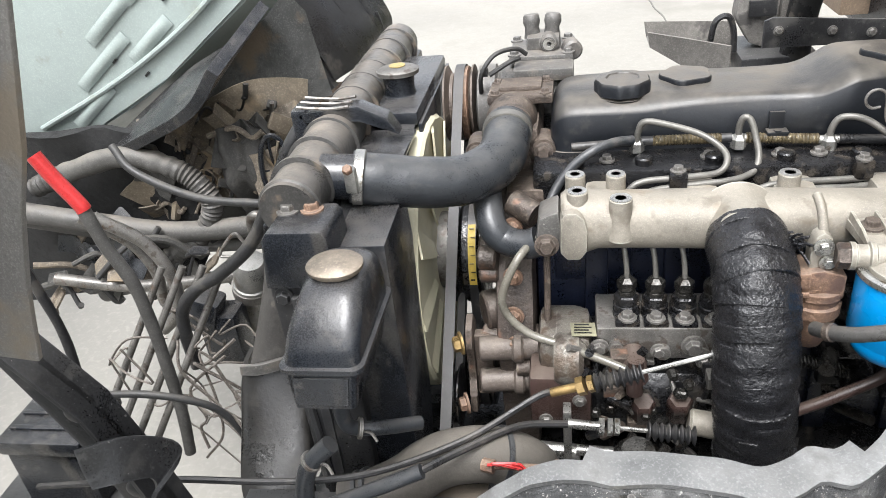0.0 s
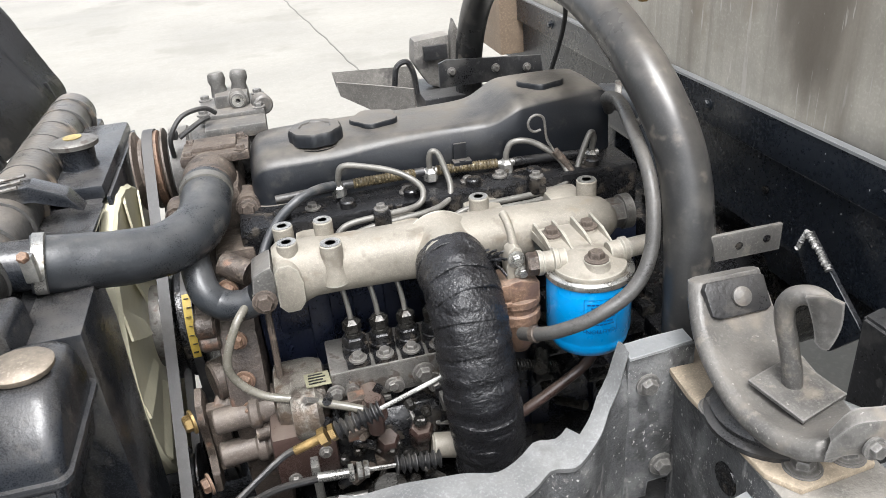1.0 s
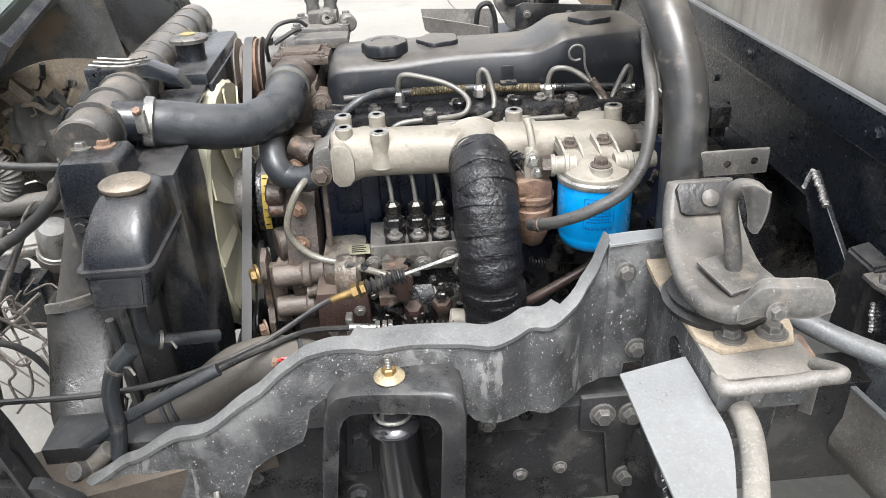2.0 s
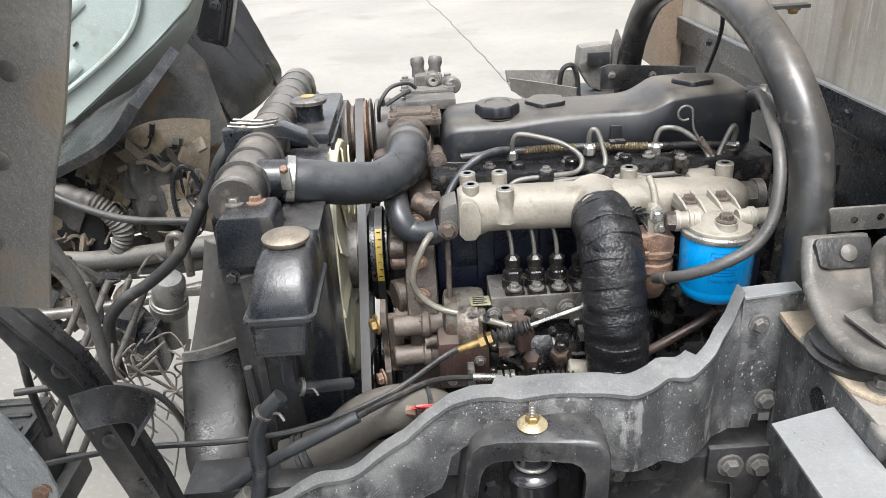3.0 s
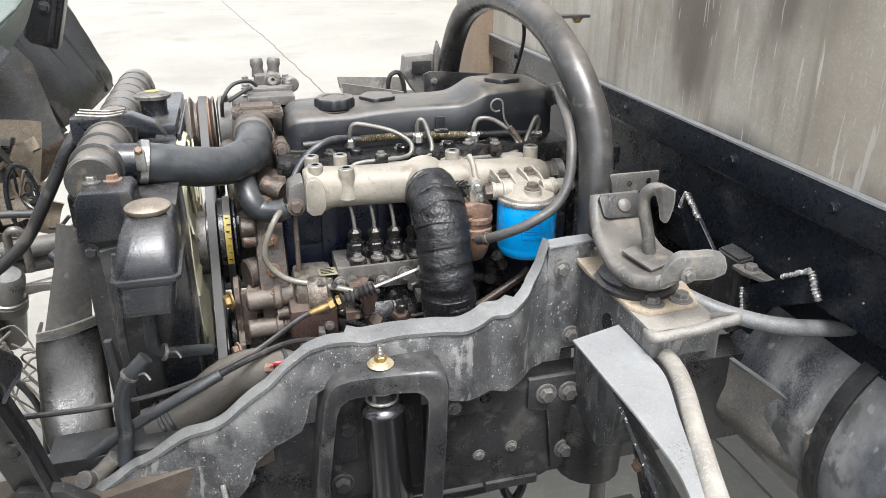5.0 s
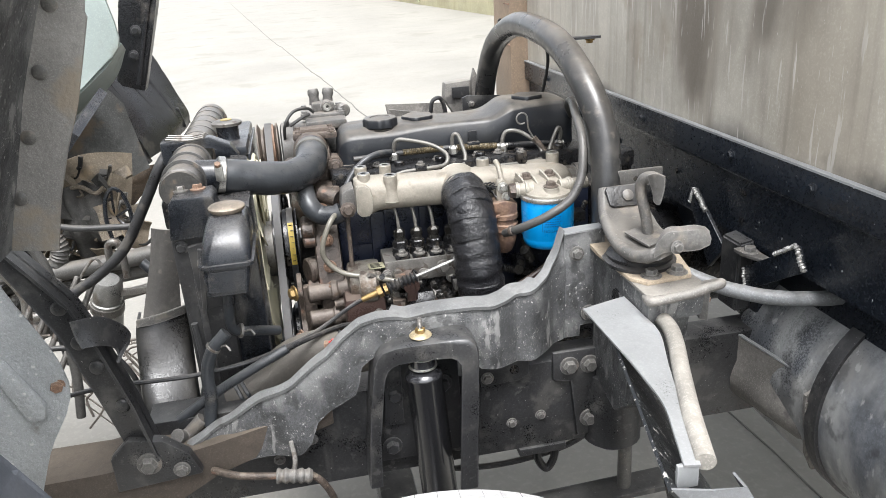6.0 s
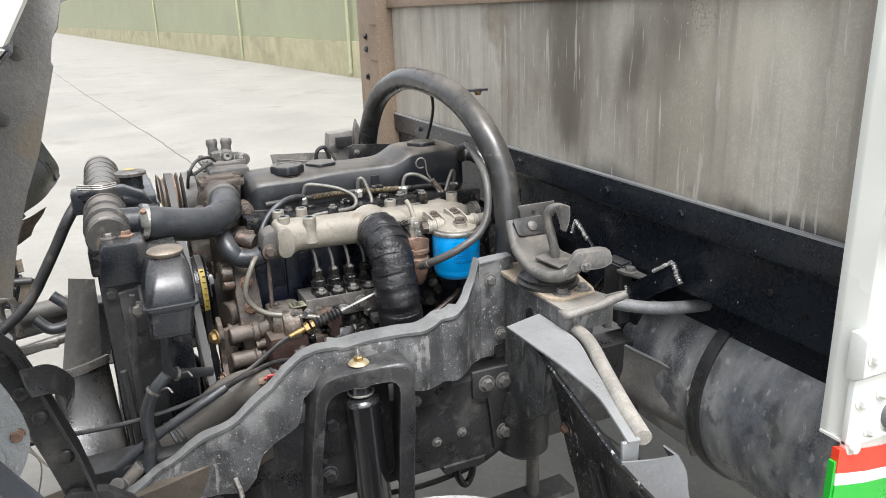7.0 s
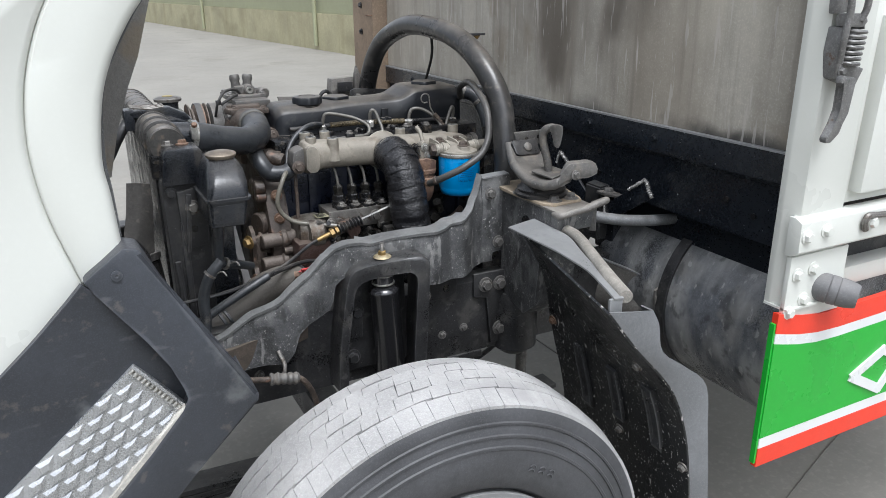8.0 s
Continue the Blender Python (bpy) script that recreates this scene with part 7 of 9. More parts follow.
lathe(b, (-0.17, 1.045, 0.915), (1, 0, 0), [(0.0, 0), (0.05, 0.0), (0.06, 0.006), (0.06, 0.03), (0.035, 0.035), (0.035, 0.06)], 32)
lathe(b, (-0.185, 1.045, 0.915), (1, 0, 0), [(0.02, 0), (0.09, 0.004), (0.092, 0.010), (0.02, 0.014)], 60, 30, 0.02)
part("fan_clutch", b, STEEL, engine, "finned fan clutch")
for k in range(12):
    a = math.tau * k / 12 + 0.2
    b = mesh()
    grid = []
    for i in range(6):
        r = 0.088 + 0.112 * i / 5
        row = []
        for j in range(4):
            s = (j / 3 - 0.5) * (0.86 - 0.10 * i / 5)
            row.append((-0.164 + (j / 3 - 0.5) * 0.020 + 0.012 * (j / 3 - 0.5) ** 2, 1.045 + r * math.cos(a + s), 0.915 + r * math.sin(a + s)))
        grid.append(row)
    skin(b, grid, 0.003)
    part("fan_blade", b, CREAM, engine, "cream plastic fan blade", sharp=60)

b = mesh()
lathe(b, (-0.180, 1.045, 0.915), (1, 0, 0), [(0.192, 0.006), (0.205, 0.004), (0.209, 0.007), (0.209, 0.022), (0.204, 0.026), (0.192, 0.024)], 96, 32, 0.006)
part("fan_ring", b, CREAM, engine, "cream plastic ring round the fan blades")

# thermostat housing, top hose and compressor
b = mesh()
span(b, (-0.075, 1.0, 1.03), (0.005, 1.15, 1.13), 0.02)
lathe(b, (-0.037, 1.045, 1.125), (0.0, -1, 0.10), [(0.034, -0.03), (0.036, 0.0), (0.035, 0.02), (0.0315, 0.03), (0.0305, 0.075)], 28)
housing = part("thermostat_housing", b, CAST, engine, "brown rusty thermostat housing")
b = mesh()
box(b, (-0.025, 1.095, 1.147), (0.092, 0.085, 0.014), 0.004, pose(0, 0, 0, -4, 0, 0))
box(b, (-0.025, 1.10, 1.156), (0.06, 0.055, 0.010), 0.004, pose(0, 0, 0, -4, 0, 0))
top = part("housing_cover", b, CAST, housing)
for x, y in ((-0.06, 1.062), (0.01, 1.062), (-0.06, 1.128), (0.01, 1.128)):
    bolt(top, (x, y, 1.1535 - (y - 1.095) * 0.07), (0, 0.07, 1), 0.0065, CAST)
for x in (-0.082, 0.008):
    b = mesh()
    rod(b, (x, 1.0, 1.10), (x, 0.985, 1.10), 0.012, n=14)
    rod(b, (x, 1.03, 1.10), (x, 0.99, 1.10), 0.016, n=14)
    part("housing_lug", b, CAST, housing)
for p in ((-0.082, 0.985, 1.10), (0.008, 0.985, 1.10)):
    bolt(housing, p, (0, -1, 0.1), 0.009, CAST)
top_hose = thing("radiator_hose", (-0.1, 0.85, 1.10), "thick dusty black top radiator hose with steel clamps", "hose")
hose_line = [(-0.212, 0.828, 1.145), (-0.18, 0.835, 1.137), (-0.145, 0.845, 1.128), (-0.11, 0.858, 1.120), (-0.08, 0.875, 1.116), (-0.055, 0.90, 1.118), (-0.042, 0.93, 1.124), (-0.038, 0.965, 1.132), (-0.037, 0.99, 1.138)]
b = mesh()
tube(b, hose_line, 0.0305, 72, 10, rough=0.0012, flute=0.0007)
part("hose_run", b, HOSE, top_hose)
b = mesh()
lathe(b, (-0.038, 0.968, 1.133), (0.0, 1, 0.2), [(0.031, 0), (0.033, 0.001), (0.033, 0.012), (0.031, 0.013)], 36)
part("hose_clamp", b, LINE_STEEL, top_hose, "dull steel clamp")
b = mesh()
lathe(b, (-0.208, 0.8255, 1.1465), (1, 0.15, -0.2), [(0.031, 0), (0.033, 0.001), (0.033, 0.012), (0.031, 0.013)], 36)
box(b, (-0.201, 0.792, 1.158), (0.014, 0.012, 0.03), 0.003)
clamp = part("hose_clamp", b, BRIGHT, top_hose, "bright worm-drive clamp")
bolt(clamp, (-0.201, 0.786, 1.172), (0, -0.6, 0.8), 0.006, RUST, False)
compressor = thing("compressor", (-0.02, 1.2, 1.02), "dusty grey compressor with twin hose stubs", "compressor")
b = mesh()
lathe(b, (-0.10, 1.20, 1.095), (1, 0, 0), [(0.05, 0), (0.062, 0.004), (0.062, 0.03), (0.055, 0.034), (0.06, 0.04), (0.06, 0.13), (0.05, 0.14)], 36)
span(b, (-0.04, 1.14, 1.145), (0.05, 1.26, 1.165), 0.006)
part("compressor_body", b, GREY_STEEL, compressor)
b = mesh()
lathe(b, (-0.112, 1.20, 1.098), (-1, 0, 0), [(0.05, 0), (0.058, 0.002), (0.058, 0.012), (0.04, 0.016), (0.015, 0.016), (0.015, 0.024), (0, 0.024)], 36)
part("clutch_plate", b, RUST, compressor, "rusty clutch face")
b = mesh()
span(b, (-0.048, 1.185, 1.160), (0.05, 1.285, 1.172), 0.004)
part("port_plate", b, GREY_STEEL, compressor)
b = mesh()
span(b, (-0.022, 1.215, 1.168), (0.03, 1.27, 1.192), 0.007)
rod(b, (0.012, 1.235, 1.182), (0.013, 1.205, 1.183), 0.014, n=18, edge=0.003)
port = part("port_block", b, GREY_STEEL, compressor)
for x, lean in ((-0.013, -0.05), (0.016, 0.12)):
    b = mesh()
    lathe(b, (x, 1.245, 1.184), (lean, 0.1, 1), [(0.0135, 0), (0.011, 0.016), (0.0135, 0.024), (0.0125, 0.033), (0.010, 0.036), (0, 0.036)], 20)
    part("hose_stub", b, GREY_STEEL, port)
b = mesh()
lathe(b, (0.013, 1.205, 1.183), (0, -1, 0), [(0.009, 0), (0.009, 0.002), (0.004, 0.002), (0.003, 0.0)], 18)
part("port_end", b, BRIGHT, port)
b = mesh()
rod(b, (0.045, 1.225, 1.172), (0.05, 1.20, 1.172), 0.015, n=16, edge=0.003)
part("side_union", b, GREY_STEEL, port)
for p in ((-0.04, 1.195, 1.172), (0.042, 1.195, 1.172), (0.042, 1.275, 1.172), (-0.04, 1.275, 1.172)):
    bolt(compressor, p, (0, 0, 1), 0.007, GREY_STEEL)
b = mesh()
tube(b, [(-0.09, 1.15, 1.13), (-0.085, 1.13, 1.165), (-0.065, 1.14, 1.19), (-0.035, 1.16, 1.192), (-0.02, 1.17, 1.18)], 0.0035, 8)
tube(b, [(-0.075, 1.14, 1.16), (-0.045, 1.15, 1.175), (-0.03, 1.16, 1.178)], 0.004, 8)
box(b, (-0.082, 1.14, 1.165), (0.012, 0.012, 0.012), 0.002)
part("clutch_lead", b, WIRE, compressor)
b = mesh()
tube(b, [(-0.062, 0.98, 1.10), (-0.063, 0.92, 1.098), (-0.055, 0.862, 1.062), (-0.038, 0.852, 1.042), (-0.012, 0.842, 1.040), (0.004, 0.84, 1.046)], 0.0185, 18, 8)
part("bypass_hose", b, HOSE, engine, "short black bypass hose")
b = mesh()
rod(b, (-0.03, 0.90, 1.07), (0.0, 0.88, 1.06), 0.016, n=18)
span(b, (-0.04, 0.92, 1.03), (0.01, 0.97, 1.075), 0.008)
part("bypass_union", b, CAST, engine)

b = mesh()
span(b, (-0.23, 0.70, 0.56), (0.02, 1.32, 0.60), 0.01)
span(b, (-0.02, 0.88, 0.56), (0.5, 1.2, 0.68), 0.03)
part("oil_sump", b, OILY, engine)

alternator = thing("alternator", (-0.08, 1.24, 0.88), "dusty dark alternator on the far side of the engine", "alternator")
b = mesh()
lathe(b, (-0.10, 1.24, 0.955), (1, 0, 0), [(0.03, 0), (0.058, 0.004), (0.062, 0.012), (0.062, 0.10), (0.055, 0.115), (0.02, 0.118)], 32, 12, 0.01)
part("alternator_body", b, GRIMY_ALLOY, alternator)
b = mesh()
lathe(b, (-0.135, 1.24, 0.955), (1, 0, 0), [(0.012, 0), (0.036, 0.002), (0.036, 0.006), (0.028, 0.012), (0.036, 0.018), (0.036, 0.022), (0.012, 0.03)], 32)
part("alternator_pulley", b, OILY, alternator)
b = mesh()
span(b, (-0.06, 1.16, 0.90), (-0.03, 1.24, 0.94), 0.006)
part("mounting_lug", b, CAST, alternator)

# ---- radiator pack ----
radiator = thing("radiator", (-0.26, 1.08, 0.66), "black radiator with ribbed top tank and side plates", "radiator")
b = mesh()
line = [(-0.262, 0.755, 1.146), (-0.263, 0.95, 1.150), (-0.264, 1.15, 1.152), (-0.265, 1.40, 1.150)]
tube(b, line, 0.034, 30, 12)
lathe(b, (-0.262, 0.757, 1.146), (0, -1, 0), [(0.034, 0), (0.0365, 0.002), (0.0365, 0.009), (0.034, 0.011), (0.033, 0.016), (0.0, 0.017)], 30)
DUSTY_TANK = mat("dusty_tank_plastic", (0.05, 0.048, 0.045), 0.4, var=0.35, big=16, fine=170, bump=0.2, dust=0.75, dust_colour=(0.23, 0.2, 0.165), stain=(0.13, 0.105, 0.08), stain_at=0.56, stain_scale=20)
ribs = part("top_tank", b, DUSTY_TANK, radiator, "ribbed black plastic top tank")
for k in range(10):
    y = 0.795 + 0.062 * k
    b = mesh()
    lathe(b, (-0.263, y, 1.148), (0, 1, 0), [(0.033, 0), (0.0385, 0.002), (0.0385, 0.008), (0.033, 0.010)], 30)
    part("tank_rib", b, DUSTY_TANK, ribs)
b = mesh()
span(b, (-0.298, 0.74, 1.08), (-0.228, 1.42, 1.13), 0.006)
span(b, (-0.290, 0.76, 0.72), (-0.240, 1.40, 1.08), 0.002)
part("core", b, OILY, radiator)
b = mesh()
slab(b, [(-0.276, 1.140), (-0.210, 1.140), (-0.206, 1.07), (-0.210, 0.72), (-0.238, 0.70), (-0.272, 0.70), (-0.284, 0.72), (-0.287, 1.068)], "y", 0.705, 0.05, 0.005)
side = part("side_plate", b, BLACK_STEEL, radiator, "black steel side plate")
b = mesh()
slab(b, [(-0.279, 1.136), (-0.272, 1.146), (-0.212, 1.146), (-0.206, 1.138), (-0.203, 1.076), (-0.286, 1.076)], "y", 0.692, 0.07, 0.004)
cap_box = part("corner_box", b, PLASTIC, radiator)
bolt(cap_box, (-0.262, 0.742, 1.146), (0, 0, 1), 0.009, STEEL)
bolt(cap_box, (-0.235, 0.744, 1.146), (0, 0, 1), 0.009, RUST)
bolt(side, (-0.272, 0.703, 1.060), (0, -1, 0), 0.008, BLACK_STEEL)
bolt(side, (-0.236, 0.692, 1.030), (0, -1, 0), 0.010, STEEL)
b = mesh()
slab(b, [(-0.262, 1.062), (-0.228, 1.066), (-0.214, 1.072), (-0.206, 1.06), (-0.212, 0.95), (-0.250, 0.945), (-0.258, 0.96)], "y", 0.695, 0.01, 0.002)
bracket_p = part("bracket_plate", b, BLACK_STEEL, radiator)
b = mesh()
lathe(b, (-0.236, 0.696, 0.985), (0, -1, 0), [(0.007, 0), (0.007, 0.0015), (0.0, 0.0015)], 16)
part("plate_hole", b, OILY, bracket_p)
b = mesh()
slab(b, [(-0.256, 0.94), (-0.248, 0.94), (-0.236, 1.056), (-0.246, 1.058)], "y", 0.688, 0.012, 0.002)
part("plate_fold", b, BLACK_STEEL, bracket_p)
b = mesh()
tube(b, [(-0.275, 0.70, 0.92), (-0.272, 0.70, 0.85), (-0.27, 0.70, 0.74)], 0.006, 8)
span(b, (-0.262, 0.70, 0.72), (-0.25, 0.706, 1.0), 0.002)
part("side_rib", b, BLACK_STEEL, radiator)
# filler neck and cap
b = mesh()
span(b, (-0.235, 1.02, 1.13), (-0.165, 1.30, 1.152), 0.008)
lathe(b, (-0.205, 1.105, 1.14), (0, 0, 1), [(0.026, 0), (0.024, 0.012), (0.022, 0.02), (0.024, 0.042)], 24)
part("filler_neck", b, PLASTIC, radiator)
b = mesh()
lathe(b, (-0.205, 1.105, 1.180), (0, 0, 1), [(0.022, 0), (0.029, 0.002), (0.030, 0.008), (0.027, 0.010), (0.018, 0.013), (0.0, 0.013)], 48, 2, 0.06)
cap = part("pressure_cap", b, STEEL, radiator, "steel pressure cap")
b = mesh()
lathe(b, (-0.205, 1.105, 1.1935), (0, 0, 1), [(0.012, 0), (0.012, 0.0008), (0, 0.0008)], 24)
part("cap_label", b, mat("faded_yellow_label", (0.36, 0.27, 0.08), 0.5, var=0.4, big=50, dust=0.3), cap, "yellow cap label")
# clip over the tank
b = mesh()
slab(b, [(-0.312, 1.185), (-0.225, 1.192), (-0.19, 1.175), (-0.175, 1.15), (-0.195, 1.16), (-0.225, 1.175), (-0.30, 1.170)], "y", 0.94, 0.03, 0.003)
span(b, (-0.318, 0.94, 1.145), (-0.296, 0.99, 1.19), 0.006)
part("tank_clip", b, PLASTIC, radiator)
for y in (0.936, 0.955, 0.974):
    b = mesh()
    tube(b, [(-0.305, y, 1.196), (-0.265, y + 0.006, 1.190), (-0.235, y, 1.194)], 0.0022, 6)
    part("clip_wire", b, STEEL, radiator, "bright wire clip")
# cowl round the fan
b = mesh()
grid = []
for k in range(33):
    a = radians(-110 + 320 * k / 32)
    c, s = math.cos(a), math.sin(a)
    sq = min(1 / max(abs(c), 1e-3), 1 / max(abs(s), 1e-3))
    outer = (1.075 + 0.335 * c * sq * 0.98, 0.905 + 0.212 * s * sq)
    grid.append([(-0.235, *outer), (-0.218, 1.07 + (outer[0] - 1.07) * 0.97, 0.91 + (outer[1] - 0.91) * 0.97), (-0.20, 1.045 + 0.245 * c, 0.915 + 0.222 * s), (-0.170, 1.045 + 0.236 * c, 0.915 + 0.220 * s)])
skin(b, grid, 0.003)
part("fan_cowl", b, PLASTIC, radiator, "black plastic fan cowl", sharp=50)
b = mesh()
slab(b, [(0.725, 1.11), (0.85, 1.115), (0.86, 1.05), (0.84, 0.98), (0.84, 0.80), (0.80, 0.70), (0.725, 0.72)], "x", -0.215, 0.060, 0.004)
part("cowl_side", b, PLASTIC, radiator)
for z in (1.00, 0.86, 0.78):
    b = mesh()
    loft(b, [[(-0.186, 0.735, z), (-0.180, 0.735, z), (-0.180, 0.735, z + 0.004), (-0.186, 0.735, z + 0.004)], [(-0.186, 0.80, z + 0.018), (-0.170, 0.80, z + 0.018), (-0.170, 0.80, z + 0.022), (-0.186, 0.80, z + 0.022)]])
    part("cowl_rib", b, PLASTIC, radiator)
# hose neck
b = mesh()
rod(b, (-0.245, 0.822, 1.150), (-0.20, 0.826, 1.146), 0.027, n=24)
part("hose_neck", b, PLASTIC, radiator)
b = mesh()
span(b, (-0.238, 0.86, 1.128), (-0.165, 1.0, 1.136), 0.003)
span(b, (-0.166, 1.02, 1.05), (-0.160, 1.30, 1.135), 0.002)
part("cowl_top", b, PLASTIC, radiator)

# coolant bottle
bottle = thing("coolant_reservoir", (-0.19, 0.60, 1.0), "black plastic coolant reservoir with a dull metal cap", "reservoir")
b = mesh()
loops = []
for z, x0, x1, y0, y1, r in ((1.018, -0.222, -0.164, 0.570, 0.690, 0.006), (1.0205, -0.2245, -0.1615, 0.567, 0.694, 0.007), (1.066, -0.2265, -0.153, 0.566, 0.700, 0.009), (1.0665, -0.2305, -0.147, 0.562, 0.706, 0.011), (1.0715, -0.2305, -0.147, 0.562, 0.706, 0.011), (1.0722, -0.2265, -0.151, 0.566, 0.702, 0.012), (1.085, -0.2245, -0.150, 0.568, 0.701, 0.014), (1.098, -0.2220, -0.1495, 0.574, 0.700, 0.016), (1.108, -0.2195, -0.1495, 0.583, 0.699, 0.018), (1.117, -0.2165, -0.150, 0.594, 0.697, 0.018), (1.124, -0.2135, -0.152, 0.604, 0.694, 0.018), (1.1295, -0.2095, -0.156, 0.612, 0.690, 0.018), (1.132, -0.203, -0.162, 0.620, 0.684, 0.018)):
    loop = []
    for cx, cy, a0 in ((x1 - r, y1 - r, 0), (x0 + r, y1 - r, 90), (x0 + r, y0 + r, 180), (x1 - r, y0 + r, 270)):
        for k in range(7):
            a = radians(a0 + 15 * k)
            loop.append((cx + r * math.cos(a), cy + r * math.sin(a), z))
    loops.append(loop)
loft(b, loops)
shell = part("bottle_shell", b, PLASTIC, bottle, "black moulded shell", sharp=35)
b = mesh()
skin(b, [[(-0.2205, 0.5645, 1.028), (-0.217, 0.5645, 1.060)], [(-0.168, 0.5645, 1.027), (-0.163, 0.5645, 1.060)]], 0.002)
part("front_panel", b, PLASTIC, shell)
b = mesh()
lathe(b, (-0.182, 0.640, 1.122), (0, 0, 1), [(0.021, 0), (0.021, 0.014)], 24)
part("bottle_neck", b, PLASTIC, bottle)
b = mesh()
lathe(b, (-0.182, 0.640, 1.133), (0.0, -0.08, 1), [(0.018, 0), (0.0225, 0.0005), (0.0255, 0.004), (0.026, 0.008), (0.0245, 0.0095), (0.019, 0.0105), (0.0165, 0.0125), (0.0, 0.0135)], 72, 2, 0.10)
part("bottle_cap", b, mat("tarnished_cap", (0.25, 0.21, 0.165), 0.5, 0.5, var=0.3, big=40), bottle, "tarnished metal cap")
b = mesh()
tube(b, [(-0.200, 0.625, 1.020), (-0.203, 0.628, 0.98), (-0.206, 0.635, 0.94), (-0.198, 0.643, 0.922), (-0.170, 0.655, 0.912), (-0.135, 0.685, 0.892)], 0.0085, 12)
tube(b, [(-0.21, 0.595, 0.945), (-0.235, 0.59, 0.92), (-0.25, 0.59, 0.88), (-0.252, 0.585, 0.83), (-0.26, 0.58, 0.79)], 0.0105, 12)
part("drain_hose", b, HOSE, bottle)
for p, d in (((-0.196, 0.643, 0.922), (0.9, 0.3, -0.3)), ((-0.232, 0.591, 0.925), (-0.6, 0, -0.7))):
    b = mesh()
    lathe(b, p, d, [(0.0095, 0), (0.0125, 0.001), (0.0125, 0.005), (0.0095, 0.006)], 16)
    tube(b, [Vector(p) + Vector((0.01, -0.005, 0)), Vector(p) + Vector((0.02, -0.012, 0.004)), Vector(p) + Vector((0.026, -0.016, -0.004))], 0.0018, 6)
    part("spring_clip", b, STEEL, bottle, "bright spring clip")

# dusty duct ahead of the radiator
duct = thing("air_duct_panel", (-0.34, 0.75, 0.72), "dusty brown-grey air guide panel beside the radiator", "panel")
b = mesh()
grid = [[(-0.296, 0.80, 1.060), (-0.322, 0.805, 1.064), (-0.340, 0.83, 1.060)], [(-0.300, 0.795, 1.0), (-0.332, 0.79, 1.0), (-0.352, 0.81, 1.0)], [(-0.304, 0.792, 0.95), (-0.342, 0.778, 0.95), (-0.364, 0.79, 0.95)], [(-0.308, 0.788, 0.910), (-0.348, 0.765, 0.910), (-0.374, 0.765, 0.910)]]
skin(b, fine_grid(grid, 6, 6, 0.003, 12, (1, 0, 0)), 0.004)
part("duct_sheet", b, mat("dusty_duct", (0.042, 0.039, 0.035), 0.75, var=0.3, big=10, fine=120, bump=0.3, stain=(0.085, 0.078, 0.068), stain_at=0.54, stain_scale=9, dust=0.3, spatter=0.2), duct, "dust-veiled upper sheet", sharp=60)
b = mesh()
DUCT_DARK = mat("scuffed_duct_plastic", (0.009, 0.0088, 0.0085), 0.36, var=0.2, big=14, fine=140, bump=0.12, stain=(0.022, 0.021, 0.019), stain_at=0.58, stain_scale=14, spatter=0.05, dust=0.12, edge=0.2)
overlay(DUCT_DARK, (0.4, 0.38, 0.35), (60.0, 60.0, 30.0), 0.70, 0.74, 0.6, detail=9.0)
grid = [[(-0.300, 0.800, 0.915), (-0.312, 0.784, 0.918), (-0.352, 0.760, 0.918), (-0.380, 0.760, 0.914), (-0.386, 0.80, 0.912)], [(-0.298, 0.790, 0.890), (-0.308, 0.770, 0.890), (-0.352, 0.748, 0.890), (-0.384, 0.748, 0.888), (-0.392, 0.79, 0.888)], [(-0.294, 0.75, 0.84), (-0.302, 0.725, 0.84), (-0.35, 0.708, 0.84), (-0.382, 0.712, 0.84), (-0.392, 0.75, 0.84)], [(-0.288, 0.70, 0.795), (-0.296, 0.68, 0.795), (-0.345, 0.655, 0.795), (-0.374, 0.665, 0.795), (-0.386, 0.70, 0.80)], [(-0.285, 0.68, 0.765), (-0.294, 0.655, 0.765), (-0.340, 0.628, 0.768), (-0.366, 0.645, 0.770), (-0.380, 0.69, 0.775)]]
skin(b, fine_grid(grid, 5, 6, 0.004, 14, (0, 1, 0)), 0.005)
part("duct_foot_box", b, DUCT_DARK, duct, "scuffed black lower duct", sharp=60)
b = mesh()
band_d = [[(-0.300, 0.797, 0.905), (-0.301, 0.795, 0.918)], [(-0.313, 0.778, 0.906), (-0.313, 0.778, 0.921)], [(-0.352, 0.755, 0.906), (-0.352, 0.756, 0.921)], [(-0.382, 0.755, 0.903), (-0.381, 0.756, 0.917)]]
skin(b, fine_grid(band_d, 4, 5, 0.002, 40, (0, 1, 0)), 0.005)
part("duct_band", b, GREY_STEEL, duct, "rust-marked joining band", sharp=60)
b = mesh()
tube(b, [(-0.31, 0.56, 0.79), (-0.30, 0.58, 0.775), (-0.27, 0.585, 0.80)], 0.012, 10)
part("duct_foot", b, GREY_STEEL, duct)

# big convoluted elbow over the chassis
elbow = thing("intercooler_elbow", (-0.08, 0.66, 0.80), "dusty brown-grey rubber elbow with a steel clamp", "hose")
b = mesh()
tube(b, [(-0.235, 0.655, 0.785), (-0.195, 0.66, 0.795), (-0.155, 0.668, 0.815), (-0.12, 0.675, 0.838), (-0.08, 0.68, 0.848), (-0.04, 0.688, 0.838), (-0.01, 0.70, 0.81), (0.0, 0.71, 0.77)], 0.033, 30, 10, rough=0.001)
part("elbow_hose", b, mat("dusty_elbow_rubber", (0.085, 0.077, 0.066), 0.75, var=0.2, big=14, fine=160, bump=0.2, dust=0.55, dust_colour=(0.19, 0.168, 0.138)), elbow)
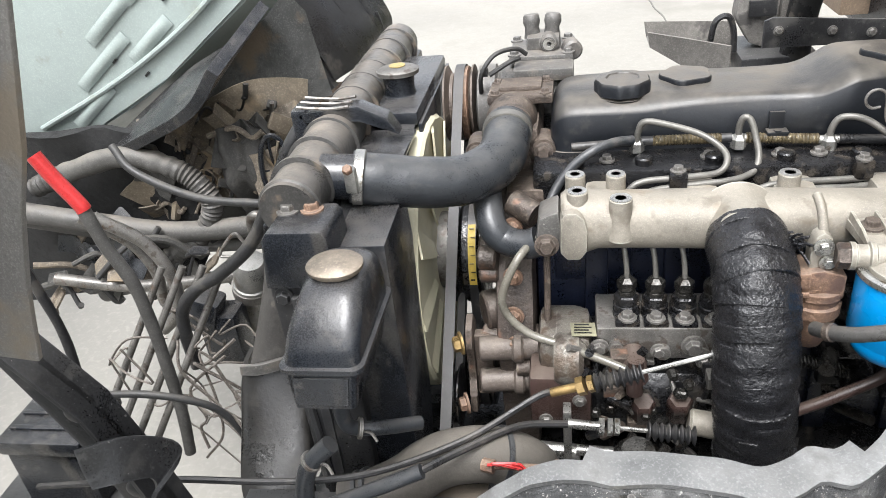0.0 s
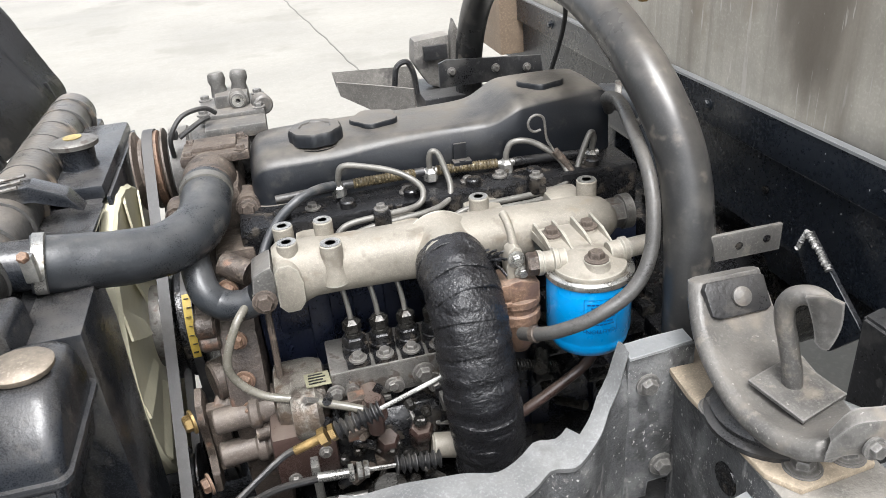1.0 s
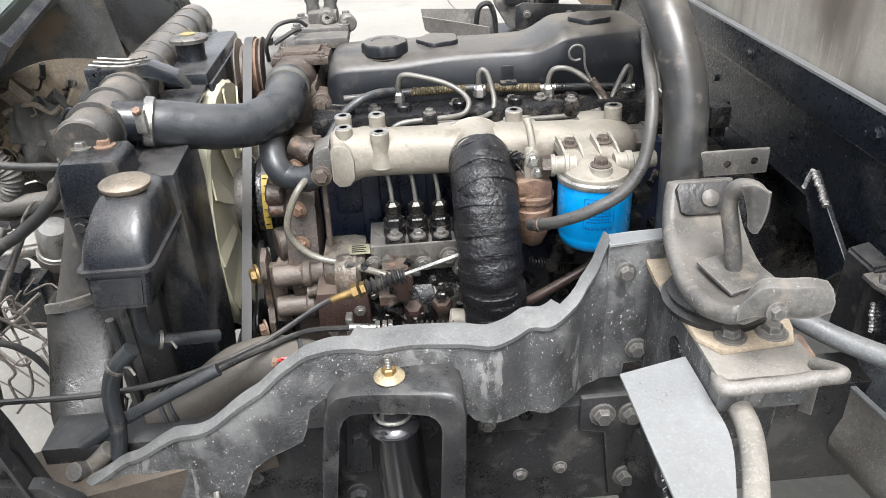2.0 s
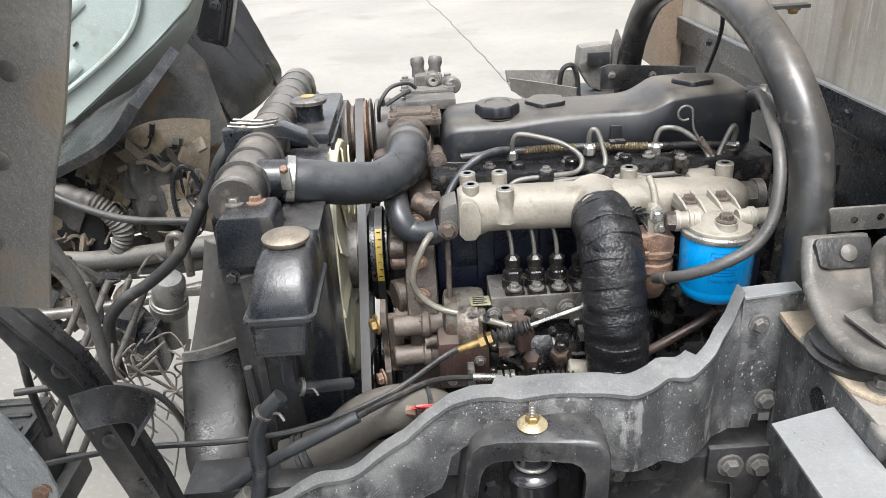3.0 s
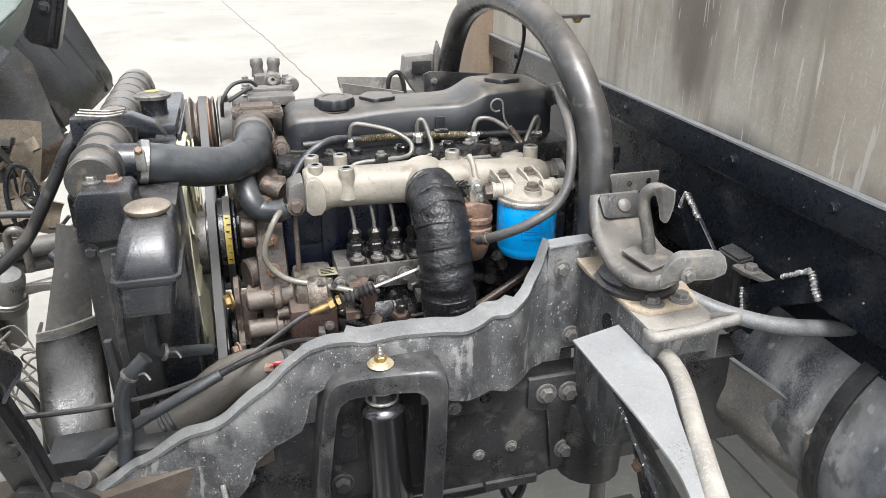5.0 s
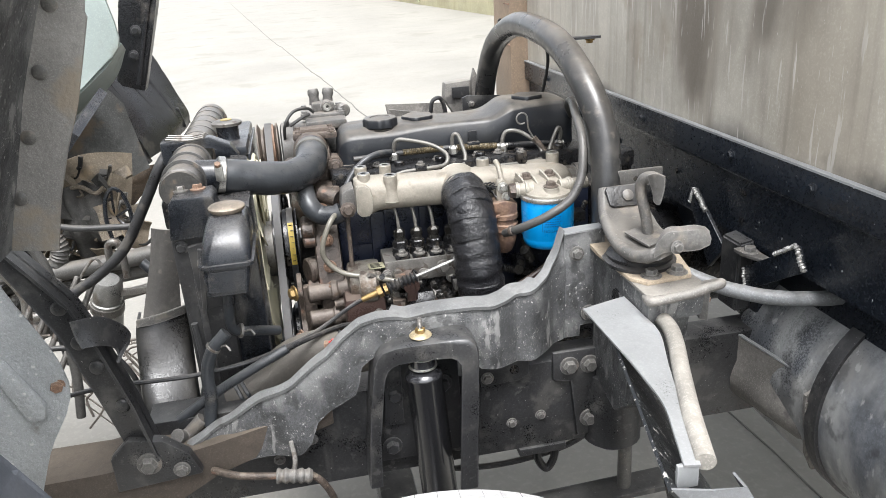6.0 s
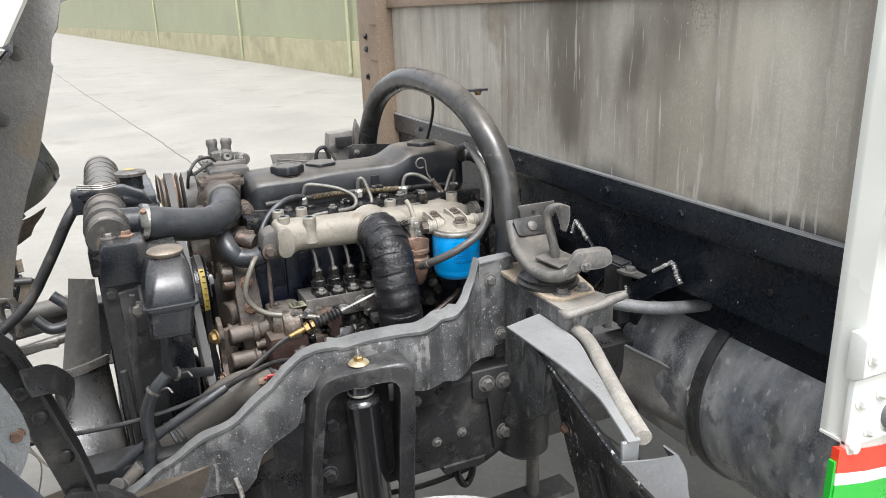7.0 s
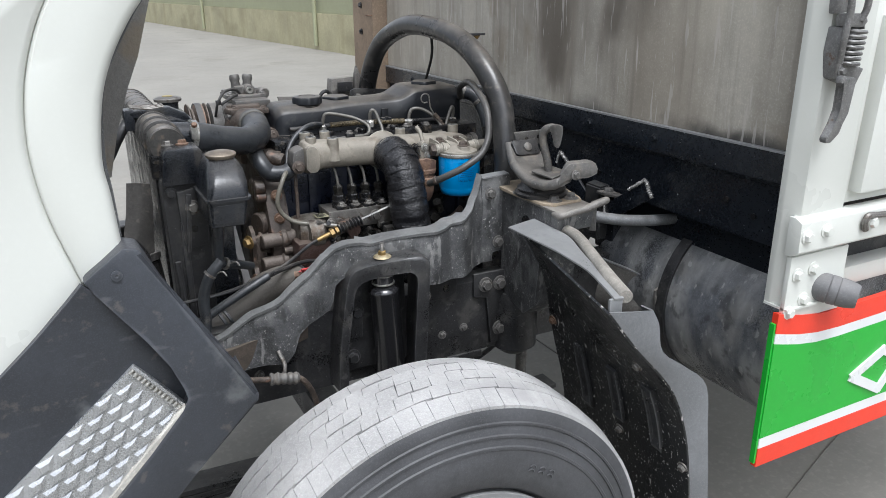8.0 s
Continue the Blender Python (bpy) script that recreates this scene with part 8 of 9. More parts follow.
for p, d in (((-0.045, 0.687, 0.841), (0.9, 0.3, -0.35)), ((-0.215, 0.657, 0.789), (0.9, 0.2, 0.3)), ((-0.203, 0.659, 0.793), (0.9, 0.2, 0.35))):
    b = mesh()
    lathe(b, p, d, [(0.0335, 0), (0.0355, 0.001), (0.0355, 0.006), (0.0335, 0.007)], 30)
    part("ridge_ring", b, HOSE, elbow)
b = mesh()
rod(b, (-0.058, 0.642, 0.872), (-0.045, 0.638, 0.873), 0.008, n=8)
rod(b, (-0.045, 0.64, 0.873), (0.03, 0.645, 0.866), 0.0042, n=10)
rod(b, (0.022, 0.645, 0.867), (0.032, 0.645, 0.866), 0.010, n=12)
part("clamp_screw", b, RUST, elbow, "rusty clamp screw")
b = mesh()
for k in range(7):
    p = Vector((-0.03 + random.uniform(-0.012, 0.012), 0.637, 0.877))
    tube(b, [p, p + Vector((random.uniform(-0.01, 0.01), -0.006, 0.009)), p + Vector((random.uniform(-0.014, 0.03), -0.004, random.uniform(-0.006, 0.008)))], 0.0018, 5, 4)
part("red_tie", b, RED, elbow, "tangle of red wire")

# ---- raised cab ----
cab = thing("tilted_cab", (-1.2, 1.0, 0.9), "white truck cab tipped forward, showing its dark underside", "truck cab")
YO = 0.08
edge_line = [(-0.30, 1.475), (-0.345, 1.426), (-0.369, 1.393), (-0.389, 1.355), (-0.401, 1.315), (-0.408, 1.261), (-0.405, 1.223), (-0.402, 1.169)]
groove_line = [(-0.405, 1.482), (-0.437, 1.428), (-0.455, 1.391), (-0.469, 1.348), (-0.476, 1.304), (-0.477, 1.263), (-0.470, 1.205), (-0.450, 1.129)]
b = mesh()
grid = []
for (ex, ez), (gx, gz) in zip(edge_line, groove_line):
    d = Vector((ex - gx, ez - gz)).normalized()
    grid.append([(ex - 0.002, YO + 0.03, ez), (ex, YO + 0.003, ez), (ex - 0.005 * d.x, YO - 0.005, ez - 0.005 * d.y), (ex - 0.012 * d.x, YO - 0.008, ez - 0.012 * d.y), (ex * 0.5 + gx * 0.5, YO - 0.010, (ez + gz) / 2), (gx + 0.006 * d.x, YO - 0.009, gz + 0.006 * d.y), (gx + 0.003 * d.x, YO - 0.006, gz + 0.003 * d.y), (gx, YO + 0.006, gz)])
skin(b, [curve_points([row[k] for row in grid], 4) for k in range(8)], 0.003)
part("arch_lip", b, WHITE, cab, "raised white wheel arch lip", sharp=45)
b = mesh()
fill = []
for gx, gz in groove_line:
    fill.append([(gx - 0.0005, YO + 0.006, gz), (gx - 0.004, YO - 0.005, gz - 0.001), (gx - 0.008, YO - 0.008, gz - 0.002), (gx - 0.25, YO - 0.009, gz - 0.20), (gx - 0.8, YO - 0.006, gz - 0.2)])
fill.append([(-0.4505, YO + 0.006, 1.125), (-0.454, YO - 0.005, 1.124), (-0.458, YO - 0.008, 1.122), (-0.70, YO - 0.009, 0.895), (-1.4, YO - 0.006, 0.9)])
fill = [curve_points([row[k] for row in fill], 3) for k in range(5)]
skin(b, fill, 0.004)
part("side_skin", b, WHITE, cab, "white painted cab side", sharp=45)
b = mesh()
slab(b, [(-0.405, 1.484), (-0.30, 1.477), (-0.25, 1.56), (-0.42, 1.8), (-0.9, 2.0), (-2.06, 2.0), (-2.06, 1.34), (-1.19, 1.34)], "y", YO, 0.03, 0.004)
part("upper_skin", b, WHITE, cab)
b = mesh()
slab(b, [(-2.00, 1.2), (-2.00, 1.95), (-2.15, 2.1), (-2.85, 1.85), (-3.0, 1.25), (-2.7, 0.95)], "y", YO + 0.025, 1.85, 0.04)
part("cab_shell", b, WHITE, cab, "white painted cab body")
# wheel arch liner and the rubber flap on its inner edge
inner_line = [(-0.275, 1.58), (-0.302, 1.53), (-0.330, 1.475), (-0.357, 1.41), (-0.382, 1.345), (-0.402, 1.28), (-0.421, 1.225), (-0.440, 1.165)]
b = mesh()
grid = []
for (ex, ez), (ix, iz) in zip(edge_line, inner_line):
    row = []
    for k in range(9):
        s = k / 8
        row.append((ex + (ix - ex) * s - 0.014 * math.sin(math.pi * s), YO + 0.02 + 0.39 * s, ez + (iz - ez) * s))
    grid.append(row)
fine = [curve_points([row[k] for row in grid], 4) for k in range(9)]
for col in fine:
    for p in col:
        p.x += 0.004 * noise.noise(p * 13) + 0.005 * math.exp(-((p.y - 0.28) / 0.03) ** 2)
skin(b, fine, 0.003)
part("arch_liner", b, SPLASH, cab, "grey splashed wheel arch liner", sharp=60)
b = mesh()
flap = [(-0.245, 1.60), (-0.255, 1.56), (-0.263, 1.524), (-0.273, 1.487), (-0.283, 1.475), (-0.289, 1.449), (-0.285, 1.444), (-0.304, 1.386), (-0.320, 1.337), (-0.342, 1.288), (-0.365, 1.224), (-0.383, 1.155), (-0.440, 1.163), (-0.422, 1.225), (-0.388, 1.33), (-0.336, 1.464), (-0.303, 1.527), (-0.27, 1.59)]
slab(b, flap, "y", 0.470, 0.006, 0.0015)
flap_ob = part("rubber_flap", b, mat("dusty_flap_rubber", (0.235, 0.225, 0.21), 0.6, var=0.25, big=9, fine=160, bump=0.3, stain=(0.24, 0.205, 0.16), stain_at=0.56, stain_scale=7), cab, "dusty black rubber flap")
for x, z in ((-0.323, 1.461), (-0.352, 1.384), (-0.383, 1.307), (-0.412, 1.231), (-0.292, 1.54)):
    b = mesh()
    lathe(b, (x, 0.470, z), (0, -1, 0), [(0.0095, 0), (0.0095, 0.002), (0.007, 0.004), (0.0, 0.0045)], 20)
    part("flap_rivet", b, GREY_STEEL, flap_ob)
# pale inner fender panel below the flap
b = mesh()
grid = [[(-0.445, 0.41, 1.185), (-0.52, 0.40, 1.20), (-0.70, 0.36, 1.22)], [(-0.433, 0.40, 1.138), (-0.50, 0.385, 1.13), (-0.70, 0.34, 1.13)], [(-0.387, 0.396, 1.0), (-0.47, 0.385, 1.02), (-0.70, 0.33, 1.03)], [(-0.43, 0.392, 0.905), (-0.50, 0.38, 0.915), (-0.70, 0.33, 0.90)], [(-0.47, 0.39, 0.80), (-0.53, 0.38, 0.80), (-0.70, 0.33, 0.80)]]
skin(b, fine_grid(grid, 6, 5, 0.004, 9, (0, 1, 0)), 0.004)
fender = part("fender_panel", b, mat("pale_splashed_fender", (0.27, 0.28, 0.28), 0.7, var=0.2, big=10, fine=180, bump=0.5, stain=(0.15, 0.14, 0.12), stain_at=0.58, speck=70), cab, "pale grey fender panel", sharp=60)
bolt(fender, (-0.401, 0.394, 0.999), (0, -1, 0), 0.008, RUST)
b = mesh()
slab(b, [(-0.475, 1.06), (-0.455, 1.06), (-0.415, 0.98), (-0.42, 0.96), (-0.44, 0.96)], "y", 0.376, 0.012, 0.005)
part("fender_rib", b, fender.data.materials[0], fender)
# black step moulding with tread plate
YM = 0.050
b = mesh()
slab(b, [(-0.462, 1.127), (-0.417, 1.160), (-0.400, 1.155), (-0.36, 1.06), (-0.287, 0.947), (-0.288, 0.937), (-0.40, 0.83), (-0.483, 0.74), (-0.80, 0.41), (-0.86, 0.46), (-0.459, 0.857), (-0.373, 0.945), (-0.365, 0.962), (-0.369, 0.980), (-0.386, 1.009), (-0.402, 1.049), (-0.452, 1.113)], "y", YM, 0.05, 0.006)
step = part("step_moulding", b, MOULD, cab, "satin black step moulding")
b = mesh()
skin(b, fine_grid([[(-0.464, YM + 0.004, 1.127), (-0.450, YM + 0.010, 1.112)], [(-0.49, YM + 0.004, 1.10), (-0.392, YM + 0.034, 1.035)], [(-0.551, YM + 0.004, 1.042), (-0.358, YM + 0.040, 0.962)], [(-0.75, YM + 0.004, 0.87), (-0.47, YM + 0.040, 0.84)], [(-1.05, YM + 0.004, 0.62), (-0.85, YM + 0.040, 0.45)]], 8, 5), 0.006)
part("recess_floor", b, MOULD, step, sharp=60)
# tread plate lying in the recess, with raised lozenges
top_c, right_c = Vector((-0.424, 1.014)), Vector((-0.370, 0.944))
left_d, right_d = Vector((-0.765, -0.644)), Vector((-0.690, -0.724))


def tread_at(u, v, y):
    p = (top_c + left_d * u * 0.6).lerp(right_c + right_d * u * 0.6, v)
    return (p.x, y, p.y)


b = mesh()
corners = [tread_at(0, 0, 0), tread_at(0, 1, 0), tread_at(1, 1, 0), tread_at(1, 0, 0)]
slab(b, [(p[0], p[2]) for p in corners], "y", YM + 0.014, 0.012, 0.002)
tread = part("tread_plate", b, TREAD_PLATE, step, "bright aluminium tread plate")
for i in range(1, 26):
    for j in range(5):
        u, v = (i + 0.5) / 26, (j + 0.5 + (0.5 if i % 2 else 0)) / 5.6
        if v > 0.9:
            continue
        du, dv = 0.034, 0.095
        b = mesh()
        rim = [b.verts.new(tread_at(u + a * du, v + c * dv, YM + 0.0145)) for a, c in ((-1, -0.35), (0.15, -1), (1, 0.35), (-0.15, 1))]
        peak = [b.verts.new(tread_at(u + a * du * 0.45, v + c * dv * 0.45, YM + 0.0112)) for a, c in ((-1, -0.35), (0.15, -1), (1, 0.35), (-0.15, 1))]
        b.faces.new(peak)
        for k in range(4):
            b.faces.new((rim[k], rim[(k + 1) % 4], peak[(k + 1) % 4], peak[k]))
        part("lozenge", b, TREAD_PLATE, step, sharp=20)
b = mesh()
edge0 = [tread_at(k / 10, 0.90, 0) for k in range(11)] + [tread_at(1 - k / 10, 1.02, 0) for k in range(11)]
slab(b, [(p[0], p[2]) for p in edge0], "y", YM + 0.006, 0.009, 0.002)
part("plate_edge", b, mat("worn_pale_edge", (0.50, 0.48, 0.43), 0.6, 0.2, var=0.25, big=20, bump=0.2), tread, "worn pale plate edge")
b = mesh()
for i in range(13):
    p = tread_at(0.006, 0.03 + 0.07 * i, YM + 0.0125)
    q = tread_at(0.016, 0.03 + 0.07 * i, YM + 0.0125)
    rod(b, p, q, 0.0028, n=8)
tagged(part("plate_teeth", b, BRIGHT, tread), kind="stuff")
for x, z, y in ((-0.427, 1.130, YM), (-0.529, 1.045, YM + 0.008)):
    b = mesh()
    lathe(b, (x, y, z), (0, -1, 0), [(0.006, -0.001), (0.006, 0.002), (0.002, 0.0025), (0, 0.001)], 16)
    part("plug", b, MOULD, step)
b = mesh()
slab(b, [(-0.290, 0.945), (-0.290, 0.935), (-0.483, 0.735), (-0.475, 0.748)], "y", YM + 0.045, 0.08, 0.002)
part("step_return", b, MOULD, step)
step.location = (0.0135, 0.0, 0.011)

# hinge arm down to the chassis
hinge = thing("cab_hinge_arm", (-0.35, 0.52, 0.76), "dark steel hinge arm sloping down to the chassis", "hinge arm")
b = mesh()
slab(b, [(-0.525, 1.19), (-0.490, 1.19), (-0.461, 1.149), (-0.399, 1.060), (-0.375, 0.992), (-0.347, 0.890), (-0.328, 0.79), (-0.368, 0.775), (-0.395, 0.889), (-0.425, 1.008), (-0.491, 1.142)], "y", 0.518, 0.012, 0.003)
arm_h = part("arm_web", b, BLACK_STEEL, hinge)
b = mesh()
EDGE = [(-0.490, 1.19), (-0.461, 1.149), (-0.399, 1.060), (-0.375, 0.992), (-0.347, 0.890), (-0.328, 0.79)]
loft(b, [[(x, 0.50, z), (x, 0.545, z), (x - 0.004, 0.545, z - 0.002), (x - 0.004, 0.50, z - 0.002)] for x, z in EDGE])
part("arm_flange", b, BLACK_STEEL, hinge)
for x, z in ((-0.418, 1.055), (-0.404, 0.998), (-0.388, 0.955), (-0.366, 0.885)):
    b = mesh()
    lathe(b, (x, 0.518, z), (0, -1, 0), [(0.011, 0), (0.011, 0.003), (0.007, 0.006), (0, 0.006)], 20)
    part("rivet", b, BLACK_STEEL, arm_h)
b = mesh()
slab(b, [(-0.40, 0.80), (-0.37, 0.83), (-0.32, 0.82), (-0.285, 0.79), (-0.27, 0.75), (-0.40, 0.74)], "y", 0.505, 0.02, 0.004)
foot = part("hinge_foot", b, BLACK_STEEL, hinge)
bolt(foot, (-0.345, 0.504, 0.785), (0, -1, 0), 0.013, GREY_STEEL)
bolt(foot, (-0.30, 0.504, 0.765), (0, -1, 0), 0.009, GREY_STEEL)
b = mesh()
grid = [[(-0.395, 0.474, 1.051), (-0.392, 0.470, 1.030), (-0.386, 0.466, 1.012)], [(-0.366, 0.504, 1.040), (-0.366, 0.490, 1.020), (-0.366, 0.480, 1.006)], [(-0.345, 0.535, 1.006), (-0.350, 0.515, 0.996), (-0.354, 0.500, 0.990)], [(-0.338, 0.530, 0.985), (-0.345, 0.51, 0.979), (-0.35, 0.495, 0.975)], [(-0.337, 0.483, 0.990), (-0.342, 0.48, 0.982), (-0.346, 0.478, 0.976)]]
skin(b, fine_grid(grid, 4, 5), 0.004)
part("guide_lug", b, BLACK_STEEL, hinge)

# front cross beam and chassis horn
horn = thing("front_cross_beam", (-0.5, 0.8, 0.70), "dusty brown-black front cross beam on the chassis", "beam")
b = mesh()
loft(b, [[(-0.75, 0.50, 0.775), (-0.75, 0.60, 0.78), (-0.75, 0.60, 0.70), (-0.75, 0.50, 0.68)], [(-0.42, 0.51, 0.775), (-0.42, 0.605, 0.775), (-0.42, 0.605, 0.70), (-0.42, 0.51, 0.68)], [(-0.355, 0.515, 0.775), (-0.355, 0.625, 0.775), (-0.355, 0.625, 0.70), (-0.355, 0.51, 0.68)], [(-0.25, 0.535, 0.78), (-0.25, 0.68, 0.775), (-0.25, 0.68, 0.72), (-0.25, 0.54, 0.72)], [(-0.06, 0.56, 0.805), (-0.06, 0.68, 0.80), (-0.06, 0.68, 0.76), (-0.06, 0.57, 0.76)]])
part("horn_top", b, mat("brown_dust_steel", (0.075, 0.06, 0.047), 0.8, var=0.3, big=9, fine=110, bump=0.3, dust=0.5, dust_colour=(0.2, 0.165, 0.125)), horn)
bolt(horn, (-0.29, 0.60, 0.782), (0, 0, 1), 0.009, RUST)

# ---- underside of the cab, far side ----
under = thing("cab_underside", (-0.7, 1.5, 0.95), "pale mint underside panel and dark far wheel arch of the cab", "cab underside")
b = mesh()
outline = [(-1.10, 0.944), (-0.992, 0.977), (-0.869, 1.043), (-0.742, 1.108), (-0.635, 1.185), (-0.545, 1.250), (-0.468, 1.310), (-0.449, 1.332), (-0.443, 1.355), (-0.447, 1.390), (-0.456, 1.44), (-0.50, 1.64), (-1.25, 1.64), (-1.4, 0.95)]
slab(b, outline, "y", 1.40, 0.012, 0.004)
mint = part("mint_panel", b, MINT, under, "pale mint painted panel")
b = mesh()
rim = curve_points([(x, 1.392, z) for x, z in [(-1.05, 1.02), (-0.90, 1.085), (-0.78, 1.145), (-0.668, 1.212), (-0.593, 1.269), (-0.558, 1.321), (-0.546, 1.374), (-0.558, 1.44), (-0.60, 1.60)]], 5)
tube(b, rim, 0.006, 8, 1)
part("pressed_rim", b, MINT, mint)
for x0, z0, n in ((-0.97, 1.02, 0.13), (-0.93, 1.10, 0.16), (-0.88, 1.19, 0.15), (-0.80, 1.15, 0.12), (-0.78, 1.26, 0.14)):
    b = mesh()
    grid = []
    for i in range(9):
        p = Vector((x0, 1.398, z0)) + Vector((0.8, 0, 0.6)) * n * i / 8
        h = 0.008 * math.sin(math.pi * i / 8) ** 0.5
        grid.append([p + Vector((-0.6, 0, 0.8)) * 0.012 * w + Vector((0, -h * math.cos(w * 1.57), 0)) for w in (-1, -0.5, 0, 0.5, 1)])
    skin(b, grid, 0.002)
    part("pressed_rib", b, MINT, mint, sharp=80)
for x, z in ((-0.89, 1.075), (-0.84, 1.15), (-0.78, 1.12), (-0.70, 1.26), (-0.98, 0.99)):
    b = mesh()
    box(b, (x, 1.397, z), (0.012, 0.004, 0.004), 0.0, pose(0, 0, 0, 0, -40, 0))
    part("drain_slot", b, OILY, mint)
b = mesh()
skin(b, fine_grid([[(-1.06, 1.41, 0.955), (-1.06, 1.6, 0.90)], [(-0.80, 1.41, 1.078), (-0.80, 1.60, 1.03)], [(-0.635, 1.41, 1.187), (-0.64, 1.60, 1.14)], [(-0.50, 1.41, 1.285), (-0.50, 1.50, 1.25)], [(-0.446, 1.41, 1.345), (-0.452, 1.47, 1.325)]], 4, 5), 0.006)
part("panel_return", b, MINT, under)
# floor pan: shade under the cab is put into its darker base colour
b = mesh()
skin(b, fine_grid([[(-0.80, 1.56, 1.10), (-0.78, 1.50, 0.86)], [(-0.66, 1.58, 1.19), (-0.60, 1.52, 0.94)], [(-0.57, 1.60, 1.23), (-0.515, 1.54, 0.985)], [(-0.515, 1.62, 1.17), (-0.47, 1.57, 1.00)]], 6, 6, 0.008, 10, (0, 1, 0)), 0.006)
part("floor_pan", b, mat("shaded_floor_paint", (0.085, 0.085, 0.08), 0.7, var=0.4, big=8, bump=0.3, stain=(0.15, 0.115, 0.08), stain_at=0.52, stain_scale=6), under, "floor pan darkened to carry its shade, with rust and mud")
b = mesh()
skin(b, fine_grid([[(-0.80, 1.38, 1.02), (-0.78, 1.36, 0.84)], [(-0.70, 1.40, 1.05), (-0.66, 1.38, 0.85)], [(-0.60, 1.44, 1.08), (-0.58, 1.40, 0.90)], [(-0.49, 1.50, 1.06), (-0.515, 1.46, 0.93)]], 8, 8, 0.03, 16, (0, 1, 0)), 0.006)
part("muddy_panel", b, DIRTY, under, "mud-crusted brown panel", sharp=70)
# far wheel arch, dark
b = mesh()
arch_far = [[(-0.60, 1.60, 1.25), (-0.55, 1.72, 1.285), (-0.485, 1.85, 1.31)], [(-0.575, 1.60, 1.20), (-0.51, 1.72, 1.215), (-0.44, 1.85, 1.225)], [(-0.53, 1.60, 1.13), (-0.46, 1.72, 1.14), (-0.405, 1.85, 1.15)], [(-0.49, 1.60, 1.07), (-0.43, 1.72, 1.08), (-0.385, 1.85, 1.095)], [(-0.471, 1.60, 1.02), (-0.425, 1.72, 1.035), (-0.39, 1.85, 1.06)]]
skin(b, fine_grid(arch_far, 6, 6, 0.008, 10, (1, 0, 0)), 0.006)
part("far_arch_liner", b, LINER, under, "dark plastic far arch liner", sharp=60)
b = mesh()
rim_line = curve_points([(-0.487, 1.852, 1.315), (-0.454, 1.852, 1.255), (-0.432, 1.852, 1.195), (-0.406, 1.852, 1.132), (-0.388, 1.852, 1.062)], 5)
skin(b, [[p + Vector((-0.012, -0.012, 0)), p + Vector((0.002, -0.006, 0)), p + Vector((0.008, 0.004, 0)), p + Vector((0.006, 0.012, 0))] for p in rim_line], 0.004)
part("arch_rim", b, BLACK_STEEL, under, "worn black arch rim", sharp=60)
b = mesh()
slab(b, [(-0.425, 1.115), (-0.400, 1.12), (-0.386, 1.062), (-0.405, 1.052), (-0.432, 1.068)], "y", 1.80, 0.006, 0.002)
foot_l = part("rim_foot", b, BLACK_STEEL, under)
for x, z in ((-0.412, 1.095), (-0.402, 1.074)):
    b = mesh()
    lathe(b, (x, 1.7995, z), (0, -1, 0), [(0.006, 0), (0.006, 0.001), (0, 0.001)], 12)
    part("foot_hole", b, STEEL, foot_l)
for off in (0.25, 0.5, 0.75):
    b = mesh()
    tube(b, [Vector(row[0]).lerp(Vector(row[2]), off) + Vector((0.004, -0.004, 0)) for row in arch_far], 0.007, 8, 5)
    part("liner_rib", b, LINER, under)
b = mesh()
slab(b, [(-0.500, 1.240), (-0.490, 1.225), (-0.436, 1.207), (-0.377, 1.394), (-0.33, 1.545), (-0.28, 1.70), (-0.40, 1.70), (-0.416, 1.547), (-0.462, 1.42), (-0.460, 1.39)], "y", 1.547, 0.05, 0.006)
pillar = part("rear_pillar", b, LINER, under, "dark rear pillar")
b = mesh()
tube(b, [(-0.448, 1.545, 1.225), (-0.402, 1.545, 1.375), (-0.352, 1.545, 1.53), (-0.31, 1.545, 1.66)], 0.006, 8)
part("pillar_seam", b, LINER, pillar)
for x, z in ((-0.446, 1.30), (-0.43, 1.36)):
    bolt(pillar, (x, 1.546, z), (0, -1, 0), 0.009, BLACK_STEEL)
# mud-crusted panel beyond the arch
b = mesh()
mud = [[(-0.69, 1.80, 0.99), (-0.69, 1.78, 0.94), (-0.685, 1.79, 0.89), (-0.675, 1.82, 0.85)], [(-0.64, 1.80, 0.985), (-0.64, 1.77, 0.93), (-0.635, 1.80, 0.87), (-0.62, 1.84, 0.812)], [(-0.57, 1.80, 0.965), (-0.575, 1.78, 0.92), (-0.57, 1.81, 0.885), (-0.56, 1.83, 0.86)], [(-0.50, 1.80, 0.955), (-0.515, 1.79, 0.93), (-0.52, 1.80, 0.905), (-0.525, 1.81, 0.885)], [(-0.43, 1.82, 0.985), (-0.445, 1.82, 0.965), (-0.47, 1.82, 0.935), (-0.485, 1.82, 0.905)]]
skin(b, fine_grid(mud, 6, 6, 0.012, 18, (0, 1, 0)), 0.005)
part("mud_panel", b, mat("caked_brown_mud", (0.165, 0.125, 0.092), 0.85, var=0.4, big=9, fine=70, bump=0.5, stain=(0.055, 0.046, 0.04), stain_at=0.54, stain_scale=7, spatter=0.3), under, "rust-brown panel caked with mud", sharp=60)
b = mesh()
flange_line = curve_points([(-0.60, 1.60, 1.235), (-0.572, 1.60, 1.195), (-0.541, 1.60, 1.145), (-0.508, 1.60, 1.072), (-0.478, 1.60, 1.004)], 5)
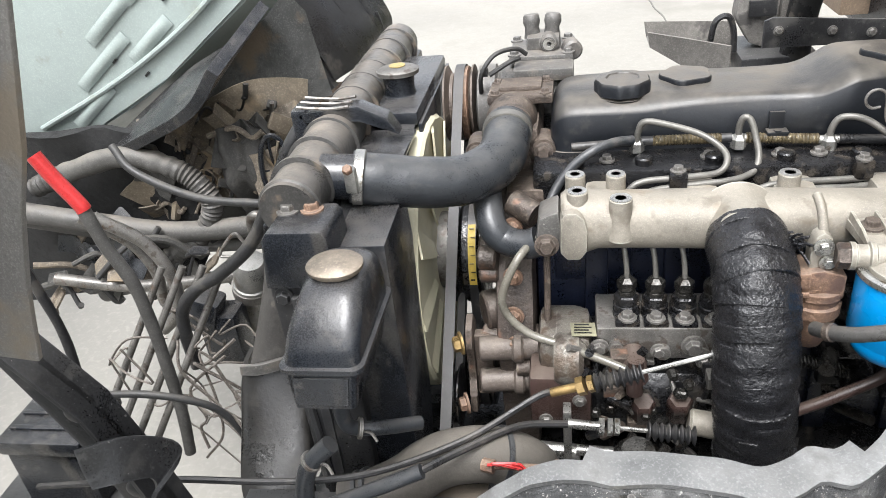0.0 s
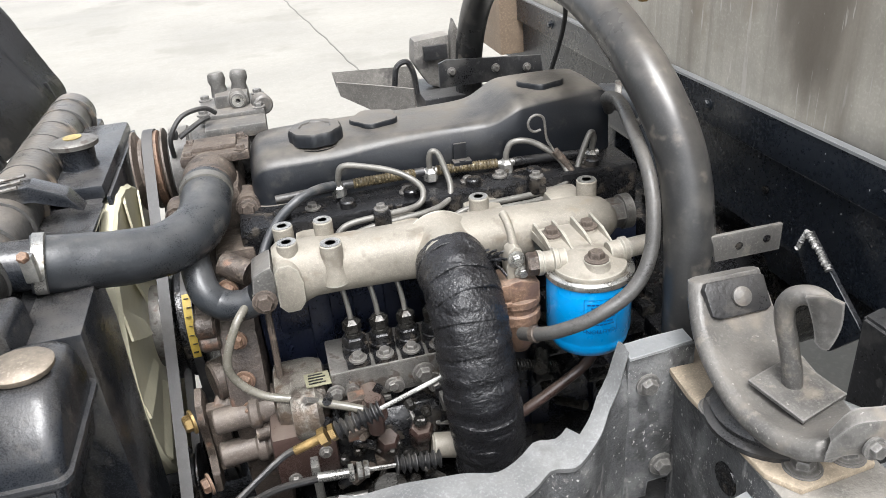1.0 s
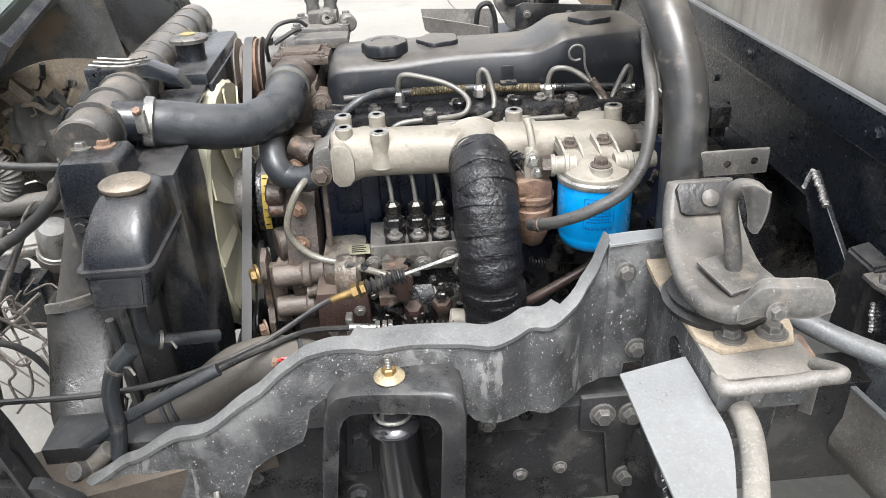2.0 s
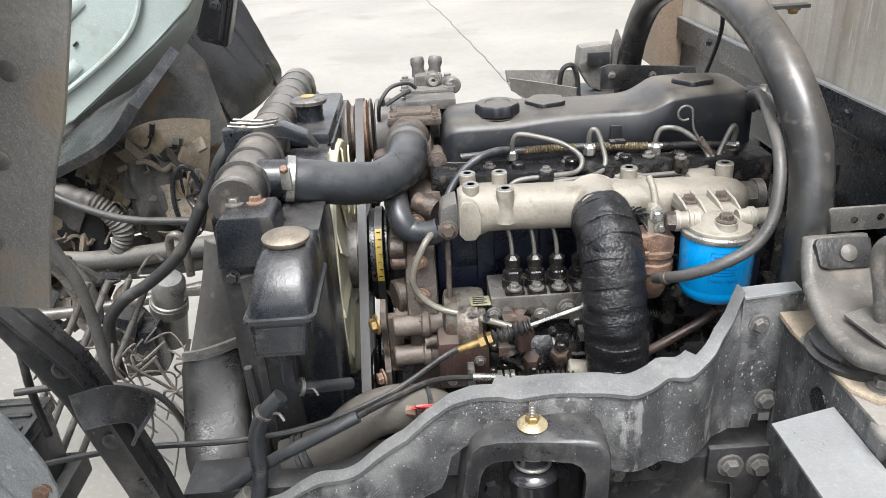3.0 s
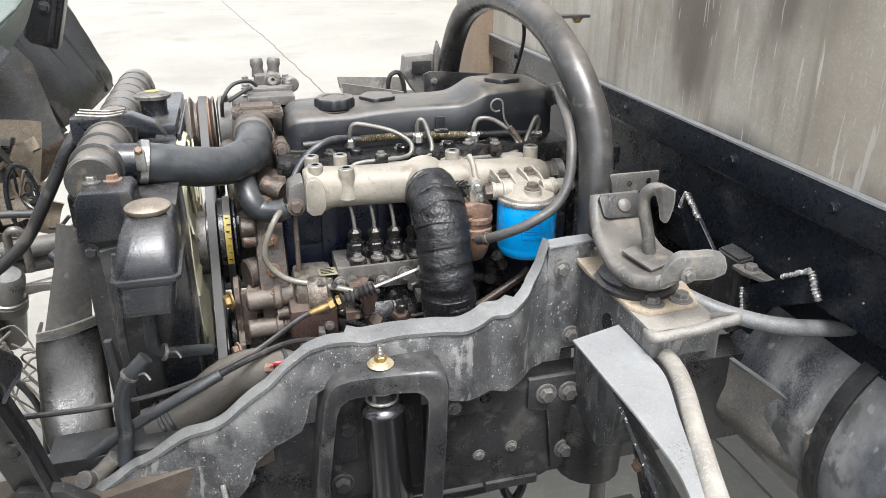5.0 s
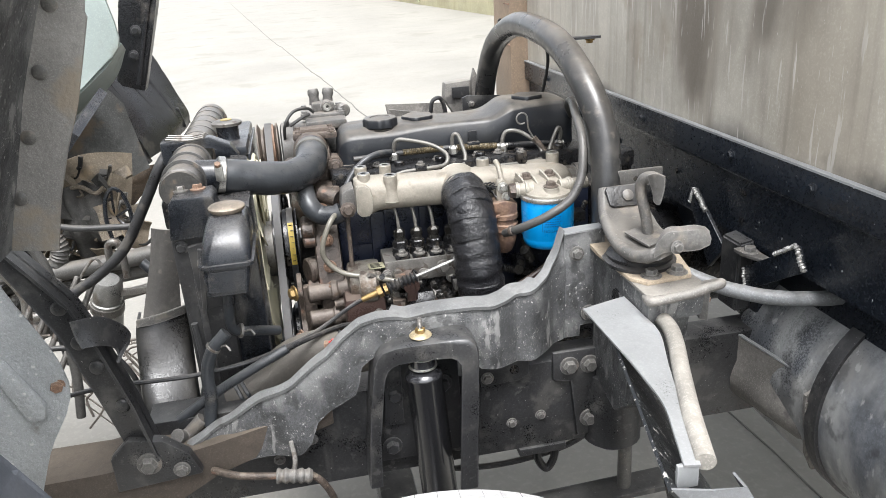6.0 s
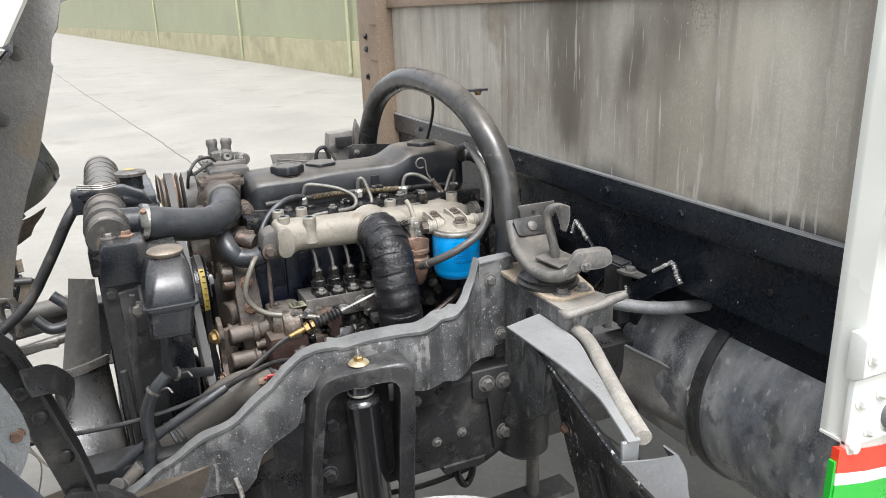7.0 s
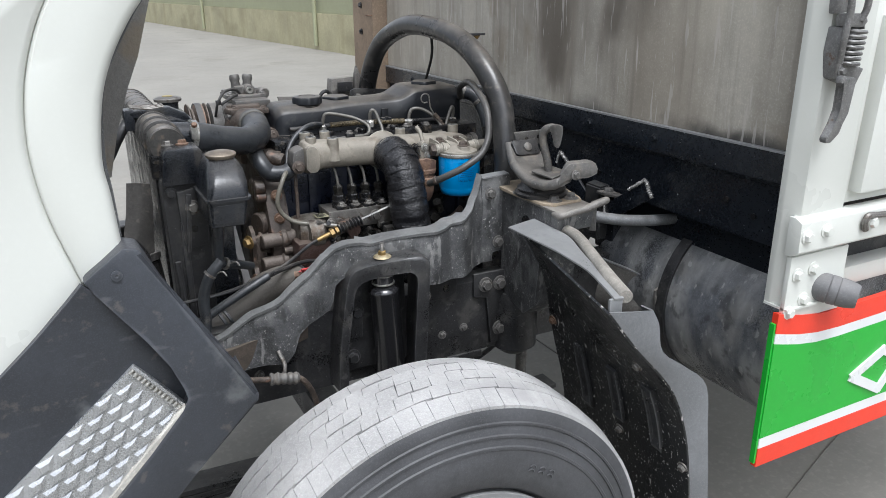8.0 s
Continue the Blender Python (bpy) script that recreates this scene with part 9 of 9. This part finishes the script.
skin(b, [[p + Vector((-0.014, 0.004, -0.014)), p + Vector((-0.004, -0.004, -0.004)), p + Vector((0.006, 0.0, 0.002)), p + Vector((0.010, 0.012, 0.004))] for p in flange_line], 0.004)
part("arch_flange", b, BLACK_STEEL, under, "worn black arch flange", sharp=40)
b = mesh()
slab(b, [(-0.60, 1.165), (-0.585, 1.18), (-0.565, 1.15), (-0.535, 1.085), (-0.525, 1.045), (-0.545, 1.06)], "y", 1.596, 0.006, 0.002)
part("seal_strip", b, LIP, under, "pale worn strip under the flange")
b = mesh()
skin(b, fine_grid([[(-0.90, 1.30, 0.98), (-0.86, 1.45, 1.02)], [(-0.72, 1.22, 1.06), (-0.70, 1.40, 1.12)], [(-0.60, 1.18, 1.12), (-0.58, 1.38, 1.18)], [(-0.53, 1.16, 1.19), (-0.50, 1.36, 1.25)]], 5, 5), 0.02)
part("dark_duct", b, PLASTIC, under, "black rubber seal strip")
# dark backing, added in place of clutter to cover the bright ground behind
b = mesh()
skin(b, fine_grid([[(-1.25, 1.31, 1.02), (-1.25, 1.33, 0.62)], [(-0.90, 1.31, 1.05), (-0.88, 1.33, 0.70)], [(-0.71, 1.31, 1.03), (-0.69, 1.32, 0.80)]], 8, 8, 0.03, 14, (0, 1, 0)), 0.02)
part("dark_backing", b, mat("backing_black", (0.014, 0.014, 0.014), 0.8, var=0.4, big=14, bump=0.5), under, "dark backing sheet added behind the hoses", sharp=60)

# blower housing and small parts before the radiator
blower = thing("heater_blower", (-0.5, 1.2, 0.90), "crumpled black blower housing with a round grille", "blower")
CLOTH = mat("dusty_black_cloth", (0.055, 0.053, 0.049), 0.7, var=0.4, big=16, bump=0.4, dust=0.5, dust_colour=(0.16, 0.145, 0.12))
b = mesh()
cloth = fine_grid([[(-0.64, 1.33, 1.01), (-0.635, 1.32, 0.93), (-0.62, 1.34, 0.85)], [(-0.595, 1.31, 1.04), (-0.585, 1.28, 0.95), (-0.575, 1.32, 0.86)], [(-0.535, 1.33, 1.03), (-0.53, 1.30, 0.95), (-0.53, 1.33, 0.87)]], 12, 12, 0.02, 24, (0, 1, 0))
cloth = [[p + Vector((0, 0.014 * math.sin(p.x * 95 + 6 * p.z), 0.004 * math.sin(p.x * 130))) for p in row] for row in cloth]
skin(b, cloth, 0.005)
part("housing", b, CLOTH, blower, sharp=70)
b = mesh()
ring = [(-0.500 + 0.026 * math.cos(t), 1.27 + 0.01 * math.cos(t), 0.955 + 0.075 * math.sin(t)) for t in [math.tau * k / 24 for k in range(25)]]
tube(b, ring, 0.005, 8, 1)
part("grille_ring", b, PLASTIC, blower)
for k in range(9):
    t = math.tau * k / 9 + 0.3
    b = mesh()
    tube(b, [(-0.512, 1.29, 0.955), (-0.506 + 0.015 * math.cos(t), 1.275, 0.955 + 0.04 * math.sin(t)), (-0.500 + 0.026 * math.cos(t), 1.27, 0.955 + 0.075 * math.sin(t))], 0.003, 6, 3)
    part("grille_spoke", b, (PLASTIC, DIRTY)[k % 2], blower)
MUDDY = mat("muddy_brackets", (0.20, 0.168, 0.13), 0.8, var=0.5, big=20, bump=0.4, stain=(0.24, 0.19, 0.13), stain_at=0.55)
for k in range(110):
    b = mesh()
    c = Vector((random.uniform(-0.80, -0.50), random.uniform(1.27, 1.45), random.uniform(0.82, 1.04)))
    turn = pose(0, 0, 0, random.uniform(-50, 50), random.uniform(-70, 40), random.uniform(-50, 50))
    w, h = random.uniform(0.015, 0.05), random.uniform(0.01, 0.045)
    if k % 3 == 0:
        sheet = [[c + turn @ Vector((w * (i / 4 - 0.5) * 2, 0.010 * math.sin(i * 1.4 + k) + 0.006 * j, h * (j / 2 - 0.5) * 2)) for i in range(5)] for j in range(3)]
        skin(b, sheet, 0.003)
        part("bent_sheet", b, (MUDDY, DIRTY, CLOTH)[k % 9 // 3], blower, sharp=50)
    elif k % 3 == 1:
        d = turn @ Vector((w * 1.6, 0, 0))
        tube(b, [c - d, c + Vector((0, 0, 0.012)), c + d * 0.6 + Vector((0, 0, -0.01)), c + d], random.uniform(0.002, 0.006), 7, 4)
        part("loose_lead", b, (CLOTH, MUDDY, WIRE, STEEL)[k % 4], blower)
    else:
        box(b, c, (w, 0.012, h), 0.003, turn)
        part("bracket", b, (MUDDY, DIRTY, CLOTH, GREY_STEEL)[k % 4], blower)

for k in range(46):
    b = mesh()
    c = Vector((random.uniform(-1.0, -0.66), random.uniform(1.16, 1.29), random.uniform(0.70, 0.86)))
    turn = pose(0, 0, 0, random.uniform(-40, 40), random.uniform(-60, 40), random.uniform(-40, 40))
    w = random.uniform(0.02, 0.06)
    if k % 2:
        d = turn @ Vector((w * 1.5, 0, 0))
        tube(b, [c - d, c + Vector((0, 0, 0.014)), c + d * 0.6 + Vector((0, 0, -0.012)), c + d], random.uniform(0.003, 0.010), 8, 4)
        part("loose_lead", b, (CLOTH, WIRE, MUDDY)[k % 3], blower)
    else:
        sheet = [[c + turn @ Vector((w * (i / 4 - 0.5) * 2, 0.012 * math.sin(i * 1.3 + k) + 0.006 * j, w * 0.6 * (j / 2 - 0.5))) for i in range(5)] for j in range(3)]
        skin(b, sheet, 0.004)
        part("bent_sheet", b, (CLOTH, MUDDY, PLASTIC)[k % 3], blower, sharp=50)

drier = thing("receiver_drier", (-0.50, 1.1, 0.74), "dull aluminium receiver drier canister", "canister")
b = mesh()
lathe(b, (-0.545, 1.13, 0.715), (0.25, -0.3, 1), [(0.0, 0), (0.029, 0.0), (0.032, 0.004), (0.032, 0.085), (0.034, 0.088), (0.034, 0.118), (0.031, 0.12), (0.031, 0.165), (0.024, 0.175), (0.0, 0.178)], 32)
part("canister", b, mat("brushed_canister", (0.26, 0.255, 0.24), 0.38, 0.65, var=0.25, big=18, fine=160, bump=0.1, stain=(0.15, 0.13, 0.10), stain_at=0.58), drier)
b = mesh()
tube(b, [(-0.495, 1.1, 0.91), (-0.493, 1.1, 0.945), (-0.480, 1.1, 0.955), (-0.468, 1.1, 0.94), (-0.468, 1.1, 0.87)], 0.008, 10)
tube(b, [(-0.51, 1.09, 0.91), (-0.525, 1.09, 0.925), (-0.56, 1.09, 0.885), (-0.54, 1.09, 0.88)], 0.003, 8)
part("pipe_stub", b, STEEL, drier)
b = mesh()
lathe(b, (-0.525, 1.105, 0.80), (0.25, -0.3, 1), [(0.036, 0), (0.036, 0.02), (0.034, 0.02)], 32)
span(b, (-0.49, 1.08, 0.835), (-0.40, 1.09, 0.85), 0.002)
part("strap", b, STEEL, drier)

DUSTY_HOSE = mat("dust_coated_hose", (0.075, 0.072, 0.067), 0.6, var=0.35, big=16, fine=150, bump=0.15, dust=0.7, dust_colour=(0.24, 0.215, 0.18))
hoses = thing("hose_bundle", (-0.7, 1.25, 0.75), "bundle of dusty hoses and loom ahead of the radiator", "hoses")
for pts, r, m in (
        ([(-1.05, 1.2, 0.93), (-0.88, 1.22, 0.885), (-0.73, 1.24, 0.85), (-0.55, 1.25, 0.855), (-0.36, 1.26, 0.87)], 0.021, DUSTY_HOSE),
        ([(-1.05, 1.25, 0.88), (-0.85, 1.26, 0.835), (-0.68, 1.26, 0.81), (-0.50, 1.27, 0.815), (-0.36, 1.28, 0.83)], 0.017, DUSTY_HOSE),
        ([(-0.95, 1.15, 0.80), (-0.80, 1.16, 0.775), (-0.62, 1.18, 0.78), (-0.45, 1.2, 0.80), (-0.34, 1.2, 0.82)], 0.012, STEEL),
        ([(-0.72, 1.02, 1.0), (-0.66, 1.04, 0.94), (-0.63, 1.04, 0.87), (-0.64, 1.04, 0.80), (-0.68, 1.04, 0.76)], 0.011, STEEL),
        ([(-0.76, 1.04, 0.99), (-0.70, 1.06, 0.93), (-0.67, 1.06, 0.87), (-0.67, 1.06, 0.80), (-0.60, 1.06, 0.77)], 0.010, STEEL),
        ([(-1.0, 1.25, 0.95), (-0.916, 1.25, 0.98), (-0.79, 1.25, 1.008), (-0.690, 1.25, 0.978), (-0.648, 1.25, 0.935), (-0.641, 1.25, 0.892), (-0.688, 1.25, 0.828), (-0.765, 1.25, 0.785), (-0.844, 1.25, 0.735), (-0.96, 1.28, 0.68)], 0.02, DUSTY_HOSE),
        ([(-0.31, 0.96, 1.165), (-0.335, 0.95, 1.13), (-0.375, 0.95, 1.061), (-0.424, 0.95, 0.986), (-0.48, 0.945, 0.94), (-0.53, 0.94, 0.911), (-0.562, 0.94, 0.875), (-0.572, 0.94, 0.82), (-0.57, 0.94, 0.76)], 0.0105, RUBBER),
        ([(-0.548, 0.79, 1.135), (-0.536, 0.79, 1.078), (-0.518, 0.79, 1.026), (-0.512, 0.79, 0.963), (-0.512, 0.79, 0.89), (-0.515, 0.79, 0.80), (-0.525, 0.79, 0.72)], 0.0085, DUSTY_HOSE),
        ([(-0.60, 0.72, 1.10), (-0.585, 0.72, 1.0), (-0.59, 0.72, 0.90), (-0.60, 0.74, 0.80)], 0.006, RUBBER),
        ([(-0.60, 0.70, 0.905), (-0.52, 0.71, 0.905), (-0.46, 0.72, 0.89), (-0.42, 0.74, 0.85), (-0.40, 0.75, 0.78), (-0.41, 0.76, 0.70)], 0.005, WIRE),
        ([(-0.40, 1.15, 0.93), (-0.37, 1.14, 0.90), (-0.37, 1.13, 0.87), (-0.41, 1.13, 0.86), (-0.44, 1.14, 0.885)], 0.012, HOSE),
        ([(-0.42, 1.05, 1.0), (-0.55, 1.06, 1.01), (-0.66, 1.08, 1.05), (-0.70, 1.1, 1.09)], 0.007, WIRE)):
    b = mesh()
    if r == 0.02:
        tube(b, pts, r, 14, 16, wave=0.0016, pitch=0.008)
    else:
        tube(b, pts, r, 12, 8, rough=0.0006)
    part("hose", b, m, hoses)
b = mesh()
tube(b, [(-0.585, 0.79, 1.205), (-0.572, 0.79, 1.178), (-0.55, 0.79, 1.14), (-0.546, 0.79, 1.13)], 0.0095, 14)
part("red_sleeve", b, RED, hoses, "red end sleeve")
for k in range(4):
    x = -0.74 + 0.035 * k
    b = mesh()
    rod(b, (x, 0.85, 0.66), (x + 0.14, 0.98, 0.93), 0.006, n=10)
    part("thin_pipe", b, STEEL, hoses)

loose = thing("loose_wiring", (-0.45, 0.8, 0.65), "tangle of thin loose wires over the ground", "wiring")
LOOSE = mat("dusty_wires", (0.16, 0.14, 0.12), 0.7, var=0.5, big=8)
for k in range(22):
    b = mesh()
    p = Vector((random.uniform(-0.62, -0.40), random.uniform(0.74, 0.95), random.uniform(0.78, 0.9)))
    pts = [p]
    for j in range(4):
        p = p + Vector((random.uniform(-0.06, 0.06), random.uniform(-0.03, 0.03), random.uniform(-0.075, 0.02)))
        pts.append(p.copy())
    tube(b, pts, random.uniform(0.0012, 0.0028), 5, 5)
    part("wire", b, LOOSE, loose)
b = mesh()
box(b, (-0.55, 1.08, 0.70), (0.03, 0.03, 0.035), 0.006, pose(0, 0, 0, 10, 30, 0))
lathe(b, (-0.59, 1.11, 0.675), (0.8, 0, 0.4), [(0.006, -0.03), (0.018, -0.01), (0.02, 0.008), (0.012, 0.016), (0, 0.016)], 18)
part("connector", b, RUBBER, loose, "black rubber connector")
b = mesh()
span(b, (-0.60, 1.02, 0.70), (-0.53, 1.08, 0.80), 0.01)
box(b, (-0.585, 1.04, 0.80), (0.05, 0.05, 0.07), 0.01, pose(0, 0, 0, 0, 20, 0))
single("lower_bracket", b, PLASTIC, "black plastic bracket below the hoses", "bracket")

# lead and plug hanging under the arch
lead = thing("sensor_lead", (-0.13, 0.5, 0.72), "dusty brown sensor lead with a plug under the arch", "cable")
b = mesh()
tube(b, [(-0.26, 0.53, 0.735), (-0.218, 0.50, 0.738), (-0.17, 0.50, 0.727), (-0.135, 0.50, 0.722), (-0.105, 0.50, 0.715), (-0.085, 0.50, 0.69), (-0.072, 0.50, 0.65), (-0.07, 0.51, 0.60)], 0.006, 10)
part("lead_hose", b, CAST, lead)
b = mesh()
tube(b, [(-0.160, 0.50, 0.725), (-0.135, 0.498, 0.722), (-0.105, 0.50, 0.714)], 0.0115, 12, 10, wave=0.0015, pitch=0.012)
part("plug_body", b, GREY_STEEL, lead)
b = mesh()
tube(b, [(-0.135, 0.50, 0.72), (-0.128, 0.505, 0.745), (-0.132, 0.53, 0.765)], 0.004, 8)
part("clip_wire", b, STEEL, lead)

relay = thing("relay_box", (-0.67, 0.76, 0.70), "black plastic relay box on the front of the chassis", "box")
b = mesh()
span(b, (-0.74, 0.70, 0.70), (-0.62, 0.80, 0.80), 0.008)
part("box_body", b, PLASTIC, relay)
b = mesh()
span(b, (-0.745, 0.695, 0.80), (-0.615, 0.805, 0.825), 0.006)
lid = part("box_lid", b, PLASTIC, relay)
for y in (0.72, 0.75, 0.78):
    b = mesh()
    span(b, (-0.735, y, 0.825), (-0.625, y + 0.008, 0.829), 0.001)
    part("lid_rib", b, PLASTIC, lid)
b = mesh()
span(b, (-0.80, 0.66, 0.66), (-0.60, 0.82, 0.70), 0.004)
part("bracket", b, BLACK_STEEL, relay)
